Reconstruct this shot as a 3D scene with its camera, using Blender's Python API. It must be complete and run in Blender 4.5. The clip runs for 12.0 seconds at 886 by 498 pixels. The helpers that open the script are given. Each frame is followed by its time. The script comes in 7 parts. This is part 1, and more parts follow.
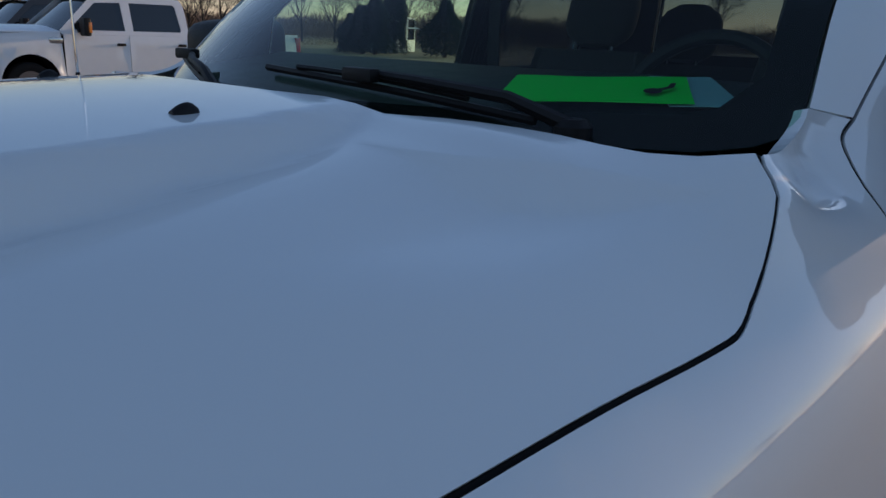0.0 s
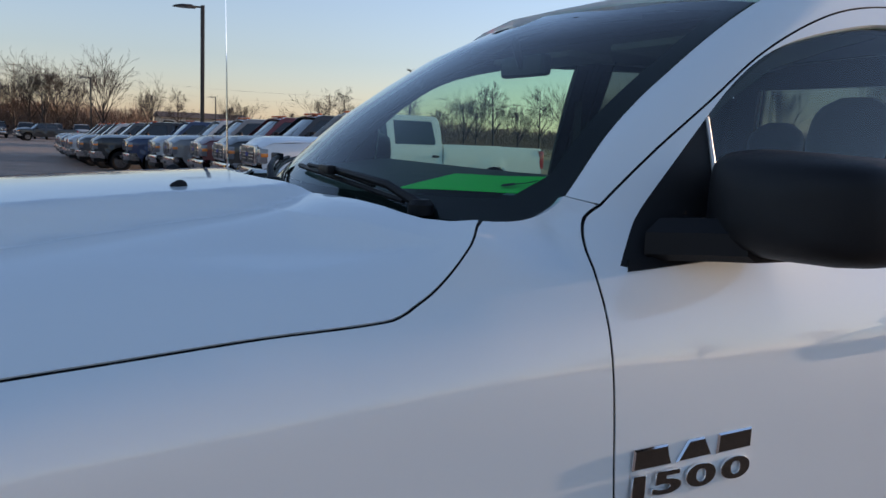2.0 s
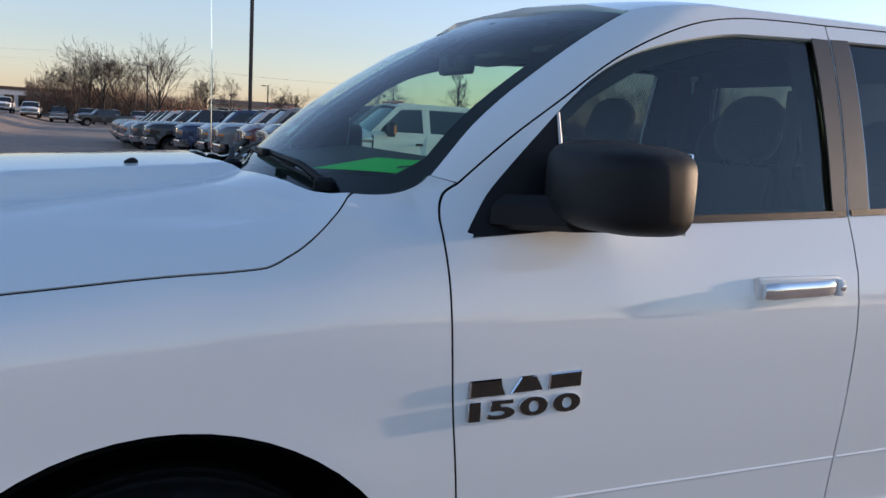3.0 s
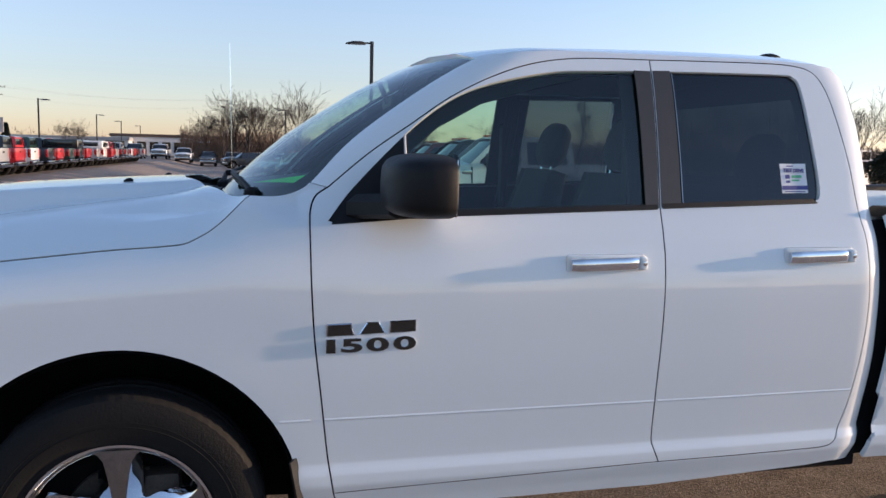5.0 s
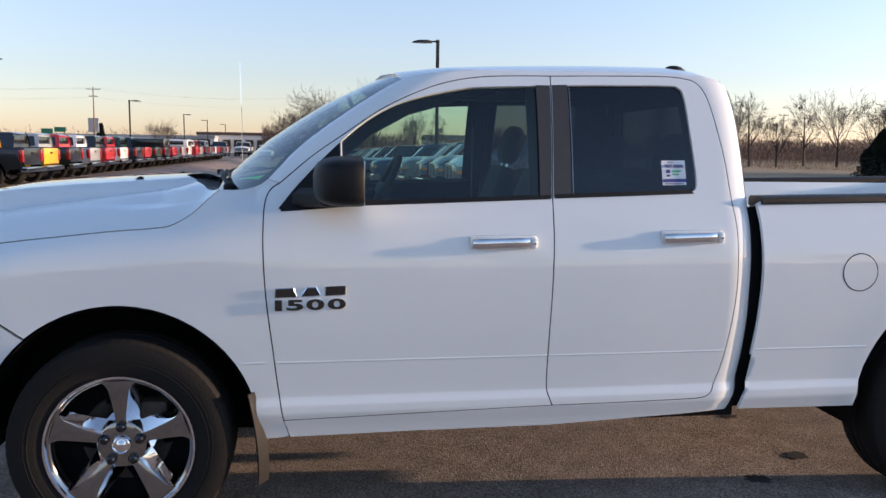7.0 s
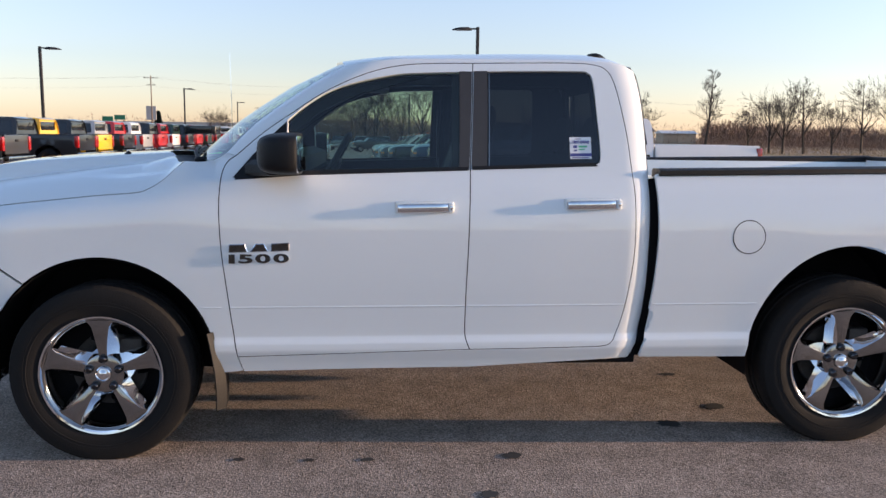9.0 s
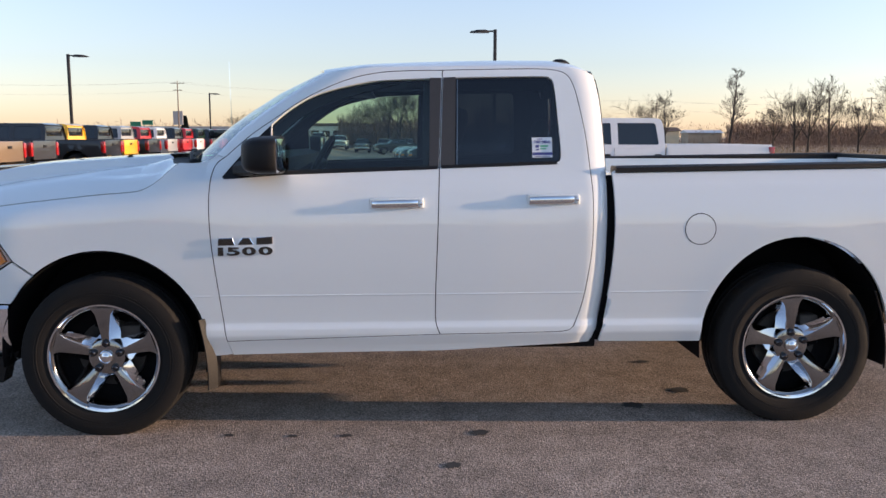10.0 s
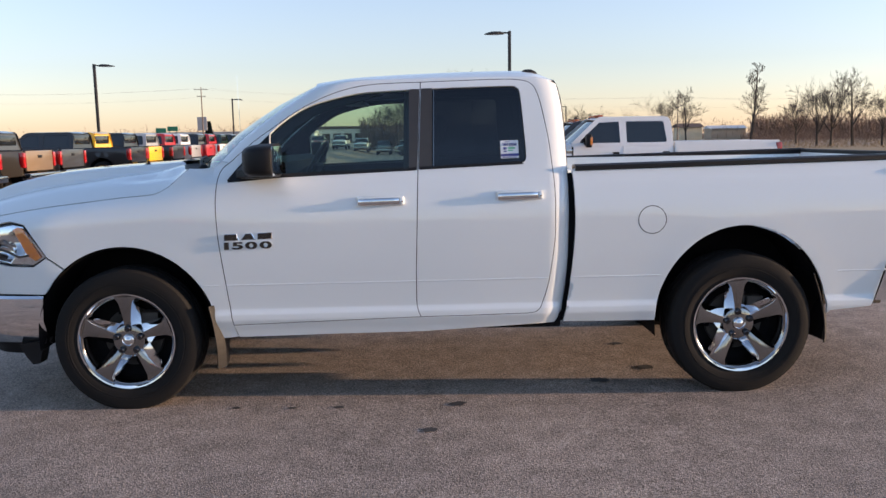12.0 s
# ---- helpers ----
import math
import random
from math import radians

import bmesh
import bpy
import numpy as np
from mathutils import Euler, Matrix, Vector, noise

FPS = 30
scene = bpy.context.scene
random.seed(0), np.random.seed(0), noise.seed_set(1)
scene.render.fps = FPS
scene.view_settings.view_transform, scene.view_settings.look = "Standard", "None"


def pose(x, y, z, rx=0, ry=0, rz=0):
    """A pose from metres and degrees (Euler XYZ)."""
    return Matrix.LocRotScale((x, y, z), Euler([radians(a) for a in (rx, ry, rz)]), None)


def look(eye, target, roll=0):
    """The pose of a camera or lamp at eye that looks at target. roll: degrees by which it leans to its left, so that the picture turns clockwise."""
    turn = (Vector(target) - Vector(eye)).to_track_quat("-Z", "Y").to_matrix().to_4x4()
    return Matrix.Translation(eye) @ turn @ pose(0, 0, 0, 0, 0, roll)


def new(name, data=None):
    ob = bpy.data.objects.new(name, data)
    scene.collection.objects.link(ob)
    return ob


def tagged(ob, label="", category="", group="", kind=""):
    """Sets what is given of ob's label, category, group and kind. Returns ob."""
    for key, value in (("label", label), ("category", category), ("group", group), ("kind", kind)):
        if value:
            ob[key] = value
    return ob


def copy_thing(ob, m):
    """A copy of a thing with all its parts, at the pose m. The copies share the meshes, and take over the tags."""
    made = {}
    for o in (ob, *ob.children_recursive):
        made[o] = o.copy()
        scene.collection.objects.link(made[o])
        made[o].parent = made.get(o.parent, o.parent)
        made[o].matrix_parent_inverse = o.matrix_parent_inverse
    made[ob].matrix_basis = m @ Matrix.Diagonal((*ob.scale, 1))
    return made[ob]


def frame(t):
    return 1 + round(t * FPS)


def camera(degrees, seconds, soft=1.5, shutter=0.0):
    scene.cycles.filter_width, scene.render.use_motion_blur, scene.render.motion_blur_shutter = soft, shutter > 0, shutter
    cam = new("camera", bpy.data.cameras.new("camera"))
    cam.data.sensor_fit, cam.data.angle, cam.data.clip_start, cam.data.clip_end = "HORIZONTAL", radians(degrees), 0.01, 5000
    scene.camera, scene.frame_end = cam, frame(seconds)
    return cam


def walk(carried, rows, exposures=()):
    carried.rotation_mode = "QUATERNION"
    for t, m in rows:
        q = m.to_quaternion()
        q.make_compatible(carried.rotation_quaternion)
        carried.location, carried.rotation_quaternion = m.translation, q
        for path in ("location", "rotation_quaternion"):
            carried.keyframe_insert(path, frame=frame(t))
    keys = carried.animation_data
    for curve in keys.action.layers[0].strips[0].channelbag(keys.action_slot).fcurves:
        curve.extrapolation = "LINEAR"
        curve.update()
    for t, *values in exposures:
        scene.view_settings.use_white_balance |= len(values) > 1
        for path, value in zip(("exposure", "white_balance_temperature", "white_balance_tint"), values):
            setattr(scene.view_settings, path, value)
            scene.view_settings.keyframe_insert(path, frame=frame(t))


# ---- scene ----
cam = camera(57.4, 12.0)
PATH = [
    (0, (-0.503, -1.178, 1.476), (0.882, 0.169, 0.961), 2.0),
    (0.5, (-0.487, -1.352, 1.468), (0.768, 0.167, 1.12), 2.4),
    (1, (-0.467, -1.541, 1.495), (0.666, 0.082, 1.208), 2.7),
    (1.5, (-0.368, -1.753, 1.49), (0.633, -0.041, 1.23), 2.6),
    (2, (-0.297, -1.984, 1.496), (0.602, -0.217, 1.222), 2.5),
    (2.5, (-0.216, -2.216, 1.492), (0.638, -0.434, 1.203), 3.0),
    (3, (-0.122, -2.43, 1.51), (0.668, -0.618, 1.209), 3.35),
    (3.5, (-0.011, -2.674, 1.491), (0.697, -0.825, 1.212), 2.4),
    (5.5, (0.487, -3.518, 1.506), (0.9, -1.575, 1.274), 1.2),
    (6, (0.614, -3.688, 1.515), (0.967, -1.734, 1.275), 0.7),
    (6.5, (0.682, -3.915, 1.522), (0.992, -1.954, 1.282), 0.4),
    (7, (0.782, -4.101, 1.536), (1.07, -2.137, 1.287), 0.8),
    (7.5, (0.931, -4.263, 1.52), (1.184, -2.295, 1.272), 0.9),
    (9.5, (1.387, -4.858, 1.5), (1.518, -2.883, 1.213), 0.5),
    (10, (1.515, -5.036, 1.501), (1.613, -3.057, 1.224), 0.2),
    (10.5, (1.569, -5.193, 1.5), (1.643, -3.214, 1.22), 0.3),
    (11, (1.613, -5.372, 1.508), (1.682, -3.394, 1.226), 0.1),
    (11.5, (1.662, -5.493, 1.517), (1.715, -3.514, 1.228), -0.3),
    (12, (1.747, -5.571, 1.522), (1.785, -3.591, 1.247), -0.9),
]
walk(cam, [(t, look(eye, aim, lean)) for t, eye, aim, lean in PATH], [(0.0, 0.47, 5550, 12), (0.5, 0.32, 5600, 12), (1.0, 0.52, 5600, 12), (2.0, 0.98, 5650, 12), (3.0, 1.18, 5600, 12), (5.5, 1.30, 5650, 13), (9.5, 1.42, 5850, 14), (12.0, 1.40, 5900, 14)])

# ---- daylight: low evening sun from behind the truck ----
SUN_EL, SUN_AZ = 6.3, 94.2  # degrees above the horizon; clockwise from +y
world = bpy.data.worlds.new("world")
scene.world = world
world.use_nodes = True
wn = world.node_tree.nodes
wl = world.node_tree.links
sky = wn.new("ShaderNodeTexSky")
sky.sky_type = "NISHITA"
sky.sun_disc = False
sky.sun_elevation = radians(SUN_EL)
sky.sun_rotation = radians(SUN_AZ)
sky.altitude = 200
sky.air_density, sky.dust_density, sky.ozone_density = 1.0, 0.4, 3.0
bg = wn["Background"]
bg.inputs["Strength"].default_value = 0.148
soften = wn.new("ShaderNodeHueSaturation")
soften.inputs["Saturation"].default_value = 0.68
wl.new(sky.outputs["Color"], soften.inputs["Color"])
# rosy evening haze low over the horizon, all the way round
way = wn.new("ShaderNodeTexCoord")
axes = wn.new("ShaderNodeSeparateXYZ")
wl.new(way.outputs["Generated"], axes.inputs["Vector"])
height = wn.new("ShaderNodeMapRange")
height.interpolation_type = "SMOOTHSTEP"
height.inputs["From Min"].default_value, height.inputs["From Max"].default_value = 0.0, 0.36
height.inputs["To Min"].default_value, height.inputs["To Max"].default_value = 1.0, 0.0
wl.new(axes.outputs["Z"], height.inputs["Value"])
haze = wn.new("ShaderNodeMix")
haze.data_type, haze.blend_type = "RGBA", "MULTIPLY"
haze.inputs["B"].default_value = (1.17, 0.925, 0.81, 1)
wl.new(height.outputs["Result"], haze.inputs["Factor"])
wl.new(soften.outputs["Color"], haze.inputs["A"])
wl.new(haze.outputs["Result"], bg.inputs["Color"])

sun_data = bpy.data.lights.new("sun", "SUN")
sun_data.energy, sun_data.angle, sun_data.color = 3.2, radians(0.6), (1.0, 0.66, 0.38)
sun = new("sun", sun_data)
sun_way = Vector((math.sin(radians(SUN_AZ)) * math.cos(radians(SUN_EL)), math.cos(radians(SUN_AZ)) * math.cos(radians(SUN_EL)), math.sin(radians(SUN_EL))))
sun.matrix_world = look(sun_way * 100, (0, 0, 0))


# ---- materials ----
def material(name, color, rough=0.5, metal=0.0, coat=0.0, spec=0.5, var=0.0, scale=8.0, bump=0.0, bump_scale=40.0, rand=0.0, dirt=0.0):
    """Base colour with variation at two scales, fine relief, and a little random tint for each object."""
    m = bpy.data.materials.new(name)
    m.use_nodes = True
    nt = m.node_tree
    b = nt.nodes["Principled BSDF"]
    b.inputs["Roughness"].default_value = rough
    b.inputs["Metallic"].default_value = metal
    b.inputs["Coat Weight"].default_value = coat
    b.inputs["Coat Roughness"].default_value = 0.03
    b.inputs["Specular IOR Level"].default_value = spec
    b.inputs["Base Color"].default_value = (*color, 1)
    tc = nt.nodes.new("ShaderNodeTexCoord")
    last = None
    if var > 0 or dirt > 0:
        n1 = nt.nodes.new("ShaderNodeTexNoise")
        n1.inputs["Scale"].default_value = scale
        n1.inputs["Detail"].default_value = 8
        n2 = nt.nodes.new("ShaderNodeTexNoise")
        n2.inputs["Scale"].default_value = scale * 9
        n2.inputs["Detail"].default_value = 4
        nt.links.new(tc.outputs["Object"], n1.inputs["Vector"])
        nt.links.new(tc.outputs["Object"], n2.inputs["Vector"])
        add = nt.nodes.new("ShaderNodeMath")
        add.operation = "ADD"
        nt.links.new(n1.outputs["Fac"], add.inputs[0])
        nt.links.new(n2.outputs["Fac"], add.inputs[1])
        ramp = nt.nodes.new("ShaderNodeMapRange")
        ramp.inputs["From Min"].default_value, ramp.inputs["From Max"].default_value = 0.7, 1.3
        ramp.inputs["To Min"].default_value, ramp.inputs["To Max"].default_value = 1 - var, 1 + var
        nt.links.new(add.outputs[0], ramp.inputs["Value"])
        mul = nt.nodes.new("ShaderNodeMix")
        mul.data_type, mul.blend_type = "RGBA", "MULTIPLY"
        mul.inputs["Factor"].default_value = 1.0
        mul.inputs["A"].default_value = (*color, 1)
        nt.links.new(ramp.outputs["Result"], mul.inputs["B"])
        last = mul.outputs["Result"]
        rr = nt.nodes.new("ShaderNodeMapRange")
        rr.inputs["From Min"].default_value, rr.inputs["From Max"].default_value = 0.7, 1.3
        rr.inputs["To Min"].default_value, rr.inputs["To Max"].default_value = max(0.0, rough - 0.4 * var * rough - 0.01), min(1.0, rough + 0.5 * var * rough + 0.01)
        nt.links.new(add.outputs[0], rr.inputs["Value"])
        nt.links.new(rr.outputs["Result"], b.inputs["Roughness"])
    if rand > 0:
        oi = nt.nodes.new("ShaderNodeObjectInfo")
        rm = nt.nodes.new("ShaderNodeMapRange")
        rm.inputs["To Min"].default_value, rm.inputs["To Max"].default_value = 1 - rand, 1 + rand
        nt.links.new(oi.outputs["Random"], rm.inputs["Value"])
        mr = nt.nodes.new("ShaderNodeMix")
        mr.data_type, mr.blend_type = "RGBA", "MULTIPLY"
        mr.inputs["Factor"].default_value = 1.0
        mr.inputs["A"].default_value = (*color, 1)
        if last:
            nt.links.new(last, mr.inputs["A"])
        nt.links.new(rm.outputs["Result"], mr.inputs["B"])
        last = mr.outputs["Result"]
    if last:
        nt.links.new(last, b.inputs["Base Color"])
    if bump > 0:
        nb = nt.nodes.new("ShaderNodeTexNoise")
        nb.inputs["Scale"].default_value = bump_scale
        nb.inputs["Detail"].default_value = 6
        nt.links.new(tc.outputs["Object"], nb.inputs["Vector"])
        bp = nt.nodes.new("ShaderNodeBump")
        bp.inputs["Strength"].default_value = bump
        bp.inputs["Distance"].default_value = 0.01
        nt.links.new(nb.outputs["Fac"], bp.inputs["Height"])
        nt.links.new(bp.outputs["Normal"], b.inputs["Normal"])
    return m


def glass_material(name, tint, rough=0.0, least=0.06):
    """Thin vehicle glass: a tinted see-through layer under a sharp glossy skin."""
    m = bpy.data.materials.new(name)
    m.use_nodes = True
    nt = m.node_tree
    nt.nodes.remove(nt.nodes["Principled BSDF"])
    tr = nt.nodes.new("ShaderNodeBsdfTransparent")
    tr.inputs["Color"].default_value = (*tint, 1)
    gl = nt.nodes.new("ShaderNodeBsdfGlossy")
    gl.inputs["Roughness"].default_value = rough
    gl.inputs["Color"].default_value = (0.95, 0.97, 1.0, 1)
    lw = nt.nodes.new("ShaderNodeLayerWeight")
    lw.inputs["Blend"].default_value = 0.5
    p5 = nt.nodes.new("ShaderNodeMath")
    p5.operation = "POWER"
    p5.inputs[1].default_value = 5.0
    nt.links.new(lw.outputs["Facing"], p5.inputs[0])
    fr = nt.nodes.new("ShaderNodeMapRange")
    fr.inputs["To Min"].default_value, fr.inputs["To Max"].default_value = least, 1.0
    nt.links.new(p5.outputs[0], fr.inputs["Value"])
    mix = nt.nodes.new("ShaderNodeMixShader")
    nt.links.new(fr.outputs["Result"], mix.inputs["Fac"])
    nt.links.new(tr.outputs["BSDF"], mix.inputs[1])
    nt.links.new(gl.outputs["BSDF"], mix.inputs[2])
    nt.links.new(mix.outputs["Shader"], nt.nodes["Material Output"].inputs["Surface"])
    return m


M_WHITE = material("white_paint", (0.735, 0.775, 0.785), 0.6, 0, 1.0, spec=0.1, var=0.004, scale=0.3)
M_WHITE.node_tree.nodes["Principled BSDF"].inputs["Coat IOR"].default_value = 1.75
M_WHITE.node_tree.nodes["Principled BSDF"].inputs["Coat Roughness"].default_value = 0.0
M_BLACKPL = material("black_plastic", (0.008, 0.008, 0.009), 0.5, spec=0.24, var=0.12, scale=30, bump=0.15, bump_scale=600)
M_BLACKTRIM = material("satin_black_trim", (0.042, 0.038, 0.036), 0.40, var=0.1, scale=20)
M_GAP = material("gap_black", (0.005, 0.005, 0.006), 0.8, spec=0.15, var=0.1)
M_CHROME = material("chrome", (0.82, 0.82, 0.83), 0.06, 1.0, var=0.04, scale=12)
M_RIM = material("polished_rim", (0.34, 0.335, 0.33), 0.10, 1.0, var=0.06, scale=14)
M_NUT = material("dark_lug_nut", (0.08, 0.08, 0.085), 0.12, 1.0, var=0.1, scale=40)
M_RUBBER = material("tyre_rubber", (0.0095, 0.009, 0.0088), 0.8, spec=0.25, var=0.3, scale=14, bump=0.2, bump_scale=120)
M_GLASS = glass_material("clear_glass", (0.66, 0.82, 0.74))
M_WSGLASS = glass_material("windshield_glass", (0.71, 0.88, 0.79), least=0.042)
M_PRIVACY = glass_material("privacy_glass", (0.10, 0.115, 0.13))
M_SEAT = material("grey_cloth", (0.026, 0.026, 0.029), 0.9, var=0.25, scale=25, bump=0.4, bump_scale=300)
M_INTERIOR = material("dark_interior_plastic", (0.015, 0.015, 0.017), 0.65, spec=0.25, var=0.15, scale=20, bump=0.15, bump_scale=400)
M_HEADLINER = material("headliner", (0.16, 0.16, 0.155), 0.95, var=0.08, scale=20)
M_GREEN = material("green_paper", (0.03, 0.72, 0.02), 0.6, var=0.05, scale=8)
M_BLUEPAPER = material("pale_blue_paper", (0.25, 0.42, 0.48), 0.5, var=0.05, scale=8)
M_STEEL = material("underbody_steel", (0.05, 0.045, 0.04), 0.6, 0.4, var=0.4, scale=14, bump=0.3, bump_scale=60)
M_AMBER = material("amber_lens", (0.75, 0.23, 0.03), 0.12, coat=1.0, var=0.1, scale=30)
M_RED = material("red_lens", (0.33, 0.010, 0.009), 0.12, coat=1.0, var=0.1, scale=30)
M_LAMPGLASS = material("lamp_reflector", (0.78, 0.79, 0.80), 0.10, 1.0, coat=0.0, var=0.05, scale=12)
M_PAPERWHITE = material("white_paper", (0.78, 0.79, 0.80), 0.6, var=0.03)
M_BLUEINK = material("blue_ink", (0.05, 0.06, 0.25), 0.6, var=0.05)
M_GREENINK = material("green_ink", (0.12, 0.45, 0.25), 0.6, var=0.05)
M_BADGE = material("dark_chrome_badge", (0.30, 0.29, 0.28), 0.14, 1.0, var=0.1, scale=40)


# ---- builders ----
def mesh_from(name, bm, mat, smooth=True):
    me = bpy.data.meshes.new(name)
    bm.normal_update()
    bm.to_mesh(me)
    bm.free()
    for m in mat if isinstance(mat, (list, tuple)) else [mat]:
        me.materials.append(m)
    if smooth:
        for p in me.polygons:
            p.use_smooth = True
    return me


def part(name, bm, mat, parent=None, label="", smooth=True, sharp=35.0):
    """Links a bmesh as one mesh object under a thing or under a part."""
    me = mesh_from(name, bm, mat, smooth)
    if smooth and sharp:
        me.set_sharp_from_angle(angle=radians(sharp))
    ob = new(name, me)
    if parent:
        ob.parent = parent
    if label:
        tagged(ob, label)
    return ob


def box(bm, x0, x1, y0, y1, z0, z1, bevel=0.0, seg=2, m=None):
    r = bmesh.ops.create_cube(bm, size=1.0)
    vs = r["verts"]
    for v in vs:
        v.co = Vector(((x0 + x1) / 2 + v.co.x * (x1 - x0), (y0 + y1) / 2 + v.co.y * (y1 - y0), (z0 + z1) / 2 + v.co.z * (z1 - z0)))
    if bevel > 0:
        es = list({e for v in vs for e in v.link_edges})
        r = bmesh.ops.bevel(bm, geom=es, offset=bevel, segments=seg, affect="EDGES", profile=0.6)
        vs = list({v for f in r["faces"] for v in f.verts} | {v for v in vs if v.is_valid})
    if m is not None:
        bmesh.ops.transform(bm, matrix=m, verts=vs)
    return vs


def boxed(*a, **k):
    bm = bmesh.new()
    box(bm, *a, **k)
    return bm


def tube(bm, pts, r, n=8, r1=None):
    """A round bar along points; r to r1 tapers it."""
    pts = [Vector(p) for p in pts]
    rings = []
    for i, p in enumerate(pts):
        d = (pts[min(i + 1, len(pts) - 1)] - pts[max(i - 1, 0)]).normalized()
        a = d.cross(Vector((0.0, 0.0, 1.0)) if abs(d.z) < 0.9 else Vector((1.0, 0.0, 0.0))).normalized()
        b = d.cross(a)
        rr = r if r1 is None else r + (r1 - r) * i / (len(pts) - 1)
        rings.append([bm.verts.new(p + rr * (math.cos(t) * a + math.sin(t) * b)) for t in (2 * math.pi * k / n for k in range(n))])
    for q, s in zip(rings, rings[1:]):
        for k in range(n):
            bm.faces.new((q[k], q[(k + 1) % n], s[(k + 1) % n], s[k]))
    bm.faces.new(rings[0][::-1])
    bm.faces.new(rings[-1])


def tubed(pts, r, n=8, r1=None):
    bm = bmesh.new()
    tube(bm, pts, r, n, r1)
    return bm


def lathe(bm, profile, n=48, axis="y", centre=(0, 0, 0), closed=False):
    """Turns a profile of (radius, along) round an axis."""
    rings = []
    c = Vector(centre)
    for r, a in profile:
        ring = []
        for k in range(n):
            t = 2 * math.pi * k / n
            p = Vector((r * math.cos(t), a, r * math.sin(t))) if axis == "y" else Vector((r * math.cos(t), r * math.sin(t), a)) if axis == "z" else Vector((a, r * math.cos(t), r * math.sin(t)))
            ring.append(bm.verts.new(c + p))
        rings.append(ring)
    pairs = list(zip(rings, rings[1:])) + ([(rings[-1], rings[0])] if closed else [])
    for q, s in pairs:
        for k in range(n):
            bm.faces.new((q[k], q[(k + 1) % n], s[(k + 1) % n], s[k]))
    if not closed:
        for ring in (rings[0], rings[-1]):
            bm.faces.new(ring)
    bmesh.ops.recalc_face_normals(bm, faces=bm.faces[:])


def lathed(profile, **k):
    bm = bmesh.new()
    lathe(bm, profile, **k)
    return bm


def curve_pts(ctrl, n=8):
    """A smooth open curve through control points."""
    c = [Vector(p) for p in ctrl]
    out = []
    for i in range(len(c) - 1):
        p0, p1, p2, p3 = c[max(i - 1, 0)], c[i], c[i + 1], c[min(i + 2, len(c) - 1)]
        for k in range(n):
            t = k / n
            out.append(0.5 * (2 * p1 + (p2 - p0) * t + (2 * p0 - 5 * p1 + 4 * p2 - p3) * t * t + (3 * p1 - p0 - 3 * p2 + p3) * t ** 3))
    out.append(c[-1])
    return out


def chain(*runs):
    """Joins runs of 2D points into one closed outline without repeats."""
    out = []
    for run in runs:
        for p in run:
            q = (p[0], p[1])
            if not out or (abs(q[0] - out[-1][0]) + abs(q[1] - out[-1][1])) > 2e-3:
                out.append(q)
    if abs(out[0][0] - out[-1][0]) + abs(out[0][1] - out[-1][1]) < 2e-3:
        out.pop()
    return out


def inside(p, poly):
    c = False
    x, y = p
    for (x0, y0), (x1, y1) in zip(poly, poly[1:] + poly[:1]):
        if (y0 > y) != (y1 > y) and x < (x1 - x0) * (y - y0) / (y1 - y0) + x0:
            c = not c
    return c


def near_edge(p, poly, d):
    px, py = p
    for (x0, y0), (x1, y1) in zip(poly, poly[1:] + poly[:1]):
        dx, dy = x1 - x0, y1 - y0
        t = max(0.0, min(1.0, ((px - x0) * dx + (py - y0) * dy) / (dx * dx + dy * dy + 1e-12)))
        if (px - x0 - t * dx) ** 2 + (py - y0 - t * dy) ** 2 < d * d:
            return True
    return False


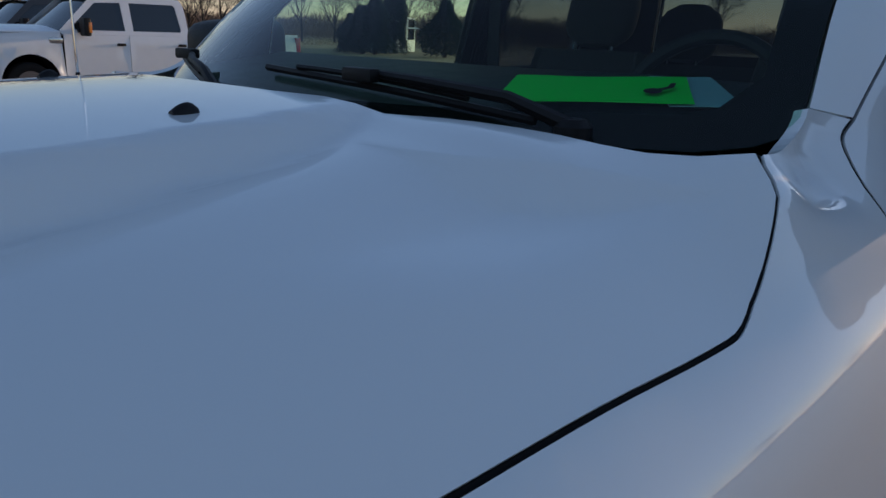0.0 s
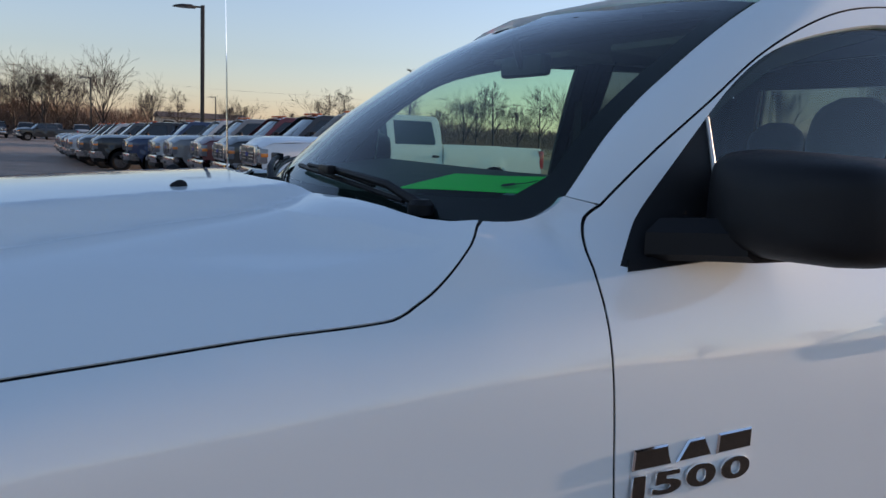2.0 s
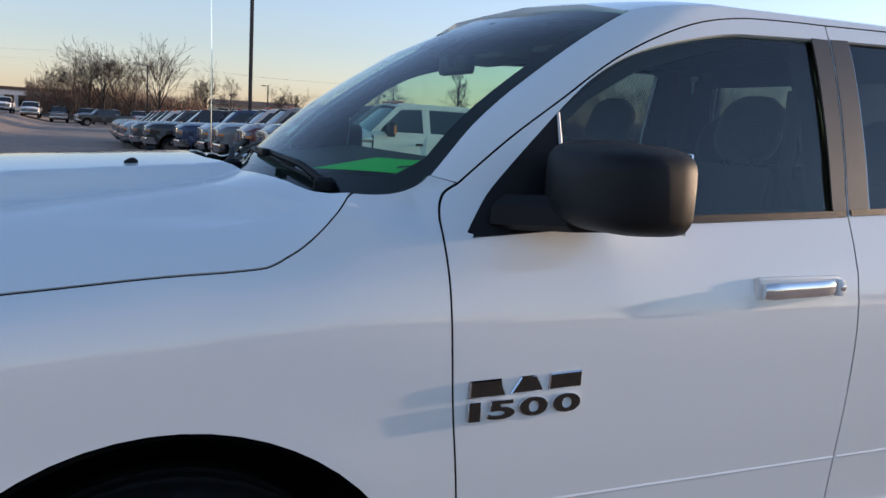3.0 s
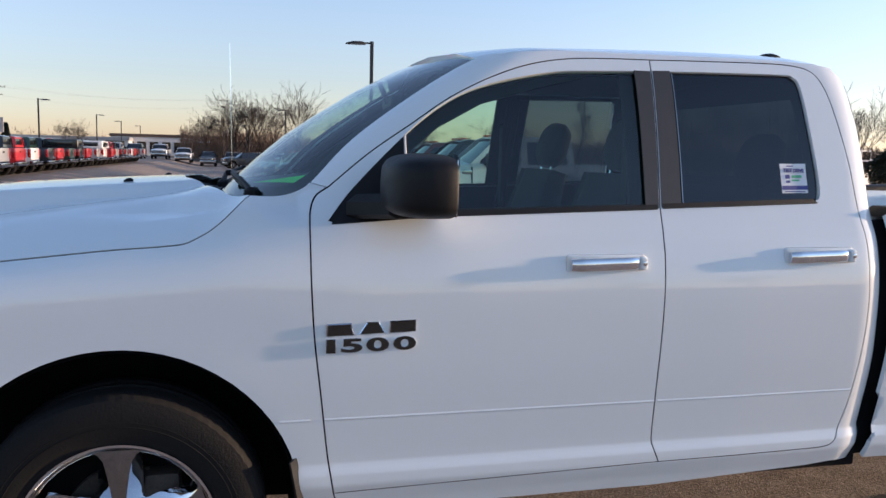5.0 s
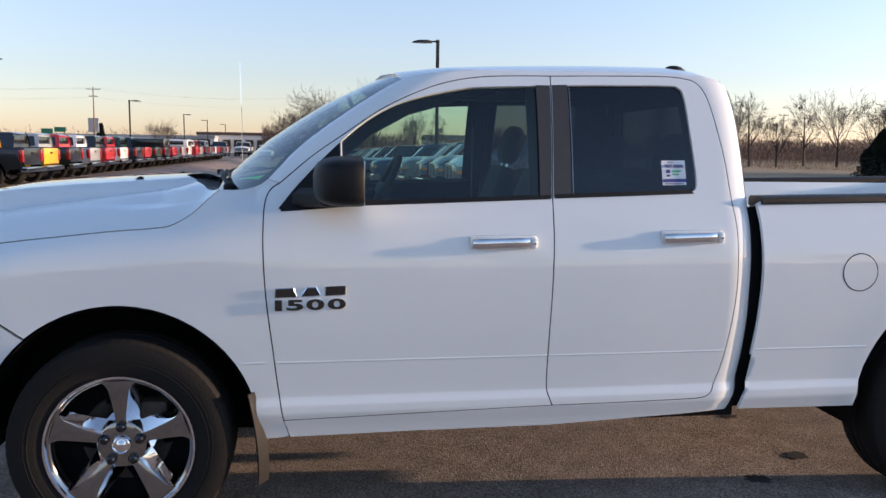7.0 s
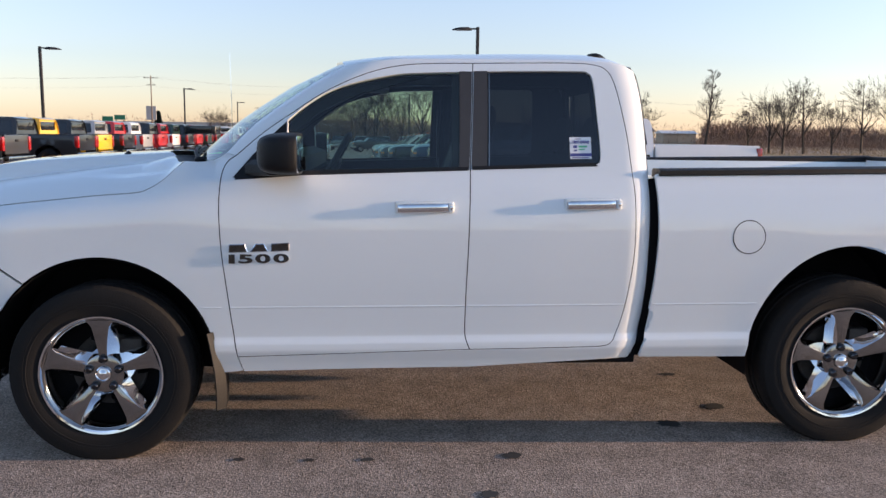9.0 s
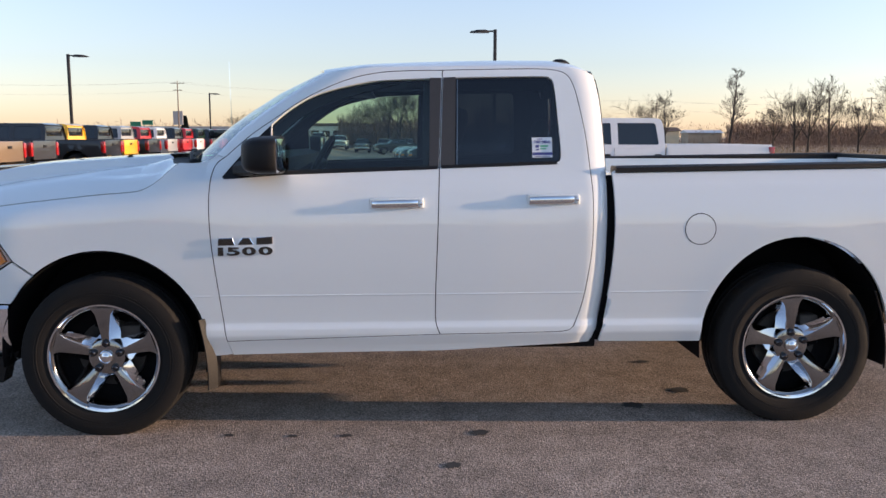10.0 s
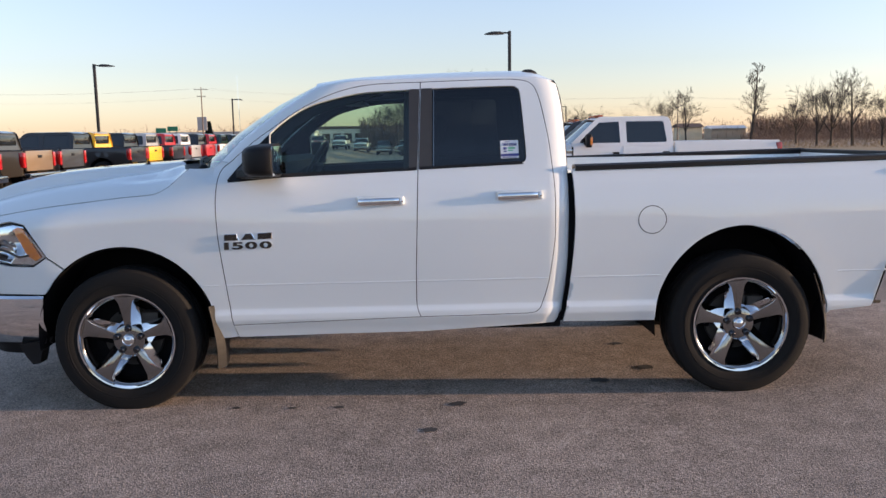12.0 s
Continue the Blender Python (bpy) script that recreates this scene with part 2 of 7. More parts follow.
def skin(outline, surf, step, holes=(), depth=0.018, extra=(), skip=None):
    """A sheet-metal panel: a flat outline, with holes, laid on a curved surface surf(u, v), with its edges turned inwards."""
    from mathutils.geometry import delaunay_2d_cdt
    loops = [outline, *holes]
    pts, edges = [], []
    for loop in loops:
        i0 = len(pts)
        pts += [Vector(p) for p in loop]
        edges += [(i0 + k, i0 + (k + 1) % len(loop)) for k in range(len(loop))]
    us = [p[0] for p in outline]
    vs = [p[1] for p in outline]
    u = min(us) + step * 0.5
    while u < max(us):
        v = min(vs) + step * 0.5
        while v < max(vs):
            q = (u, v)
            if not (skip and skip(q)) and inside(q, outline) and not any(inside(q, h) for h in holes) and not any(near_edge(q, l, step * 0.45) for l in loops):
                pts.append(Vector(q))
            v += step
        u += step
    for q in extra:
        if inside(q, outline) and not any(inside(q, g) for g in holes) and not any(near_edge(q, l, 0.008) for l in loops):
            pts.append(Vector(q))
    co, ed, fa, *_ = delaunay_2d_cdt(pts, edges, [], 0, 1e-5)
    bm = bmesh.new()
    e = 1e-3

    def normal(p):
        a = Vector(surf(p[0] + e, p[1])) - Vector(surf(p[0] - e, p[1]))
        b = Vector(surf(p[0], p[1] + e)) - Vector(surf(p[0], p[1] - e))
        n = a.cross(b).normalized()
        c = Vector(surf(p[0], p[1]))
        return -n if n.dot(c - Vector((c.x, 0.0, 0.9))) > 0 else n

    verts = [bm.verts.new(surf(p[0], p[1])) for p in co]
    norms = [normal(p) for p in co]
    flat = [(p[0], p[1]) for p in co]
    for f in fa:
        c = (sum(flat[k][0] for k in f) / len(f), sum(flat[k][1] for k in f) / len(f))
        if inside(c, outline) and not any(inside(c, h) for h in holes):
            bm.faces.new([verts[k] for k in f])
    loose = {v for v in verts if not v.link_faces}
    index = {v: k for k, v in enumerate(verts)}
    border = [ed_ for ed_ in bm.edges if len(ed_.link_faces) == 1]
    main = set(bm.faces)
    inner = {}
    for b in border:
        for v in b.verts:
            if v not in inner:
                k = index[v]
                inner[v] = bm.verts.new(v.co + norms[k] * depth)
    for b in border:
        v0, v1 = b.verts
        bm.faces.new((v0, v1, inner[v1], inner[v0]))
    for v in loose:
        bm.verts.remove(v)
    table = {}
    for v, k in index.items():
        if v not in loose:
            table[(round(v.co.x, 5), round(v.co.y, 5), round(v.co.z, 5))] = norms[k]
    return bm, table


def skin_part(name, outline, surf, step, mat, parent, label="", holes=(), depth=0.018, extra=(), skip=None):
    """Links a panel; its shading follows the curved surface exactly."""
    bm, table = skin(outline, surf, step, holes, depth, extra, skip)
    bmesh.ops.recalc_face_normals(bm, faces=bm.faces[:])

    def inward(v):
        return table.get((round(v.co.x, 5), round(v.co.y, 5), round(v.co.z, 5)))

    tally = 0.0
    for f in bm.faces:
        ns = [inward(v) for v in f.verts]
        if all(n is not None for n in ns):
            tally += f.normal.dot(ns[0]) * f.calc_area()
    if tally > 0:
        bmesh.ops.reverse_faces(bm, faces=bm.faces[:])
    me = mesh_from(name, bm, mat)
    order = [None] * len(me.loops)
    for p in me.polygons:
        ns = []
        for i in p.loop_indices:
            v = me.vertices[me.loops[i].vertex_index].co
            ns.append(table.get((round(v.x, 5), round(v.y, 5), round(v.z, 5))))
        whole = all(n is not None for n in ns)
        for i, n in zip(p.loop_indices, ns):
            order[i] = -n if whole else p.normal.copy()
    me.normals_split_custom_set(order)
    ob = new(name, me)
    ob.parent = parent
    if label:
        tagged(ob, label)
    return ob


def thing(name, label, category, group="", kind="", at=(0, 0, 0)):
    ob = new(name)
    ob.location = at
    ob.empty_display_size = 0.2
    return tagged(ob, label, category, group, kind)


def lerp_table(keys, x):
    """Smooth monotone interpolation in a table of (x, value)."""
    if x <= keys[0][0]:
        return keys[0][1]
    if x >= keys[-1][0]:
        return keys[-1][1]
    for i in range(len(keys) - 1):
        x0, y0 = keys[i]
        x1, y1 = keys[i + 1]
        if x0 <= x <= x1:
            h = x1 - x0
            d = (y1 - y0) / h

            def slope(j):
                if j == 0 or j == len(keys) - 1:
                    a, b = (0, 1) if j == 0 else (len(keys) - 2, len(keys) - 1)
                    return (keys[b][1] - keys[a][1]) / (keys[b][0] - keys[a][0])
                s0 = (keys[j][1] - keys[j - 1][1]) / (keys[j][0] - keys[j - 1][0])
                s1 = (keys[j + 1][1] - keys[j][1]) / (keys[j + 1][0] - keys[j][0])
                return 0.0 if s0 * s1 <= 0 else 2 * s0 * s1 / (s0 + s1)

            m0, m1 = slope(i), slope(i + 1)
            t = (x - x0) / h
            return (2 * t ** 3 - 3 * t * t + 1) * y0 + (t ** 3 - 2 * t * t + t) * h * m0 + (-2 * t ** 3 + 3 * t * t) * y1 + (t ** 3 - t * t) * h * m1
    return keys[-1][1]


def ease(a, b, x):
    t = max(0.0, min(1.0, (x - a) / (b - a)))
    return t * t * (3 - 2 * t)


# ---- the white pickup: body surfaces ----
RAKE = 0.0062  # the body rises this much per metre to the rear


def lift(x):
    return RAKE * (x - 1.7)


DOOR_Y = [(0.30, 0.92), (0.385, 0.945), (0.43, 0.958), (0.465, 0.972), (0.495, 0.982), (0.52, 0.981), (0.56, 0.966), (0.62, 0.970), (0.70, 0.9765), (0.85, 0.986), (1.00, 0.988), (1.05, 0.9862), (1.10, 0.9818),
          (1.14, 0.9757), (1.18, 0.967), (1.24, 0.949), (1.28, 0.929), (1.335, 0.905), (1.50, 0.860), (1.70, 0.795), (1.80, 0.753), (1.845, 0.728), (1.88, 0.695), (1.92, 0.62)]
LOW_Y = [p for p in DOOR_Y if p[0] < 0.9] + [(0.92, 0.985), (1.3, 0.985)]
CUT_Z = [(-1.0, 1.055), (-0.75, 1.104), (-0.60, 1.130), (-0.40, 1.158), (-0.20, 1.181), (0.0, 1.203), (0.10, 1.211), (0.15, 1.216), (0.18, 1.220), (0.20, 1.227), (0.225, 1.240), (0.25, 1.254), (0.28, 1.277), (0.30, 1.295), (0.345, 1.340), (0.371, 1.361), (0.45, 1.366), (0.61, 1.388), (0.75, 1.41)]
SHOULDER_Y = [(-1.0, 0.745), (-0.75, 0.788), (-0.60, 0.807), (-0.40, 0.827), (-0.20, 0.847), (0.0, 0.864), (0.20, 0.8785), (0.37, 0.8865), (0.75, 0.8865)]
SHOULDER_Z = [(-1.0, 1.055), (-0.75, 1.104), (-0.60, 1.130), (-0.40, 1.158), (-0.20, 1.181), (0.0, 1.203), (0.20, 1.222), (0.75, 1.262)]
CUT_X = [-0.95 + 0.035 * k for k in range(31)] + [0.128 + 0.0135 * k for k in range(19)]
WS_X = [(1.30, 0.22), (1.412, 0.345), (1.527, 0.470), (1.672, 0.679), (1.796, 0.890), (1.855, 1.02), (1.90, 1.15)]


def ws_x(y, z):
    """The windshield's sheet: how far back it lies at a height and breadth."""
    return lerp_table(WS_X, z) + 0.37 * y * y


def ws_edge(z):
    """Half the windshield's breadth at a height."""
    return 0.789 - (z - 1.36) * 0.25


def side_half(x, z):
    """Half the body's breadth at a place along and a height."""
    zz = z - lift(x)
    door = lerp_table(DOOR_Y, zz)
    zs, ys = lerp_table(SHOULDER_Z, x), lerp_table(SHOULDER_Y, x)
    low = lerp_table(LOW_Y, zz)
    # the nose narrows
    slim = 0.10 * ease(-0.35, -1.05, x) ** 1.3 + 0.009 * max(0.0, 2.0 - max(x, -0.4)) + 0.012 * ease(0.7, -0.4, x)
    zb = zs - 0.18 - 0.05 * ease(-0.5, 0.2, x)
    t = (z - zb) / (zs - zb)
    droop = sum(max(0.0, q) ** 4.857 if q < 1 else 1 + 1.62 * (q - 1) for q in (t - 0.12, t - 0.06, t, t + 0.06, t + 0.12)) / 5
    front = low - slim - (0.985 - slim - ys) * droop - 0.06 * ease(1.32, 1.375, z) * ease(0.2, 0.33, x)
    k = ease(0.045, 0.80, x)
    y = front * (1 - k) + (door - slim) * k
    y -= 0.028 * (1 - ease(0.4, 1.3, x)) * ease(1.25, 1.40, z) * ease(0.36, 0.52, x)
    # flares stand out round the wheels
    for cx, cz, a, b, flare in ((0.0, 0.40, 0.52, 0.525, 0.0015), (3.572, 0.42, 0.51, 0.573, 0.003)):
        r = math.hypot((x - cx) / a, (z - cz) / b)
        y += flare * math.exp(-((max(r, 1.0) - 1.0) / 0.18) ** 2)
    # windshield pillar turns in to the glass
    if z > 1.275 and x < 1.6:
        zg = max(1.345, min(z, 1.86))
        g = x - ws_x(ws_edge(zg), zg)
        if g < 0.16:
            s = 1 - max(0.0, g) / 0.16
            y = y - (y - ws_edge(zg) - 0.004) * (1 - math.sqrt(max(0.0, 1 - s ** 2.4))) * ease(1.275, 1.355, z) * ease(0.34, 0.50, x)
    # rear corner of the cab rounds in
    if 2.2 < x < cab_rear(z) + 0.015:
        xr = cab_rear(z)
        s = max(0.0, 1 - (xr - x) / 0.12)
        y -= 0.070 * (1 - math.sqrt(max(0.0, 1 - min(s, 0.98) ** 2)))
    return y


CAB_REAR = [(0.43, 2.513), (0.535, 2.532), (0.684, 2.553), (0.86, 2.566), (1.05, 2.568), (1.24, 2.570), (1.40, 2.566), (1.54, 2.560), (1.69, 2.550), (1.824, 2.526), (1.90, 2.49)]


def cab_rear(z):
    return lerp_table(CAB_REAR, z)


def side(x, z):
    return (x, -side_half(x, z), z)


EDGE_Y = [(x, side_half(x, lerp_table(CUT_Z, x))) for x in [-1.02, -0.985] + CUT_X]
HOOD_C = [(-1.08, 1.12), (-1.05, 1.17), (-0.95, 1.245), (-0.80, 1.300), (-0.54, 1.350), (-0.17, 1.378), (0.13, 1.394), (0.3, 1.400)]
HOOD_L = [(-1.08, 1.06), (-1.0, 1.13), (-0.9, 1.175), (-0.75, 1.216), (-0.54, 1.255), (-0.30, 1.288), (-0.10, 1.315), (0.08, 1.338), (0.16, 1.354), (0.24, 1.372), (0.40, 1.376)]
RIDGE = [(-1.0, 0.46), (-0.5, 0.42), (-0.2, 0.385), (0.0, 0.362), (0.12, 0.335), (0.22, 0.285)]


# a scoop pressed into the hood ahead of its rear edge
DIP_REAR = [(0.41, 0.118), (0.47, 0.124), (0.55, 0.146), (0.65, 0.210), (0.74, 0.276), (0.81, 0.315)]
DIP_FRONT = [(0.41, 0.118), (0.47, 0.119), (0.52, 0.116), (0.58, 0.112), (0.64, 0.125), (0.68, 0.158), (0.72, 0.205), (0.76, 0.262), (0.81, 0.315)]


def hood_z(x, y):
    a = abs(y)
    yc, zc = lerp_table(EDGE_Y, x), lerp_table(CUT_Z, x)
    zl = lerp_table(HOOD_L, x)
    r = lerp_table(RIDGE, x)
    s = max(0.0, (a - 0.43) / (yc - 0.43))
    out = zl - (zl - zc) * s ** 2.4
    xu, xl = lerp_table(DIP_REAR, a), lerp_table(DIP_FRONT, a)
    if xu - xl > 0.002:
        out -= 0.32 * (xu - xl) * max(0.0, min(1.0, (xu - x) / (xu - xl))) * ease(xl - 0.35, xl, x)
    mid = lerp_table(HOOD_C, x) - 0.10 * a * a
    k = ease(r, r + 0.062, a)
    return mid * (1 - k) + out * k


def hood(x, y):
    return (x, y, hood_z(x, y))


ROOF_Z = [(1.0, 1.850), (1.031, 1.864), (1.045, 1.8695), (1.11, 1.881), (1.234, 1.896), (1.46, 1.913), (1.68, 1.924), (2.1, 1.936), (2.32, 1.937), (2.42, 1.926), (2.48, 1.905), (2.53, 1.868), (2.56, 1.84)]


def roof(x, y):
    zc = lerp_table(ROOF_Z, x)
    edge = 1.858 + 0.004 * (x - 1.4) - 0.035 * ease(2.38, 2.54, x) - 0.05 * ease(1.35, 1.05, x)
    s = abs(y) / 0.712
    return (x, y, zc - (zc - edge) * s ** 3.0)


def glass_ws(y, z):
    return (ws_x(y, z), y, z)


# ---- outlines, along and up ----
DOOR_CUT = [(0.605, 1.388), (0.569, 1.362), (0.549, 1.313), (0.545, 1.21), (0.547, 1.095), (0.556, 0.942), (0.577, 0.759), (0.597, 0.584), (0.617, 0.457)]
DOOR_TOP = [(0.605, 1.388), (0.733, 1.497), (0.867, 1.591), (1.002, 1.683), (1.139, 1.753), (1.277, 1.803), (1.416, 1.829), (1.57, 1.838), (1.722, 1.841)]
B_CUT = [(1.722, 1.841), (1.700, 1.341), (1.687, 0.94), (1.681, 0.776), (1.679, 0.60), (1.684, 0.54), (1.703, 0.490)]
REAR_TOP = [(1.722, 1.841), (1.979, 1.848), (2.20, 1.852), (2.31, 1.846), (2.372, 1.822), (2.408, 1.755), (2.438, 1.614), (2.462, 1.464), (2.480, 1.261), (2.482, 1.042), (2.479, 0.939), (2.467, 0.827), (2.442, 0.670), (2.409, 0.560), (2.376, 0.512), (2.319, 0.500)]


def smooth(ctrl, n=6):
    return [(p.x, p.y) for p in curve_pts([(a, b, 0) for a, b in ctrl], n)]


def inset(poly, d):
    """The outline drawn in by d."""
    area = sum(a[0] * b[1] - b[0] * a[1] for a, b in zip(poly, poly[1:] + poly[:1]))
    sg = 1 if area > 0 else -1
    out = []
    n = len(poly)
    for i in range(n):
        p0, p, p1 = Vector(poly[i - 1]), Vector(poly[i]), Vector(poly[(i + 1) % n])
        a, b = (p - p0).normalized(), (p1 - p).normalized()
        na, nb = Vector((-a.y, a.x)) * sg, Vector((-b.y, b.x)) * sg
        m = (na + nb)
        m = m / max(0.5, m.length_squared / 2) if m.length > 1e-6 else na
        out.append((p.x + m.x * d, p.y + m.y * d))
    return out


door_cut, door_top, b_cut, rear_top = smooth(DOOR_CUT), smooth(DOOR_TOP), smooth(B_CUT), smooth(REAR_TOP)
front_door_outline = chain(door_cut[::-1], door_top, b_cut, [(1.136, 0.473), (0.617, 0.457)])
rear_door_outline = chain(b_cut[::-1], rear_top, [(2.0, 0.494), (1.703, 0.490)])
front_window = chain(smooth([(0.600, 1.290), (0.676, 1.383), (0.804, 1.516), (0.953, 1.645), (1.105, 1.722), (1.338, 1.778), (1.50, 1.791), (1.698, 1.799)]), [(1.698, 1.799), (1.682, 1.339), (0.93, 1.313), (0.618, 1.286)])
rear_window = chain([(1.728, 1.344), (1.746, 1.801), (1.9, 1.806)], smooth([(2.0, 1.808), (2.24, 1.812), (2.282, 1.803), (2.303, 1.767), (2.315, 1.599), (2.326, 1.42), (2.318, 1.375)]), [(2.29, 1.362), (1.728, 1.344)])
arch_f = [(0.52 * math.cos(t), 0.40 + 0.525 * math.sin(t)) for t in (radians(a) for a in range(-8, 189, 6))]
arch_r = [(3.572 + 0.51 * math.cos(t), 0.42 + 0.573 * math.sin(t)) for t in (radians(a) for a in range(4, 176, 6))]

truck = thing("pickup_truck", "white four-door pickup truck parked on the asphalt", "pickup truck")


def both(name, outline, step, mat, label="", holes=(), depth=0.018, near=True, far=True, push=0.0):
    obs = []
    creases = [(x, z + lift(x)) for z in [0.425 + 0.0105 * k for k in range(18)] for x in [0.5 + 0.016 * k for k in range(265)]]
    if near:
        f = (lambda x, z: (x, -side_half(x, z) + push, z)) if push else side
        obs.append(skin_part(name, outline, f, step * 0.6, mat, truck, label, holes, depth, creases, lambda q: q[0] > 0.5 and 0.41 < q[1] - lift(q[0]) < 0.622))
    if far:
        g = lambda x, z: (x, side_half(x, z) - push, z)
        obs.append(skin_part(name, outline, g, step * 1.6, mat, truck, label, holes, depth))
    return obs


def offset(points, dx, dz):
    return [(a + dx, b + dz) for a, b in points]


# fender: hood seam, pillar seam, door seam, rocker end, wheel arch, headlamp edge
cut_line = [(x, lerp_table(CUT_Z, x)) for x in CUT_X if -0.93 < x < 0.371]
fender_outline = chain(cut_line, [(0.373, 1.362), (0.40, 1.3605), (0.43, 1.360), (0.455, 1.361), (0.478, 1.3645), (0.498, 1.370), (0.515, 1.377), (0.530, 1.385), (0.542, 1.393), (0.552, 1.403), (0.605, 1.388)], door_cut, [(0.638, 0.383), (0.60, 0.377), (0.522, 0.372)], [q for q in arch_f[1:] if q[0] > -0.34 or q[1] > 0.80], [(-0.432, 0.872), (-0.558, 1.059), (-0.655, 1.075), (-0.78, 1.052), (-0.92, 1.025)])
fenders = both("fender", inset(fender_outline, 0.0026), 0.035, M_WHITE)
valance_side = chain([(-0.437, 0.868), (-0.338, 0.797)], [q for q in arch_f if q[0] < -0.345 and 0.655 < q[1] < 0.80], [(-0.463, 0.653), (-0.82, 0.653), (-0.82, 0.846), (-0.66, 0.821), (-0.515, 0.817)])
both("bumper_cover", inset(valance_side, 0.002), 0.035, M_WHITE)
front_doors = both("front_door", inset(front_door_outline, 0.0024), 0.04, M_WHITE, holes=[front_window])
rear_doors = both("rear_door", inset(rear_door_outline, 0.0024), 0.04, M_WHITE, holes=[rear_window])
ws_side = [(ws_x(ws_edge(z), z) - 0.003, z) for z in [1.40 + 0.0225 * k for k in range(20)]]
cab_outline = chain(ws_side, [(1.16, 1.836), (1.25, 1.849), (1.38, 1.858), (1.5, 1.861), (1.9, 1.866), (2.2, 1.868), (2.38, 1.862), (2.46, 1.852)], [(cab_rear(z), z) for z in [1.824 - 0.06 * k for k in range(24)]], [(2.499, 0.427), (1.706, 0.395), (1.134, 0.389), (0.640, 0.379)],
                    [(0.617, 0.457), (1.136, 0.473), (1.703, 0.490), (2.0, 0.494), (2.319, 0.500)], rear_top[::-1], door_top[::-1])
cab_sides = both("cab_side", inset(cab_outline, 0.0018), 0.035, M_WHITE)

bed_outline = chain(smooth([(2.533, 0.443), (2.557, 0.595), (2.580, 0.772), (2.593, 0.939), (2.596, 1.06), (2.593, 1.189), (2.589, 1.30), (2.586, 1.322)]), [(x, 1.328 + 0.0185 * (x - 2.6)) for x in (2.60, 3.0, 3.4, 3.8, 4.2, 4.72)], [(4.74, 1.30), (4.745, 0.80), (4.42, 0.79), (4.345, 0.53), (4.33, 0.503), (4.094, 0.481)], arch_r, [(3.066, 0.44)])
bed_sides = both("bed_side", bed_outline, 0.04, M_WHITE)

# hood and roof
ring = [(x, -lerp_table(EDGE_Y, x)) for x in [-1.02, -0.985] + CUT_X if x < 0.371]
rear_edge = [(0.370, -0.803), (0.342, -0.75), (0.316, -0.70), (0.298, -0.65), (0.285, -0.60), (0.268, -0.55), (0.252, -0.50), (0.239, -0.45), (0.229, -0.40), (0.222, -0.355), (0.204, -0.315), (0.180, -0.280), (0.15, -0.20), (0.13, 0.0)]
hood_half = chain(ring, rear_edge)
hood_outline = chain(ring, rear_edge, [(a, -b) for a, b in rear_edge[::-1]], [(a, -b) for a, b in ring[::-1]])
dip_points = [(lerp_table(DIP_REAR, a) + (lerp_table(DIP_FRONT, a) - lerp_table(DIP_REAR, a)) * t, s * a) for a in [0.44 + 0.012 * k for k in range(30)] for t in (-0.08, 0.0, 0.1, 0.3, 0.6, 1.0) for s in (-1, 1)]
hood_panel = skin_part("hood", inset(hood_outline, 0.0020), hood, 0.02, M_WHITE, truck, "white hood with a raised centre bulge", depth=0.005, extra=dip_points)
roof_y = [(1.103, -0.672), (1.16, -0.700), (1.25, -0.710), (1.6, -0.712), (2.2, -0.712), (2.40, -0.708), (2.46, -0.695), (2.50, -0.66), (2.522, -0.60), (2.532, -0.4), (2.536, 0.0)]
roof_front = [(1.103, -0.672), (1.088, -0.5), (1.046, -0.25), (1.031, 0.0)]
roof_outline = chain(roof_y, [(a, -b) for a, b in roof_y[::-1]], [(a, -b) for a, b in roof_front], roof_front[::-1])
roof_panel = skin_part("roof", roof_outline, roof, 0.05, M_WHITE, truck)


# ---- glass, trim and shut lines ----
def dense(poly, most=0.03):
    """The outline with its long edges divided."""
    out = []
    for (x0, y0), (x1, y1) in zip(poly, poly[1:] + poly[:1]):
        n = max(1, math.ceil(math.hypot(x1 - x0, y1 - y0) / most))
        out += [(x0 + (x1 - x0) * k / n, y0 + (y1 - y0) * k / n) for k in range(n)]
    return out


def sheet(name, outline, push, step, mat, label="", holes=(), depth=0.004, sides=(-1, 1), parent=None):
    """A layer that lies under the body's side by push."""
    outline = dense(outline)
    for sg in sides:
        f = lambda x, z, s=sg: (x, s * (side_half(x, z) - push), z)
        skin_part(name, outline, f, step, mat, parent or truck, label, holes, depth)


tri_outline = chain(smooth([(0.601, 1.291), (0.676, 1.384), (0.804, 1.516), (0.842, 1.551)]), [(0.842, 1.551), (0.843, 1.310), (0.62, 1.287)])
front_glass = [(min(x, 1.655), z) for x, z in inset(front_window, 0.004) if x > 0.83]
front_glass = chain([(0.842, 1.316), (0.842, 1.548)], [p for p in front_glass if p[1] > 1.56], [(1.657, 1.335), (1.3, 1.327), (0.93, 1.318)])
sheet("door_glass", front_glass, 0.012, 0.12, M_GLASS, "clear tinted front door glass")
sheet("mirror_patch", tri_outline, 0.002, 0.1, M_BLACKPL, "black plastic mirror corner patch")
sheet("pillar_trim", [(1.648, 1.332), (1.655, 1.800), (1.7155, 1.800), (1.6955, 1.338)], -0.0015, 0.1, M_BLACKTRIM, "satin black pillar trim")
sheet("pillar_trim", [(1.7045, 1.340), (1.7245, 1.802), (1.790, 1.805), (1.779, 1.347)], -0.0015, 0.1, M_BLACKTRIM, "satin black pillar trim")
rear_glass = [(max(x, 1.784), z) for x, z in inset(rear_window, 0.004)]
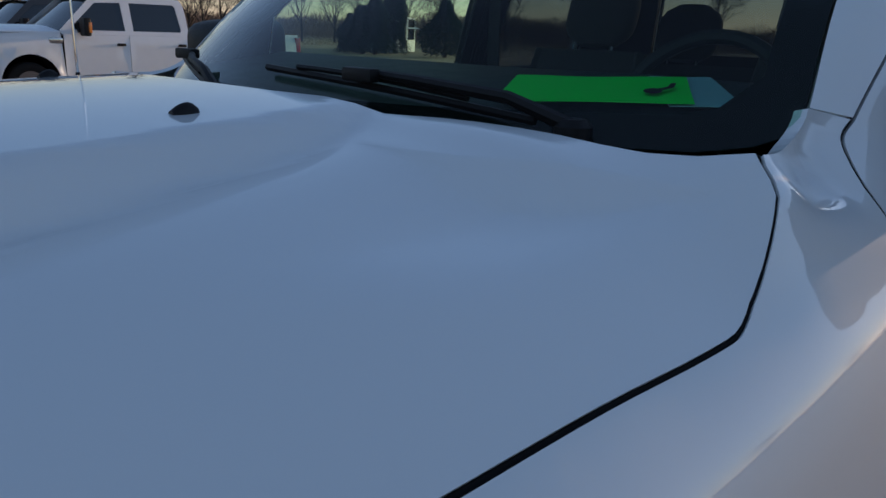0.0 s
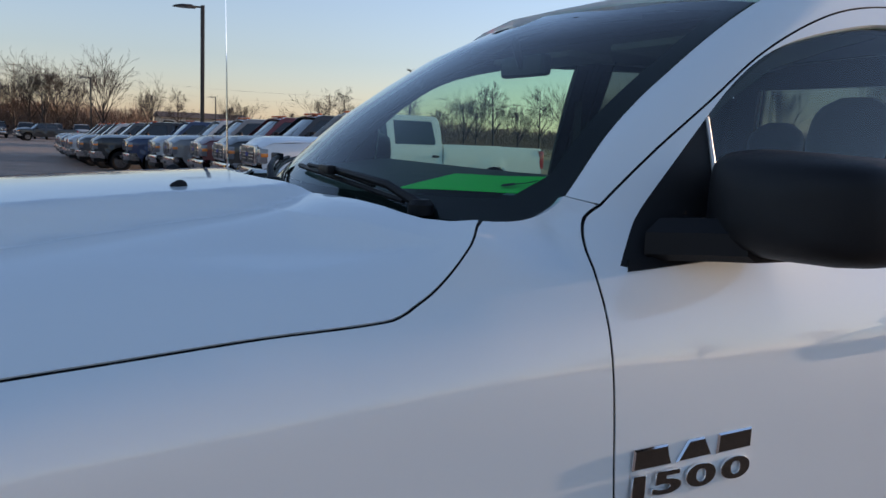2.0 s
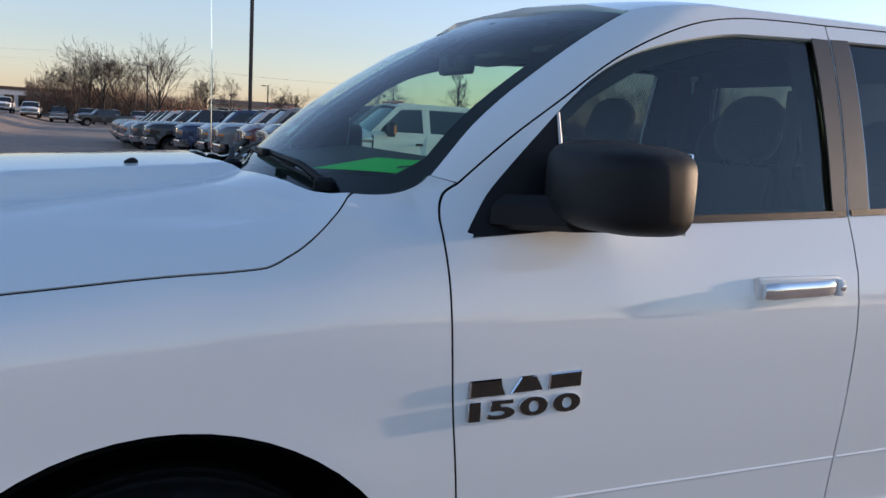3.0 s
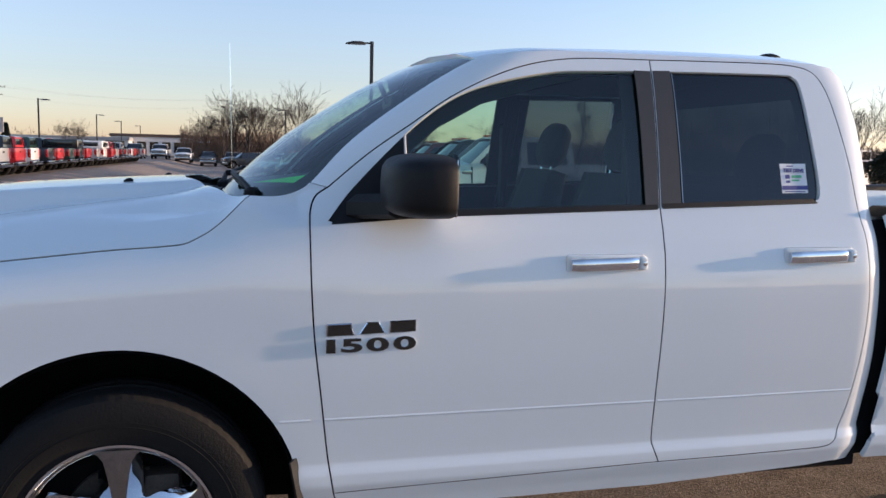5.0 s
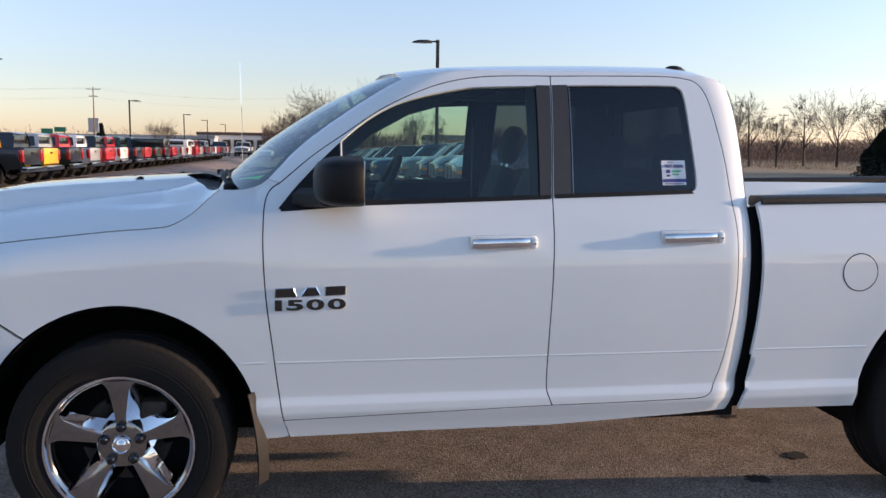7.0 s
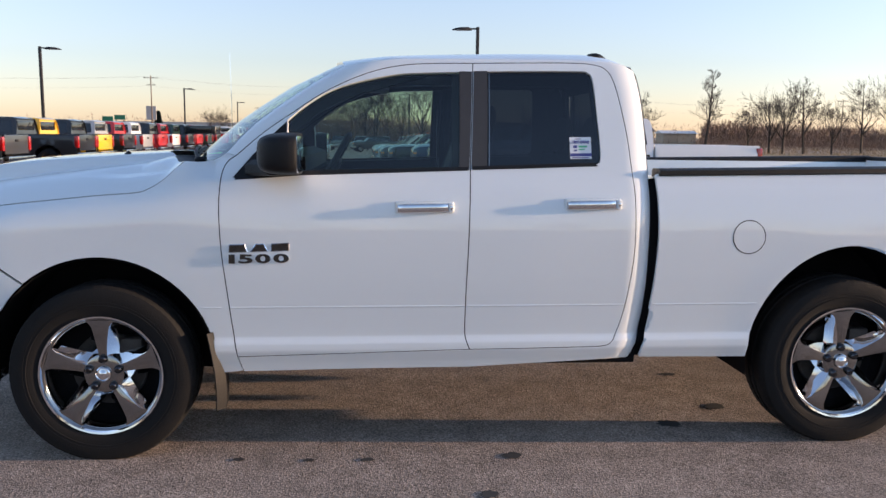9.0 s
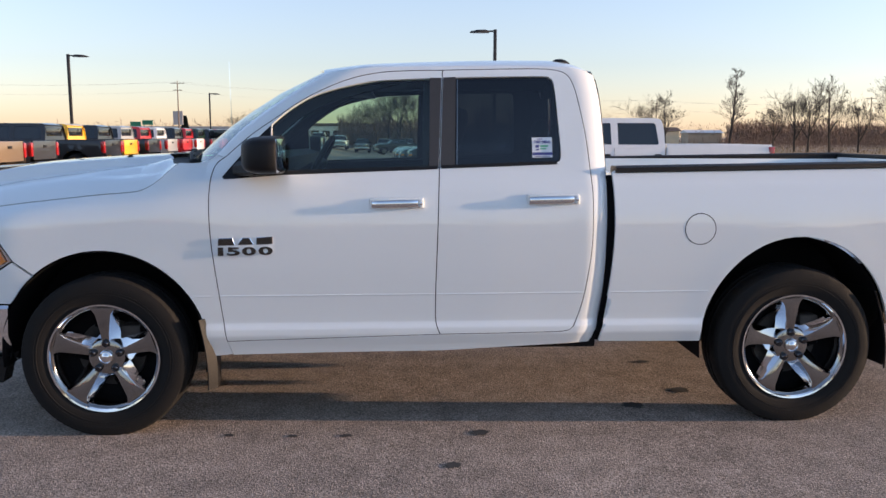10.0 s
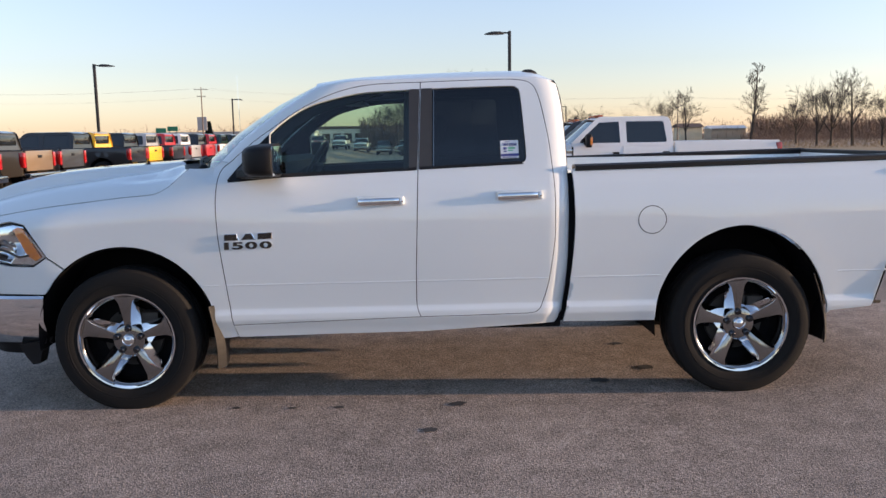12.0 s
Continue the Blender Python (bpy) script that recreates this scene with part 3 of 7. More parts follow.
rear_glass = chain([(1.783, 1.350), (1.793, 1.798)], [p for p in rear_glass if p[0] > 1.80], [(1.9, 1.352)])
sheet("door_glass", rear_glass, 0.012, 0.12, M_PRIVACY, "dark privacy rear door glass")
sheet("belt_moulding", [(0.61, 1.282), (0.62, 1.300), (0.93, 1.324), (1.69, 1.350), (1.69, 1.334), (0.93, 1.306)], -0.004, 0.2, M_BLACKPL, depth=0.012)
sheet("belt_moulding", [(1.710, 1.337), (1.710, 1.353), (2.29, 1.375), (2.31, 1.360)], -0.004, 0.2, M_BLACKPL, depth=0.012)
sheet("glass_channel", [(1.788, 1.352), (1.797, 1.797), (1.801, 1.797), (1.792, 1.352)], 0.006, 0.3, M_BADGE, "thin bright glass channel", depth=0.004)
M_BEAD = material("bright_glass_bead", (0.55, 0.54, 0.52), 0.42, 0.5, var=0.05, scale=20)
for sg in (-1, 1):
    part("glass_channel", tubed([(0.846, sg * (side_half(0.846, z) + 0.001), z) for z in (1.322, 1.40, 1.48, 1.555)], 0.0062, 10, 0.0035), M_BEAD, truck, "thin bright upright glass channel")

# dark backing behind the seams and hood edge, put in as the gaps' shade
sheet("seam_backing", chain(offset(door_cut, -0.03, 0), offset(door_cut, 0.03, 0)[::-1]), 0.020, 0.1, M_GAP, depth=0.003)
sheet("seam_backing", chain(offset(b_cut, -0.03, 0), offset(b_cut, 0.03, 0)[::-1]), 0.020, 0.1, M_GAP, depth=0.003)
sheet("seam_backing", chain(offset(rear_top, 0.02, 0.012), [(a - 0.02, b - 0.018) for a, b in rear_top[::-1]]), 0.020, 0.1, M_GAP, depth=0.003)
sheet("seam_backing", chain(offset(door_top, -0.012, 0.016), [(a + 0.012, b - 0.018) for a, b in door_top[::-1]]), 0.020, 0.1, M_GAP, depth=0.003)
sheet("seam_backing", [(0.60, 0.44), (0.60, 0.49), (1.136, 0.49), (1.703, 0.51), (2.39, 0.52), (2.39, 0.48), (1.703, 0.47), (1.136, 0.455)], 0.020, 0.15, M_GAP, depth=0.003)
rows = []
for x in CUT_X:
    y, z = lerp_table(EDGE_Y, x), lerp_table(CUT_Z, x)
    rows.append([(x, -(y - 0.05), z - 0.005), (x, -(y - 0.012), z - 0.022), (x, -(y - 0.012), z - 0.05), (x, -(y + 0.0), z - 0.055)])
for sg in (1, -1):
    seam = bmesh.new()
    vr = [[seam.verts.new((a, b * sg, c)) for a, b, c in r] for r in rows]
    for q, r in zip(vr, vr[1:]):
        for k in range(3):
            seam.faces.new((q[k], q[k + 1], r[k + 1], r[k]))
    part("hood_backing", seam, M_GAP, truck, "black backing that darkens the gap under the hood edge")

# fine pressed line low along the side
for run in ((0.455, 0.545), (0.588, 1.677), (1.690, 2.440), (2.585, 3.095), (4.13, 4.73)):
    for sg in (-1, 1):
        xs = [run[0] + (run[1] - run[0]) * k / 24 for k in range(25)]
        part("pressed_line", tubed([(x, sg * (side_half(x, 0.700 + lift(x)) - 0.0030), 0.700 + lift(x)) for x in xs], 0.0056, 8), M_WHITE, truck)

# thin black tubes laid in the shut lines, standing for the shade in the gaps
def seam_line(points, push, r):
    for sg in (-1, 1):
        part("seam_shade", tubed([(x, sg * (side_half(x, z) - push), z) for x, z in points], r, 6), M_GAP, truck)


seam_line(door_cut, 0.0062, 0.0046)
seam_line(b_cut, 0.0062, 0.0046)
seam_line(rear_top, 0.0062, 0.0046)
seam_line(door_top, 0.0062, 0.0046)
seam_line([(0.62, 0.457), (1.136, 0.473), (1.703, 0.490), (2.0, 0.494), (2.319, 0.500)], 0.0062, 0.0046)
# a black tube fills the gap beside the hood, in place of its shade
for sg in (-1, 1):
    part("hood_gap", tubed([(x, sg * (lerp_table(EDGE_Y, x) - 0.0030), lerp_table(CUT_Z, x) - 0.0045) for x in CUT_X], 0.0035, 6), M_GAP, truck, "dark gap along the hood edge")

# inner trim of the cab
front_low = [(0.58, 1.29), (0.93, 1.315), (1.68, 1.34), (1.67, 0.60), (0.64, 0.56)]
rear_low = [(1.73, 1.345), (2.30, 1.365), (2.45, 1.20), (2.44, 0.75), (2.36, 0.58), (1.72, 0.60)]
sheet("door_card", front_low, 0.075, 0.1, M_INTERIOR, "dark moulded door card", depth=0.02)
sheet("door_card", rear_low, 0.075, 0.1, M_INTERIOR, "dark moulded door card", depth=0.02)
sheet("window_frame_trim", inset(front_door_outline, 0.012), 0.045, 0.09, M_INTERIOR, holes=[inset(front_window, 0.012)], depth=0.01)
sheet("window_frame_trim", inset(rear_door_outline, 0.012), 0.045, 0.09, M_INTERIOR, holes=[inset(rear_window, 0.012)], depth=0.01)
pillar_in = chain([(0.62, 1.40)], [(a + 0.03, b) for a, b in ws_side], [(1.20, 1.836), (1.5, 1.846), (1.9, 1.848), (2.3, 1.85), (2.45, 1.83)], [(cab_rear(z) - 0.03, z) for z in (1.7, 1.5, 1.3, 1.1, 0.9, 0.7)], [(2.45, 0.70)], [(a, b) for a, b in rear_top[::-1] if b > 0.72], door_top[::-1])
sheet("pillar_lining", pillar_in, 0.040, 0.08, M_INTERIOR, depth=0.008)
lead = [(0.70, 1.345), (0.804, 1.478), (0.953, 1.606), (1.105, 1.690), (1.30, 1.748), (1.50, 1.775)]
sheet("pillar_cover", chain([(0.62, 1.33), (0.64, 1.40), (0.78, 1.54), (0.93, 1.68), (1.10, 1.77), (1.50, 1.83)], [(1.50, 1.775)], [(a + 0.022, b - 0.018) for a, b in lead[:-1]][::-1]), 0.085, 0.06, M_INTERIOR, "dark moulded windshield pillar cover", depth=0.012, sides=(-1,))
skin_part("headliner", inset(roof_outline, 0.025), lambda x, y: (x, y, roof(x, y)[2] - 0.045), 0.12, M_HEADLINER, truck, "grey cloth headliner", depth=0.01)
skin_part("roof_edge_trim", [(1.09, -0.6), (1.22, -0.66), (1.22, 0.66), (1.09, 0.6), (1.075, 0.0)], lambda x, y: (x, y, roof(x, y)[2] - 0.03), 0.1, M_INTERIOR, truck)

sheet("pillar_inner", [(1.60, 0.62), (1.625, 1.83), (1.80, 1.83), (1.775, 0.62)], 0.052, 0.1, M_INTERIOR, depth=0.01)

# windshield, its black edge band, cowl
ws_zs = [1.372 + 0.0225 * k for k in range(21)]
ws_out = chain([(-ws_edge(z), z) for z in ws_zs], [(-0.6, 1.838), (-0.5, 1.850), (-0.3, 1.862), (0.0, 1.866), (0.3, 1.862), (0.5, 1.850), (0.6, 1.838)], [(ws_edge(z), z) for z in ws_zs[::-1]], [(0.745, 1.352), (0.69, 1.342), (0.4, 1.335), (0.0, 1.33), (-0.4, 1.335), (-0.69, 1.342), (-0.745, 1.352)])
skin_part("windshield", ws_out, glass_ws, 0.09, M_WSGLASS, truck, "clear windshield glass", depth=0.005)
ws_hole = chain([(-ws_edge(z) + 0.055, z) for z in ws_zs if 1.42 < z < 1.80], [(-0.5, 1.812), (-0.2, 1.820), (0.2, 1.820), (0.5, 1.812)], [(ws_edge(z) - 0.055, z) for z in ws_zs[::-1] if 1.42 < z < 1.80], [(0.685, 1.398), (0.64, 1.386), (0.3, 1.374), (0.0, 1.370), (-0.3, 1.374), (-0.64, 1.386), (-0.685, 1.398)])
skin_part("windshield_frit", inset(ws_out, 0.003), lambda y, z: (ws_x(y, z) + 0.006, y, z - 0.004), 0.06, M_GAP, truck, "black ceramic edge band", holes=[ws_hole], depth=0.002)
cowl = bmesh.new()
cow = []
for k in range(33):
    y = -0.76 + 1.52 * k / 32
    a = abs(y)
    xh = lerp_table([(0.0, 0.13), (0.2, 0.15), (0.305, 0.185), (0.355, 0.212), (0.43, 0.225), (0.6, 0.275), (0.80, 0.36)], a)
    xw = ws_x(y, 1.345) + 0.03
    zh = hood_z(xh - 0.01, y) - 0.03
    cow.append([cowl.verts.new(p) for p in ((xh - 0.05, y, zh - 0.02), (xh + 0.005, y, zh), (0.6 * xh + 0.4 * xw, y, 1.326), (xw, y, 1.330))])
for q, r in zip(cow, cow[1:]):
    for k in range(3):
        cowl.faces.new((q[k], r[k], r[k + 1], q[k + 1]))
bmesh.ops.recalc_face_normals(cowl, faces=cowl.faces[:])
part("cowl_panel", cowl, M_BLACKPL, truck, "black plastic cowl panel")


def ws_point(y, z, up=0.0):
    return Vector((ws_x(y, z) - up * 0.7, y, z + up * 0.7))


for pivot, tip, elbow in (((-0.55, 1.350), (0.07, 1.398), (-0.21, 1.402)), ((0.16, 1.348), (0.69, 1.396), (0.42, 1.408))):
    blade = tubed([ws_point(tip[0] + (pivot[0] - tip[0]) * k / 12, tip[1] + (pivot[1] - tip[1]) * k / 12 + 0.008 * math.sin(math.pi * k / 12), 0.014) for k in range(12)], 0.0065, 6)
    tube(blade, [ws_point(tip[0] + (pivot[0] - tip[0]) * k / 12, tip[1] + (pivot[1] - tip[1]) * k / 12 + 0.014 * math.sin(math.pi * k / 12), 0.024) for k in range(2, 10)], 0.005, 6)
    arm = tubed([ws_point(pivot[0], pivot[1], 0.02), ws_point(pivot[0] * 0.75 + elbow[0] * 0.25, 1.366, 0.042), ws_point(elbow[0] * 0.7 + pivot[0] * 0.3, 1.380, 0.042), ws_point(elbow[0], elbow[1] - 0.012, 0.036)], 0.011, 8, 0.006)
    w = part("wiper_arm", arm, M_BLACKPL, truck, "black wiper arm")
    part("wiper_blade", blade, M_BLACKPL, w)
    bm = bmesh.new()
    lathe(bm, [(0.026, 0.0), (0.026, 0.02), (0.018, 0.03)], n=14, axis="z", centre=ws_point(pivot[0], pivot[1], 0.012) - Vector((0, 0, 0.015)))
    part("pivot_cap", bm, M_BLACKPL, w)
    c = ws_point(elbow[0], elbow[1] - 0.02, 0.04)
    part("blade_clip", boxed(c.x - 0.011, c.x + 0.011, c.y - 0.034, c.y + 0.034, c.z - 0.009, c.z + 0.012, bevel=0.005), M_BLACKPL, w)

for y, x in ((-0.302, -0.040), (0.33, 0.04)):
    bm = bmesh.new()
    z = hood_z(x, y)
    rows = []
    for k in range(7):
        t = k / 6
        h = 0.016 * (math.sin(math.pi * (0.12 + 0.80 * t)) ** 0.7) * (0.55 + 0.45 * t)
        wd = 0.010 * (0.55 + 0.45 * math.sin(math.pi * (0.15 + 0.7 * t)))
        xx = x - 0.016 + 0.032 * t
        rows.append([bm.verts.new((xx, y + wd * math.cos(a), hood_z(xx, y) - 0.002 + (h + 0.002) * math.sin(a))) for a in (math.pi * j / 8 for j in range(9))])
    for q, r in zip(rows, rows[1:]):
        for j in range(8):
            bm.faces.new((q[j], q[j + 1], r[j + 1], r[j]))
    bm.faces.new(rows[0])
    bm.faces.new(rows[-1][::-1])
    part("washer_nozzle", bm, M_BLACKPL, truck, "small black washer nozzle")

# antenna mast on the far fender
mast = part("antenna_mast", tubed([(0.300, 0.855, 1.34), (0.296, 0.865, 1.70), (0.290, 0.872, 2.015)], 0.0032, 6, 0.0018), M_CHROME, truck, "thin steel radio antenna mast")
part("antenna_base", lathed([(0.024, 0.0), (0.020, 0.012), (0.008, 0.03), (0.005, 0.055)], n=14, axis="z", centre=(0.300, 0.855, 1.30)), M_BLACKPL, mast)
fin = bmesh.new()
rows = []
for k in range(9):
    t = k / 8
    h = 0.022 * math.sin(math.pi * min(0.97, 0.1 + 0.8 * t)) ** 0.6
    wd = 0.035 * math.sin(math.pi * (0.12 + 0.76 * t)) ** 0.7
    xx = 2.355 + 0.090 * t
    rows.append([fin.verts.new((xx, -0.45 + wd * math.cos(a), roof(xx, -0.45)[2] - 0.006 + h * math.sin(a) ** 0.7)) for a in (math.pi * j / 8 for j in range(9))])
for q, r in zip(rows, rows[1:]):
    for j in range(8):
        fin.faces.new((q[j], q[j + 1], r[j + 1], r[j]))
fin.faces.new(rows[0])
fin.faces.new(rows[-1][::-1])
bmesh.ops.recalc_face_normals(fin, faces=fin.faces[:])
part("roof_antenna", fin, M_BLACKPL, truck, "low black satellite antenna on the roof")

# cab back wall with its window
back_half = lambda z: side_half(cab_rear(z) - 0.002, z)
bzs = [0.46 + 0.058 * k for k in range(24)]
back_outline = chain([(-back_half(z), z) for z in bzs], [(-0.64, 1.845), (-0.4, 1.878), (0.0, 1.888), (0.4, 1.878), (0.64, 1.845)], [(back_half(z), z) for z in bzs[::-1]])
back_hole = [(-0.62, 1.42), (-0.58, 1.76), (0.58, 1.76), (0.62, 1.42)]
skin_part("cab_back", back_outline, lambda y, z: (cab_rear(z) + 0.012 * (1 - (y / 0.9) ** 2), y, z), 0.07, M_WHITE, truck, holes=[back_hole], depth=0.0)
skin_part("back_glass", inset(back_hole, -0.006), lambda y, z: (cab_rear(z) - 0.004, y, z), 0.2, M_PRIVACY, truck, "dark rear cab window", depth=0.004)


skin_part("back_lining", inset(back_outline, 0.02), lambda y, z: (cab_rear(z) - 0.035, y, z), 0.09, M_INTERIOR, truck, "dark trim inside the cab's back wall", holes=[inset(back_hole, 0.008)], depth=0.02)


# ---- mirrors, handles, badge, fuel door, sticker ----
def mirror(sg):
    """Black door mirror: foot, arm and rounded housing."""
    bm = bmesh.new()
    n, rings = 28, []
    for k in range(11):
        t = min(1.0, k / 8)
        x = 0.738 + 0.176 * t ** 1.6 + (0.0, 0.006, 0.008)[max(0, k - 8)]
        grow = (0.25, 0.60, 0.78, 0.88, 0.945, 0.98, 0.996, 1.0, 0.99, 0.965, 0.93)[k]
        cy, cz, hy, hz = 1.050, 1.405, 0.174 * grow, 0.092 * grow
        ring = []
        for j in range(n):
            a = 2 * math.pi * j / n
            ca, sa = math.cos(a), math.sin(a)
            yy = cy + hy * math.copysign(abs(ca) ** 0.42, ca)
            zz = cz + hz * math.copysign(abs(sa) ** 0.42, sa) * (1.0 - 0.06 * (yy - cy) / 0.15)
            ring.append(bm.verts.new((x + 0.02 * ((yy - cy) / 0.15) ** 2 * (1 - t), sg * yy, zz)))
        rings.append(ring)
    for q, r in zip(rings, rings[1:]):
        for j in range(n):
            bm.faces.new((q[j], q[(j + 1) % n], r[(j + 1) % n], r[j]))
    bm.faces.new(rings[0][::-1])
    bm.faces.new(rings[-1])
    bmesh.ops.recalc_face_normals(bm, faces=bm.faces[:])
    body = part("door_mirror", bm, M_BLACKPL, truck, "black textured door mirror")
    bm = bmesh.new()
    ys = [0.89, 0.93, 0.97, 1.02]
    rr = []
    for i, y in enumerate(ys):
        t = i / 3
        x0, x1 = 0.655 + 0.11 * t, 0.815 + 0.075 * t
        z0, z1 = 1.296 + 0.012 * t, 1.372 + 0.01 * t
        rr.append([bm.verts.new((a, sg * y, b)) for a, b in ((x0, z0 + 0.012), (x0 + 0.02, z0), (x1 - 0.02, z0), (x1, z0 + 0.015), (x1, z1 - 0.02), (x1 - 0.02, z1), (x0 + 0.03, z1), (x0, z1 - 0.025))])
    for q, r in zip(rr, rr[1:]):
        for j in range(8):
            bm.faces.new((q[j], q[(j + 1) % 8], r[(j + 1) % 8], r[j]))
    bm.faces.new(rr[0])
    bm.faces.new(rr[-1])
    bmesh.ops.recalc_face_normals(bm, faces=bm.faces[:])
    part("mirror_arm", bm, M_BLACKPL, body)
    part("mirror_glass", boxed(0.9205, 0.9240, min(sg * 0.905, sg * 1.195), max(sg * 0.905, sg * 1.195), 1.326, 1.484, bevel=0.003), M_MIRROR, body, "mirror glass")


M_MIRROR = material("mirror_glass", (0.85, 0.87, 0.88), 0.02, 1.0)
mirror(-1)
mirror(1)


def handle(x0, x1, zc, sg):
    y = side_half((x0 + x1) / 2, zc)
    g = bmesh.new()
    rows = []
    n = 14
    for k in range(13):
        t = k / 12
        x = x0 + (x1 - x0) * t
        e = min(1.0, math.sin(math.pi * (0.06 + 0.88 * t)) * 2.2)
        out = y + 0.007 + 0.017 * min(1.0, e)
        hz = 0.021 * (0.82 + 0.18 * e)
        rows.append([g.verts.new((x, sg * (out + 0.011 * math.cos(a)), zc + 0.006 * (t - 0.5) + hz * math.copysign(abs(math.sin(a)) ** 0.7, math.sin(a)))) for a in (2 * math.pi * j / n for j in range(n))])
    for q, r in zip(rows, rows[1:]):
        for j in range(n):
            g.faces.new((q[j], q[(j + 1) % n], r[(j + 1) % n], r[j]))
    g.faces.new(rows[0][::-1])
    g.faces.new(rows[-1])
    bmesh.ops.recalc_face_normals(g, faces=g.faces[:])
    h = part("door_handle", g, M_CHROME, truck, "chrome pull door handle")
    part("handle_bezel", boxed(x0 - 0.012, x1 + 0.030, min(sg * (y - 0.008), sg * (y + 0.007)), max(sg * (y - 0.008), sg * (y + 0.007)), zc - 0.028, zc + 0.030, bevel=0.010, seg=3), M_WHITE, h, "white handle surround")
    part("handle_end", boxed(x1 + 0.002, x1 + 0.028, min(sg * (y + 0.002), sg * (y + 0.030)), max(sg * (y + 0.002), sg * (y + 0.030)), zc - 0.020, zc + 0.024, bevel=0.010, seg=3), M_WHITE, h)
    bm = bmesh.new()
    lathe(bm, [(0.008, sg * (y + 0.026)), (0.008, sg * (y + 0.033)), (0.005, sg * (y + 0.034))], n=12, centre=(x1 + 0.015, 0, zc + 0.003))
    part("lock_cylinder", bm, M_CHROME, h)


for sg in (-1, 1):
    handle(1.358, 1.590, 1.162, sg)
    handle(2.152, 2.380, 1.182, sg)


def text_mesh(words, size, depth):
    cu = bpy.data.curves.new("lettering", "FONT")
    cu.body, cu.size, cu.extrude, cu.bevel_depth, cu.offset = words, size, depth, depth * 0.35, size * 0.030
    cu.space_character = 1.0
    tmp = new("lettering", cu)
    dg = bpy.context.evaluated_depsgraph_get()
    me = bpy.data.meshes.new_from_object(tmp.evaluated_get(dg))
    bpy.data.objects.remove(tmp)
    return me


door_y = side_half(0.72, 0.95)


M_BADGEFACE = material("dark_badge_face", (0.10, 0.095, 0.09), 0.22, 1.0, var=0.1, scale=40)


def two_tone(me):
    """Dark flat face, bright bevelled edge."""
    me.materials.clear()
    me.materials.append(M_BADGEFACE)
    me.materials.append(M_CHROME)
    for p in me.polygons:
        p.material_index = 0 if abs(p.normal.z) > 0.97 else 1


def slab(name, poly, parent):
    """A raised plate with a bevelled bright edge; poly along and up."""
    bm = bmesh.new()
    f = bm.faces.new([bm.verts.new((x, z, 0)) for x, z in poly])
    r = bmesh.ops.extrude_face_region(bm, geom=[f])
    top = [v for v in r["geom"] if isinstance(v, bmesh.types.BMVert)]
    for v in top:
        v.co.z += 0.0045
    bmesh.ops.recalc_face_normals(bm, faces=bm.faces[:])
    bmesh.ops.bevel(bm, geom=[e for e in bm.edges if all(v in top for v in e.verts)], offset=0.0030, segments=1, affect="EDGES")
    me = bpy.data.meshes.new(name)
    bm.to_mesh(me)
    bm.free()
    two_tone(me)
    ob = new(name, me)
    ob.parent = parent
    ob.matrix_local = ON_DOOR
    return ob


ON_DOOR = Matrix.Translation((0, -door_y - 0.001, 0)) @ Euler((radians(90), 0, 0)).to_matrix().to_4x4()
emblem = slab("name_badge", [(0.588, 0.952), (0.590, 0.990), (0.664, 0.992), (0.668, 0.974), (0.676, 0.954)], truck)
tagged(emblem, "dark chrome raised name badge in plain blocks")
for poly in ([(0.684, 0.955), (0.710, 0.993), (0.748, 0.994), (0.768, 0.958)], [(0.778, 0.957), (0.780, 0.995), (0.862, 0.998), (0.862, 0.960)]):
    slab("badge_block", poly, emblem).matrix_local = Matrix.Identity(4)
number = new("badge_number")
number.parent = truck
tagged(number, "dark chrome digits reading 1500")
for digit, x0, x1 in (("1", 0.588, 0.617), ("5", 0.632, 0.698), ("0", 0.708, 0.778), ("0", 0.790, 0.861)):
    num = text_mesh(digit, 0.062, 0.0020)
    two_tone(num)
    lo, hi = min(v.co.x for v in num.vertices), max(v.co.x for v in num.vertices)
    bot, top = min(v.co.y for v in num.vertices), max(v.co.y for v in num.vertices)
    ob = new("digit", num)
    ob.parent = number
    rise = 0.902 + 0.005 * (x0 - 0.588) / 0.27
    ob.matrix_local = Matrix.Translation((0, -0.0035, 0)) @ ON_DOOR @ Matrix.Translation((x0, rise, 0)) @ Matrix.Diagonal(((x1 - x0) / (hi - lo), 0.043 / (top - bot), 1, 1)) @ Matrix.Translation((-lo, -bot, 0))

ring_f = [(3.037 + 0.082 * math.cos(2 * math.pi * k / 40), 1.033 + 0.082 * math.sin(2 * math.pi * k / 40)) for k in range(40)]
skin_part("fuel_seam", ring_f, lambda x, z: (x, -side_half(x, z) - 0.0003, z), 0.05, M_GAP, truck, "round seam of the fuel door", depth=0.001)
skin_part("fuel_door", [(3.037 + (a - 3.037) * 0.945, 1.033 + (b - 1.033) * 0.945) for a, b in ring_f], lambda x, z: (x, -side_half(x, z) - 0.0010, z), 0.04, M_WHITE, truck, "round white fuel door", depth=0.002)

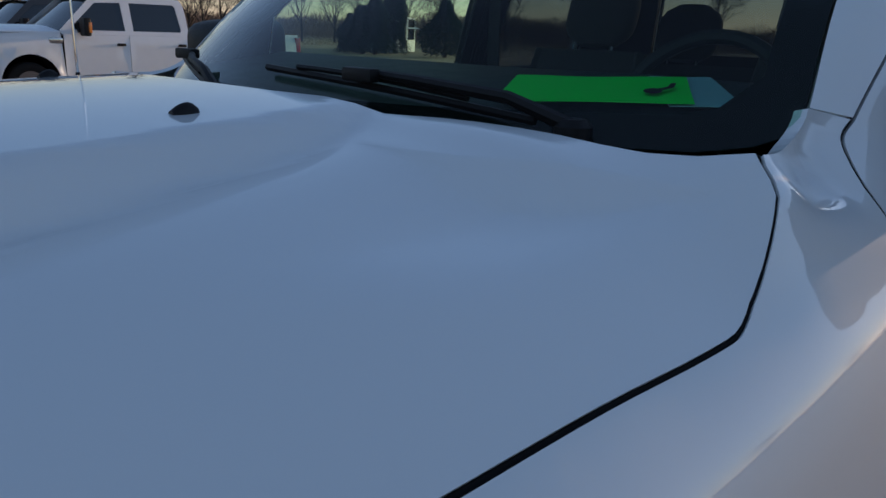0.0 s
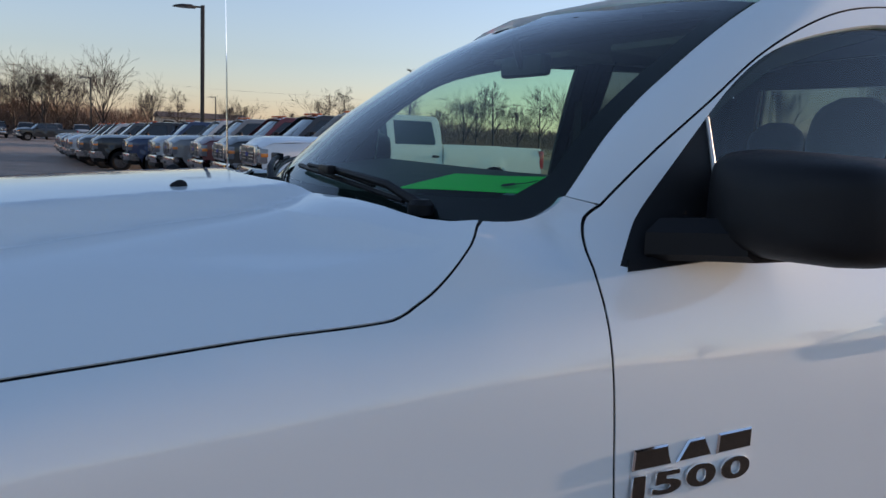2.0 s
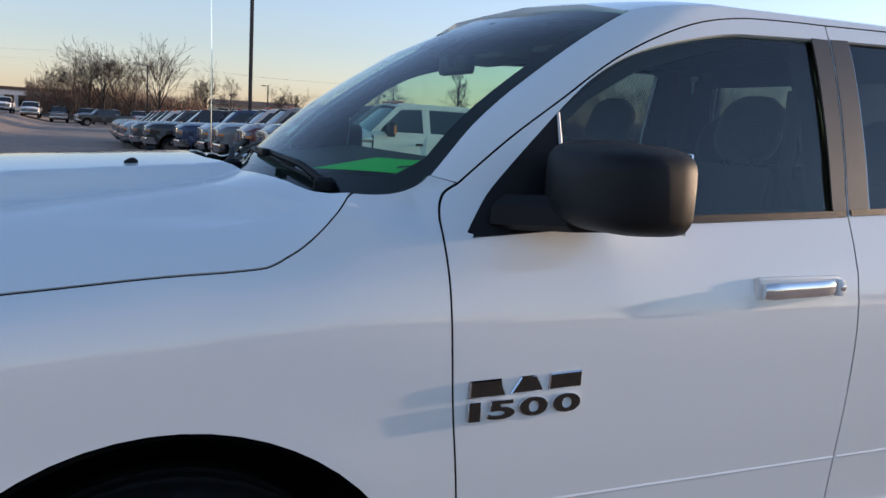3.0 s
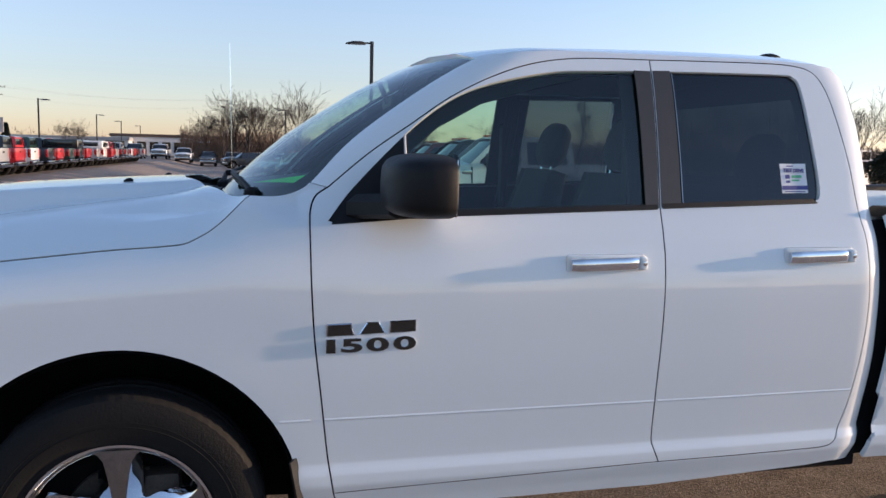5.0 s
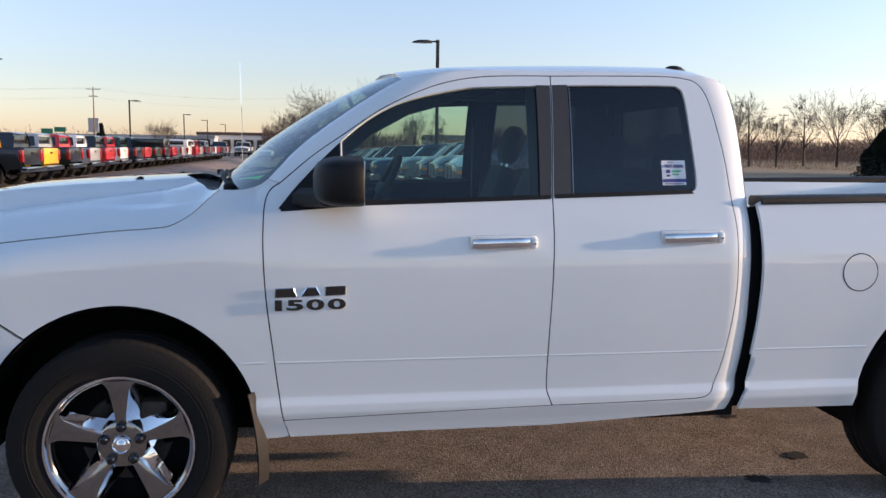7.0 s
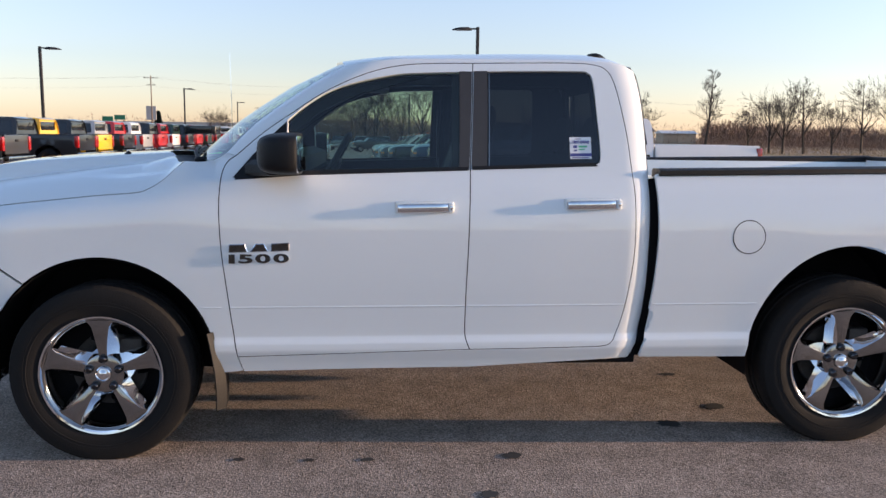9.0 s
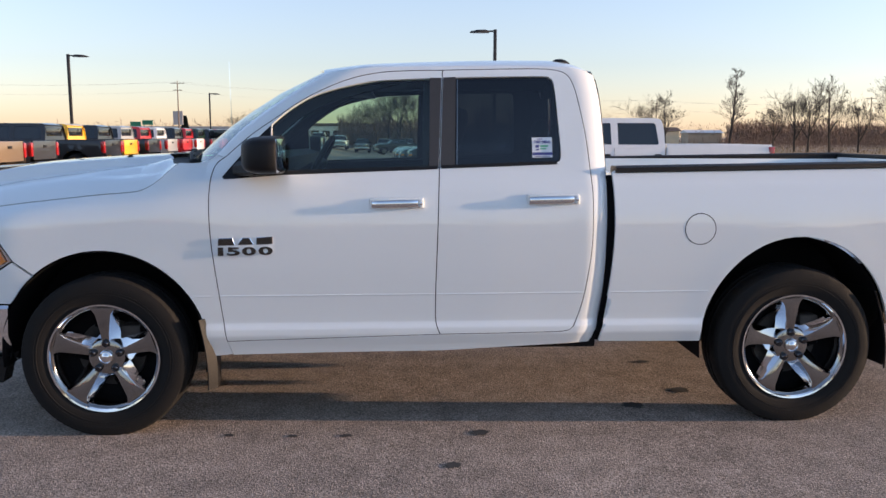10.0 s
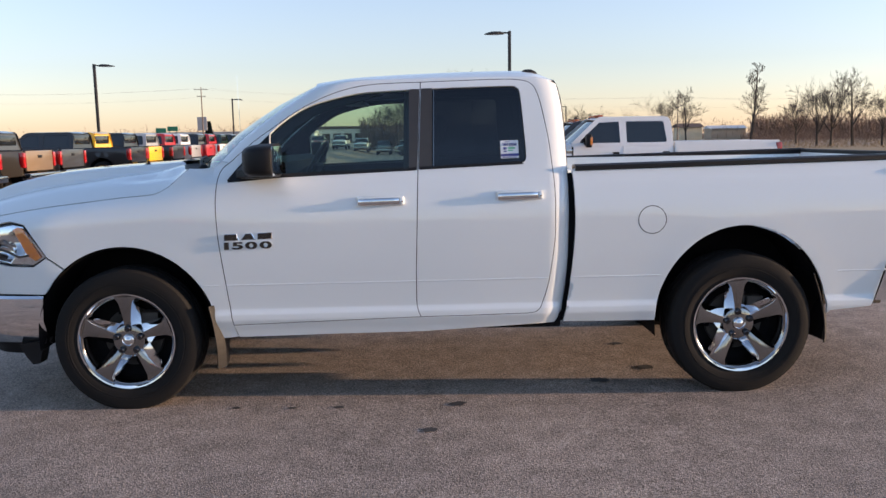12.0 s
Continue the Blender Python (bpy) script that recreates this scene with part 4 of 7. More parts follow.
# dealer sticker in the rear door glass
tag_pts = [(2.180, 1.392), (2.178, 1.494), (2.282, 1.496), (2.284, 1.394)]
on_glass = lambda d: (lambda x, z: (x, -side_half(x, z) + 0.012 - d, z))
sticker = skin_part("window_sticker", tag_pts, on_glass(0.002), 0.2, M_PAPERWHITE, truck, "white and blue paper sticker reading TEST DRIVE", depth=0.0008)
skin_part("sticker_band", [(2.1805, 1.404), (2.1805, 1.418), (2.2835, 1.420), (2.2835, 1.406)], on_glass(0.0032), 0.2, M_BLUEINK, sticker, depth=0.0005)
for k, (x0, x1, z0, z1, m) in enumerate(((2.205, 2.232, 1.4845, 1.488, M_BLUEINK), (2.196, 2.214, 1.4425, 1.456, M_BLUEINK), (2.222, 2.262, 1.446, 1.455, M_GREENINK), (2.222, 2.252, 1.434, 1.440, M_GREENINK), (2.198, 2.214, 1.428, 1.436, M_BLUEINK), (2.190, 2.272, 1.3965, 1.400, M_BLUEINK))):
    skin_part("sticker_print", [(x0, z0), (x0, z1), (x1, z1 + 0.0008), (x1, z0 + 0.0008)], on_glass(0.0032), 0.2, m, sticker, depth=0.0005)
num = text_mesh("TEST DRIVE", 0.018, 0.0004)
num.materials.clear()
num.materials.append(M_BLUEINK)
words = new("sticker_words", num)
words.parent = sticker
lean = math.atan2(side_half(2.23, 1.45) - side_half(2.23, 1.49), 0.04)
wide = 0.082 / max(v.co.x for v in num.vertices)
words.matrix_local = Matrix.Translation((2.190, -side_half(2.2, 1.466) + 0.0078, 1.466)) @ Euler((radians(90) - lean, 0, 0)).to_matrix().to_4x4() @ Matrix.Diagonal((wide, 1.0, 1, 1))


# ---- wheels ----
def wheel(sg, x, z, turn):
    """Tyre with tread blocks, chrome five-spoke rim, lug nuts, hub cap, brake disc. Outer side faces sg along y."""
    R, n = 0.420, 216
    prof = [(0.272, 0.255), (0.282, 0.268), (0.310, 0.277), (0.350, 0.2800), (0.384, 0.278), (0.408, 0.270), (0.4165, 0.256), (0.4205, 0.226), (0.4200, 0.175), (0.4120, 0.168), (0.4120, 0.158), (0.4205, 0.152), (0.4205, 0.128), (0.4120, 0.122), (0.4120, 0.112), (0.4200, 0.105), (0.4195, 0.065), (0.412, 0.036), (0.402, 0.022), (0.384, 0.008), (0.350, 0.000), (0.300, 0.006), (0.272, 0.020)]
    bm = bmesh.new()
    rings = []
    for i, (r, a) in enumerate(prof):
        ring = []
        for k in range(n):
            t = 2 * math.pi * (k + (0.4 if i % 2 else 0)) / n
            rr = r
            if i in (5, 6, 7) or i in (16, 17, 18):
                rr -= 0.002 if k % 3 == 0 else 0.0
            elif r > 0.415 and (k + i) % 6 < 2:
                rr -= 0.002
            ring.append(bm.verts.new((rr * math.cos(t), a - 0.28, max(rr * math.sin(t), -0.405 + 0.002 * abs(a - 0.14)))))
        rings.append(ring)
    for q, r in zip(rings, rings[1:]):
        for k in range(n):
            bm.faces.new((q[k], q[(k + 1) % n], r[(k + 1) % n], r[k]))
    bmesh.ops.recalc_face_normals(bm, faces=bm.faces[:])
    m = Matrix.Translation((x, sg * 0.985, z)) @ Matrix.Diagonal((1, sg, 1, 1))
    spin = m @ Matrix.Rotation(radians(-turn), 4, "Y")

    def put(name, b, mat, parent, label="", mm=m, sharp=35.0):
        bmesh.ops.transform(b, matrix=mm, verts=b.verts)
        bmesh.ops.recalc_face_normals(b, faces=b.faces[:])
        return part(name, b, mat, parent, label, sharp=sharp)

    hub = thing("wheel", "black tyre on a five-spoke chrome wheel", "wheel")
    del hub["category"]
    hub.parent = truck
    put("tyre", bm, M_RUBBER, hub, "black all-terrain tyre")
    for rad in (0.331, 0.345):
        b = bmesh.new()
        lathe(b, [(rad, -0.0035), (rad + 0.002, 0.0008), (rad + 0.004, -0.0035)], n=72, closed=True)
        put("sidewall_rib", b, M_RUBBER, hub)
    b = bmesh.new()
    lathe(b, [(0.272, -0.014), (0.281, -0.012), (0.280, -0.004), (0.272, -0.006), (0.266, -0.020), (0.256, -0.045), (0.246, -0.09), (0.240, -0.20), (0.268, -0.262), (0.272, -0.262), (0.272, -0.20), (0.272, -0.10)], n=72, closed=True)
    rim = put("rim", b, M_CHROME, hub, "bright chrome rim")
    for k in range(5):
        a = radians(90 + 72 * k)
        ca, sa = math.cos(a), math.sin(a)
        b = bmesh.new()
        rows = []
        for r, w, top, fan in ((0.060, 0.024, -0.050, 0.040), (0.085, 0.024, -0.044, 0.040), (0.12, 0.027, -0.035, 0.036), (0.18, 0.036, -0.026, 0.026), (0.225, 0.045, -0.021, 0.018), (0.245, 0.058, -0.020, 0.016), (0.258, 0.080, -0.021, 0.014)):
            sec = [(-w - fan, top - 0.050), (-w, top - 0.008), (-w + 0.006, top), (-w * 0.45, top + 0.002), (w * 0.45, top + 0.002), (w - 0.006, top), (w, top - 0.008), (w + fan, top - 0.050)]
            rows.append([b.verts.new((r * ca - s * sa, t, r * sa + s * ca)) for s, t in sec])
        for q, r in zip(rows, rows[1:]):
            for j in range(7):
                f = b.faces.new((q[j], q[j + 1], r[j + 1], r[j]))
                f.material_index = 1 if j in (0, 1, 5, 6) else 0
            b.faces.new((q[7], q[0], r[0], r[7]))
        b.faces.new(rows[0])
        b.faces.new(rows[-1][::-1])
        put("spoke", b, [M_RIM, M_CHROME], rim, "spoke with a satin face and chrome edges", mm=spin, sharp=22.0)
        b = bmesh.new()
        lathe(b, [(0.020, -0.055), (0.020, -0.036), (0.017, -0.028), (0.009, -0.022)], n=16, centre=(0.0705 * ca, 0, 0.0705 * sa))
        put("lug_nut", b, M_NUT, rim, mm=spin)
    b = bmesh.new()
    lathe(b, [(0.038, -0.06), (0.037, -0.042), (0.034, -0.030), (0.029, -0.026), (0.026, -0.030), (0.020, -0.029), (0.014, -0.024), (0.006, -0.022)], n=32)
    put("hub_cap", b, M_CHROME, rim)
    b = bmesh.new()
    lathe(b, [(0.030, -0.046), (0.082, -0.046), (0.090, -0.050), (0.098, -0.066), (0.104, -0.100), (0.030, -0.100)], n=60, closed=True)
    put("hub_plate", b, M_RIM, rim, "satin plate under the lug nuts")
    b = bmesh.new()
    lathe(b, [(0.272, -0.013), (0.264, -0.019), (0.258, -0.023), (0.254, -0.032), (0.256, -0.060), (0.266, -0.045)], n=72, closed=True)
    put("rim_face", b, M_RIM, rim, "satin rim face")
    b = bmesh.new()
    lathe(b, [(0.060, -0.13), (0.168, -0.13), (0.172, -0.135), (0.172, -0.150), (0.168, -0.155), (0.060, -0.155)], n=48, closed=True)
    put("brake_disc", b, M_STEEL, hub, "dull steel brake disc")
    put("brake_caliper", boxed(0.06, 0.165, -0.185, -0.085, 0.02, 0.155, bevel=0.02), M_STEEL, hub)
    b = bmesh.new()
    lathe(b, [(0.02, -0.16), (0.245, -0.17), (0.245, -0.175), (0.02, -0.18)], n=40)
    put("backing_plate", b, M_GAP, hub)


wheel(-1, 0.0, 0.378, 0.0)
wheel(1, 0.0, 0.378, 12.0)
wheel(-1, 3.572, 0.406, 5.0)
wheel(1, 3.572, 0.406, 30.0)

# wheel wells, flaps
for cx, cz, a, b in ((0.0, 0.40, 0.512, 0.517), (3.572, 0.42, 0.502, 0.565)):
    for sg in (-1, 1):
        bm = bmesh.new()
        outer = [bm.verts.new((cx + a * math.cos(t), sg * 0.955, cz + b * math.sin(t))) for t in (radians(v) for v in range(-12, 193, 8))]
        innr = [bm.verts.new((cx + a * math.cos(t), sg * 0.56, cz + b * math.sin(t))) for t in (radians(v) for v in range(-12, 193, 8))]
        for k in range(len(outer) - 1):
            bm.faces.new((outer[k], outer[k + 1], innr[k + 1], innr[k]))
        bm.faces.new(innr)
        part("wheel_well", bm, M_GAP, truck, "black wheel well liner")
for x0, x1, z0, z1, lean in ((0.520, 0.566, 0.205, 0.575, 0.05), (4.02, 4.115, 0.285, 0.70, 0.10)):
    for sg in (-1, 1):
        bm = bmesh.new()
        rows = []
        for k in range(8):
            t = k / 7
            z = z1 + (z0 - z1) * t
            xx = x0 + (x1 - x0) * math.sin(t * 1.6) - 0.012 * t * t
            rows.append([bm.verts.new((xx + dx, sg * y, z)) for y, dx in ((0.72, -0.03), (0.80, -0.012), (0.93, 0.0), (0.992 - 0.01 * t, -0.035), (0.989 - 0.01 * t, -0.041), (0.92, -0.008), (0.80, -0.020), (0.72, -0.038))])
        for q, r in zip(rows, rows[1:]):
            for j in range(8):
                bm.faces.new((q[j], q[(j + 1) % 8], r[(j + 1) % 8], r[j]))
        bm.faces.new(rows[0])
        bm.faces.new(rows[-1][::-1])
        bmesh.ops.recalc_face_normals(bm, faces=bm.faces[:])
        part("mud_flap", bm, M_BLACKPL, truck, "moulded black mud flap")

# ---- front end: headlamps, bumper, grille ----
NOSE = [(-0.43, 0.0), (-0.60, 0.012), (-0.75, 0.035), (-0.86, 0.08), (-0.95, 0.17), (-1.01, 0.32), (-1.04, 0.55), (-1.05, 0.95)]


def nose_loft(z_rows, s0, s1, push):
    """A band wrapped round the nose, between two stations along its plan."""
    pts = [Vector((a, b, 0)) for a, b in NOSE]
    path = curve_pts(pts, 6)
    path = path[int(s0 * (len(path) - 1)): int(s1 * (len(path) - 1)) + 1]
    bm = bmesh.new()
    grid = []
    for z, out in z_rows:
        row = []
        for p in path:
            half = side_half(max(p.x, -0.45), z) + push
            row.append((p.x - out * min(1.0, p.y * 3), -(half - p.y + out * (1 - min(1.0, p.y * 2))), z))
        grid.append(row)
    for sg in (1, -1):
        vs = [[bm.verts.new((a, b * sg, c)) for a, b, c in row] for row in grid]
        for q, r in zip(vs, vs[1:]):
            for k in range(len(q) - 1):
                bm.faces.new((q[k], q[k + 1], r[k + 1], r[k]))
    bmesh.ops.remove_doubles(bm, verts=bm.verts[:], dist=0.02)
    bmesh.ops.recalc_face_normals(bm, faces=bm.faces[:])
    return bm


part("front_valance", nose_loft([(0.652, 0.0), (0.70, 0.004), (0.76, 0.006), (0.822, 0.004)], 0.30, 1.0, -0.006), M_WHITE, truck)
bump = part("front_bumper", nose_loft([(0.350, -0.050), (0.362, -0.026), (0.42, -0.004), (0.50, 0.010), (0.58, 0.014), (0.630, 0.006), (0.646, -0.010)], 0.06, 1.0, 0.004), M_CHROME, truck, "chrome front bumper")
part("air_dam", nose_loft([(0.27, -0.085), (0.31, -0.065), (0.352, -0.050)], 0.10, 1.0, -0.01), M_BLACKPL, truck, "black lower air dam")
for sg in (-1, 1):
    bm = bmesh.new()
    rows = [[bm.verts.new((x, sg * y, z)) for x, z in ((-0.66, 0.352), (-0.50, 0.375), (-0.530, 0.30), (-0.545, 0.236), (-0.585, 0.230), (-0.62, 0.275))] for y in (0.895, 0.80)]
    for k in range(6):
        bm.faces.new((rows[0][k], rows[0][(k + 1) % 6], rows[1][(k + 1) % 6], rows[1][k]))
    bm.faces.new(rows[0])
    bm.faces.new(rows[1][::-1])
    bmesh.ops.recalc_face_normals(bm, faces=bm.faces[:])
    part("dam_end", bm, M_BLACKPL, truck, "black deflector ahead of the front wheel", smooth=False)
part("grille_surround", nose_loft([(0.822, 0.0), (0.90, 0.012), (1.00, 0.0), (1.06, -0.03)], 0.62, 1.0, 0.0), M_CHROME, truck, "chrome grille surround")
part("radiator_shroud", boxed(-0.90, -0.60, -0.72, 0.72, 0.40, 1.02), M_GAP, truck)
lamp_outline = [(-0.432, 0.873), (-0.515, 0.822), (-0.66, 0.826), (-0.80, 0.850), (-0.84, 0.98), (-0.78, 1.045), (-0.655, 1.068), (-0.562, 1.052)]
M_LAMPCOVER = glass_material("clear_lamp_cover", (0.93, 0.95, 0.96))


def lamp_face(sg, inset_by, bowls=0.0):
    """The lamp's face, set in from the body's skin; bowls presses two reflectors into it."""
    def f(x, z):
        y = side_half(x, z) - 0.035 * ease(-0.6, -0.9, x) - inset_by
        for cx, cz, r in ((-0.60, 0.955, 0.075), (-0.70, 0.90, 0.07)):
            y -= bowls * max(0.0, 1 - ((x - cx) ** 2 + (z - cz) ** 2) / r ** 2)
        return (x, sg * y, z)
    return f


for sg in (-1, 1):
    lamp = skin_part("headlamp", inset(lamp_outline, 0.004), lamp_face(sg, -0.001), 0.03, M_LAMPCOVER, truck, "clear headlamp with an amber corner", depth=0.004)
    lamp.visible_shadow = False
    skin_part("reflector", inset(lamp_outline, 0.006), lamp_face(sg, 0.022, 0.05), 0.009, M_LAMPGLASS, lamp, "bright chrome lamp reflector", depth=0.004)
    skin_part("amber_reflector", [(-0.470, 0.872), (-0.500, 0.852), (-0.545, 0.880), (-0.628, 1.030), (-0.595, 1.046), (-0.568, 1.036)], lamp_face(sg, 0.010), 0.02, M_AMBER, lamp, "amber side reflector", depth=0.006)
    for k in range(4):
        x0, z0 = -0.495 - 0.024 * k, 0.885 + 0.040 * k
        part("amber_rib", tubed([lamp_face(sg, 0.008)(x0 + 0.012, z0 + 0.010), lamp_face(sg, 0.008)(x0 - 0.040, z0 - 0.006)], 0.004, 6), M_AMBER, lamp)
    part("lamp_divider", tubed([lamp_face(sg, 0.012)(x, z) for x, z in ((-0.535, 0.885), (-0.60, 0.872), (-0.68, 0.905), (-0.78, 0.93))], 0.007, 8), M_STEEL, lamp, "grey divider between the reflectors")
    skin_part("lamp_bezel", dense(inset(lamp_outline, -0.003)), lamp_face(sg, 0.003), 0.08, M_GAP, lamp, holes=[inset(lamp_outline, 0.003)], depth=0.03)

# ---- bed, tailgate, rear ----
rail = lambda x: 1.328 + 0.0185 * (x - 2.6)
for sg in (-1, 1):
    bm = bmesh.new()
    rows = []
    for k in range(14):
        x = 2.605 + (4.74 - 2.605) * k / 13
        h = side_half(x, rail(x) - 0.03)
        z = rail(x)
        rows.append([bm.verts.new((x, sg * y, zz)) for y, zz in ((h - 0.003, z - 0.012), (h + 0.004, z - 0.006), (h + 0.002, z + 0.014), (h - 0.02, z + 0.022), (h - 0.10, z + 0.022), (h - 0.115, z + 0.012), (h - 0.115, z - 0.02))])
    for q, r in zip(rows, rows[1:]):
        for j in range(6):
            bm.faces.new((q[j], q[j + 1], r[j + 1], r[j]))
    bm.faces.new(rows[0])
    bm.faces.new(rows[-1])
    bmesh.ops.recalc_face_normals(bm, faces=bm.faces[:])
    part("bed_rail_cap", bm, M_BLACKPL, truck, "black plastic bed rail cap")
    part("bed_inner_wall", boxed(2.62, 4.70, min(sg * 0.79, sg * 0.82), max(sg * 0.79, sg * 0.82), 1.0, 1.345, bevel=0.006), M_WHITE, truck)
    part("wheelhouse", boxed(3.03, 4.11, min(sg * 0.55, sg * 0.80), max(sg * 0.55, sg * 0.80), 1.0, 1.02, bevel=0.008), M_WHITE, truck)
    part("bed_corner_floor", boxed(2.62, 3.03, min(sg * 0.55, sg * 0.80), max(sg * 0.55, sg * 0.80), 0.79, 0.82), M_WHITE, truck)
    part("bed_corner_floor", boxed(4.13, 4.70, min(sg * 0.55, sg * 0.80), max(sg * 0.55, sg * 0.80), 0.79, 0.82), M_WHITE, truck)
part("bed_front_wall", boxed(2.605, 2.635, -0.82, 0.82, 0.60, 1.31, bevel=0.006), M_WHITE, truck)
part("bed_floor", boxed(2.62, 4.72, -0.548, 0.548, 0.78, 0.82, bevel=0.004), M_WHITE, truck)
gate = part("tailgate", boxed(4.70, 4.755, -0.80, 0.80, 0.70, 1.36, bevel=0.012), M_WHITE, truck, "white tailgate")
part("tailgate_cap", boxed(4.698, 4.765, -0.80, 0.80, 1.358, 1.385, bevel=0.006), M_BLACKPL, gate)
part("gate_handle", boxed(4.752, 4.772, -0.13, 0.13, 1.16, 1.25, bevel=0.01), M_CHROME, gate)
for sg in (-1, 1):
    part("tail_lamp", boxed(4.64, 4.775, min(sg * 0.81, sg * 0.965), max(sg * 0.81, sg * 0.965), 0.98, 1.33, bevel=0.03, seg=4), M_RED, truck, "red tail lamp")
bm = bmesh.new()
rows = []
for y in [-0.97, -0.955, -0.85, -0.5, 0.0, 0.5, 0.85, 0.955, 0.97]:
    back = 4.93 - 0.06 * (abs(y) / 0.97) ** 3
    x0 = 4.40 if abs(y) > 0.9 else 4.62
    rows.append([bm.verts.new(p) for p in ((x0 + 0.03, y, 0.755), (back - 0.03, y, 0.745), (back, y, 0.70), (back - 0.02, y, 0.56), (back - 0.10, y, 0.52), (x0 - 0.04, y, 0.535))])
for q, r in zip(rows, rows[1:]):
    for j in range(6):
        bm.faces.new((q[j], q[(j + 1) % 6], r[(j + 1) % 6], r[j]))
bm.faces.new(rows[0])
bm.faces.new(rows[-1])
bmesh.ops.recalc_face_normals(bm, faces=bm.faces[:])
part("rear_bumper", bm, M_CHROME, truck, "chrome rear step bumper")
for sg in (-1, 1):
    skin_part("gap_filler", dense(chain(smooth([(2.505, 0.437), (2.530, 0.535), (2.552, 0.684), (2.562, 0.86), (2.565, 1.05), (2.566, 1.24), (2.563, 1.30)]), [(2.66, 1.31), (2.66, 0.44)])), lambda x, z, s=sg: (x, s * (side_half(max(x, 2.60), z) - 0.05), z), 0.05, M_GAP, truck, depth=0.004)

# ---- underbody ----
part("floor_pan", boxed(-0.60, 4.55, -0.55, 0.55, 0.50, 0.62, bevel=0.02), M_GAP, truck)
for sg in (-1, 1):
    part("frame_rail", boxed(-0.85, 4.70, min(sg * 0.36, sg * 0.45), max(sg * 0.36, sg * 0.45), 0.40, 0.54, bevel=0.01), M_STEEL, truck)
    part("sill_inner", boxed(0.62, 2.52, min(sg * 0.80, sg * 0.935), max(sg * 0.80, sg * 0.935), 0.405, 0.55, bevel=0.01), M_GAP, truck)
part("rear_axle", tubed([(3.572, -0.72, 0.405), (3.572, 0.72, 0.405)], 0.055, 14), M_STEEL, truck, "dull steel rear axle")
bm = bmesh.new()
bmesh.ops.create_icosphere(bm, subdivisions=3, radius=0.15, matrix=Matrix.Translation((3.572, 0.05, 0.40)) @ Matrix.Diagonal((1.0, 0.75, 0.95, 1)))
part("differential", bm, M_STEEL, truck)
part("prop_shaft", tubed([(1.6, 0.0, 0.46), (3.45, 0.04, 0.42)], 0.045, 12), M_STEEL, truck)
part("front_axle", tubed([(0.0, -0.72, 0.39), (0.0, 0.72, 0.39)], 0.05, 12), M_STEEL, truck)
part("engine_sump", boxed(-0.45, 0.70, -0.30, 0.30, 0.30, 0.55, bevel=0.05), M_STEEL, truck)
part("gearbox", boxed(0.70, 1.55, -0.20, 0.20, 0.33, 0.55, bevel=0.06), M_STEEL, truck)
part("muffler", boxed(2.25, 2.95, 0.20, 0.45, 0.36, 0.53, bevel=0.06), M_STEEL, truck)
part("exhaust_pipe", tubed([(2.95, 0.32, 0.45), (3.3, 0.45, 0.62), (3.9, 0.50, 0.60), (4.3, 0.62, 0.50), (4.75, 0.75, 0.47)], 0.035, 10), M_STEEL, truck)
bm = bmesh.new()
lathe(bm, [(0.20, 0.50), (0.36, 0.48), (0.395, 0.55), (0.395, 0.62), (0.36, 0.68), (0.20, 0.66)], n=36, axis="z", centre=(4.20, 0, 0))
part("spare_tyre", bm, M_RUBBER, truck)
for sg in (-1, 1):
    part("shock_absorber", tubed([(3.50, sg * 0.52, 0.36), (3.62, sg * 0.46, 0.72)], 0.03, 10), M_STEEL, truck)
    part("lower_arm", tubed([(-0.05, sg * 0.35, 0.36), (0.0, sg * 0.74, 0.30)], 0.04, 10), M_STEEL, truck)

# ---- cab interior ----
dash = bmesh.new()
rows = []
for k in range(13):
    y = -0.78 + 1.56 * k / 12
    hump = 0.004 * math.exp(-((y + 0.38) / 0.16) ** 2)
    x0 = ws_x(y, 1.375) + 0.02
    rows.append([dash.verts.new(p) for p in ((x0, y, 1.366), (x0 + 0.10, y, 1.385), (0.84, y, 1.412 + hump), (0.92, y, 1.385 + hump), (0.93, y, 1.22), (0.90, y, 0.95), (0.55, y, 0.90))])
for q, r in zip(rows, rows[1:]):
    for j in range(6):
        dash.faces.new((q[j], q[j + 1], r[j + 1], r[j]))
bmesh.ops.recalc_face_normals(dash, faces=dash.faces[:])
dashboard = part("dashboard", dash, M_INTERIOR, truck, "dark moulded dashboard")
part("instrument_panel", boxed(0.87, 0.945, -0.52, -0.24, 1.14, 1.29, bevel=0.02), M_GAP, dashboard)
for y in (-0.60, -0.12):
    part("air_vent", boxed(0.915, 0.945, y - 0.05, y + 0.05, 1.16, 1.26, bevel=0.012), M_CHROME, dashboard, "bright ringed air vent")
bm = bmesh.new()
sw = Matrix.Translation((1.03, -0.38, 1.325)) @ Matrix.Rotation(radians(-62), 4, "Y")
rr = []
for k in range(36):
    t = 2 * math.pi * k / 36
    rr.append([bm.verts.new(sw @ Vector(((0.185 + 0.016 * math.cos(u)) * math.cos(t), (0.185 + 0.016 * math.cos(u)) * math.sin(t), 0.016 * math.sin(u)))) for u in (2 * math.pi * j / 8 for j in range(8))])
for q, r in zip(rr, rr[1:] + rr[:1]):
    for j in range(8):
        bm.faces.new((q[j], q[(j + 1) % 8], r[(j + 1) % 8], r[j]))
bmesh.ops.recalc_face_normals(bm, faces=bm.faces[:])
wheel_s = part("steering_wheel", bm, M_INTERIOR, truck, "black steering wheel")
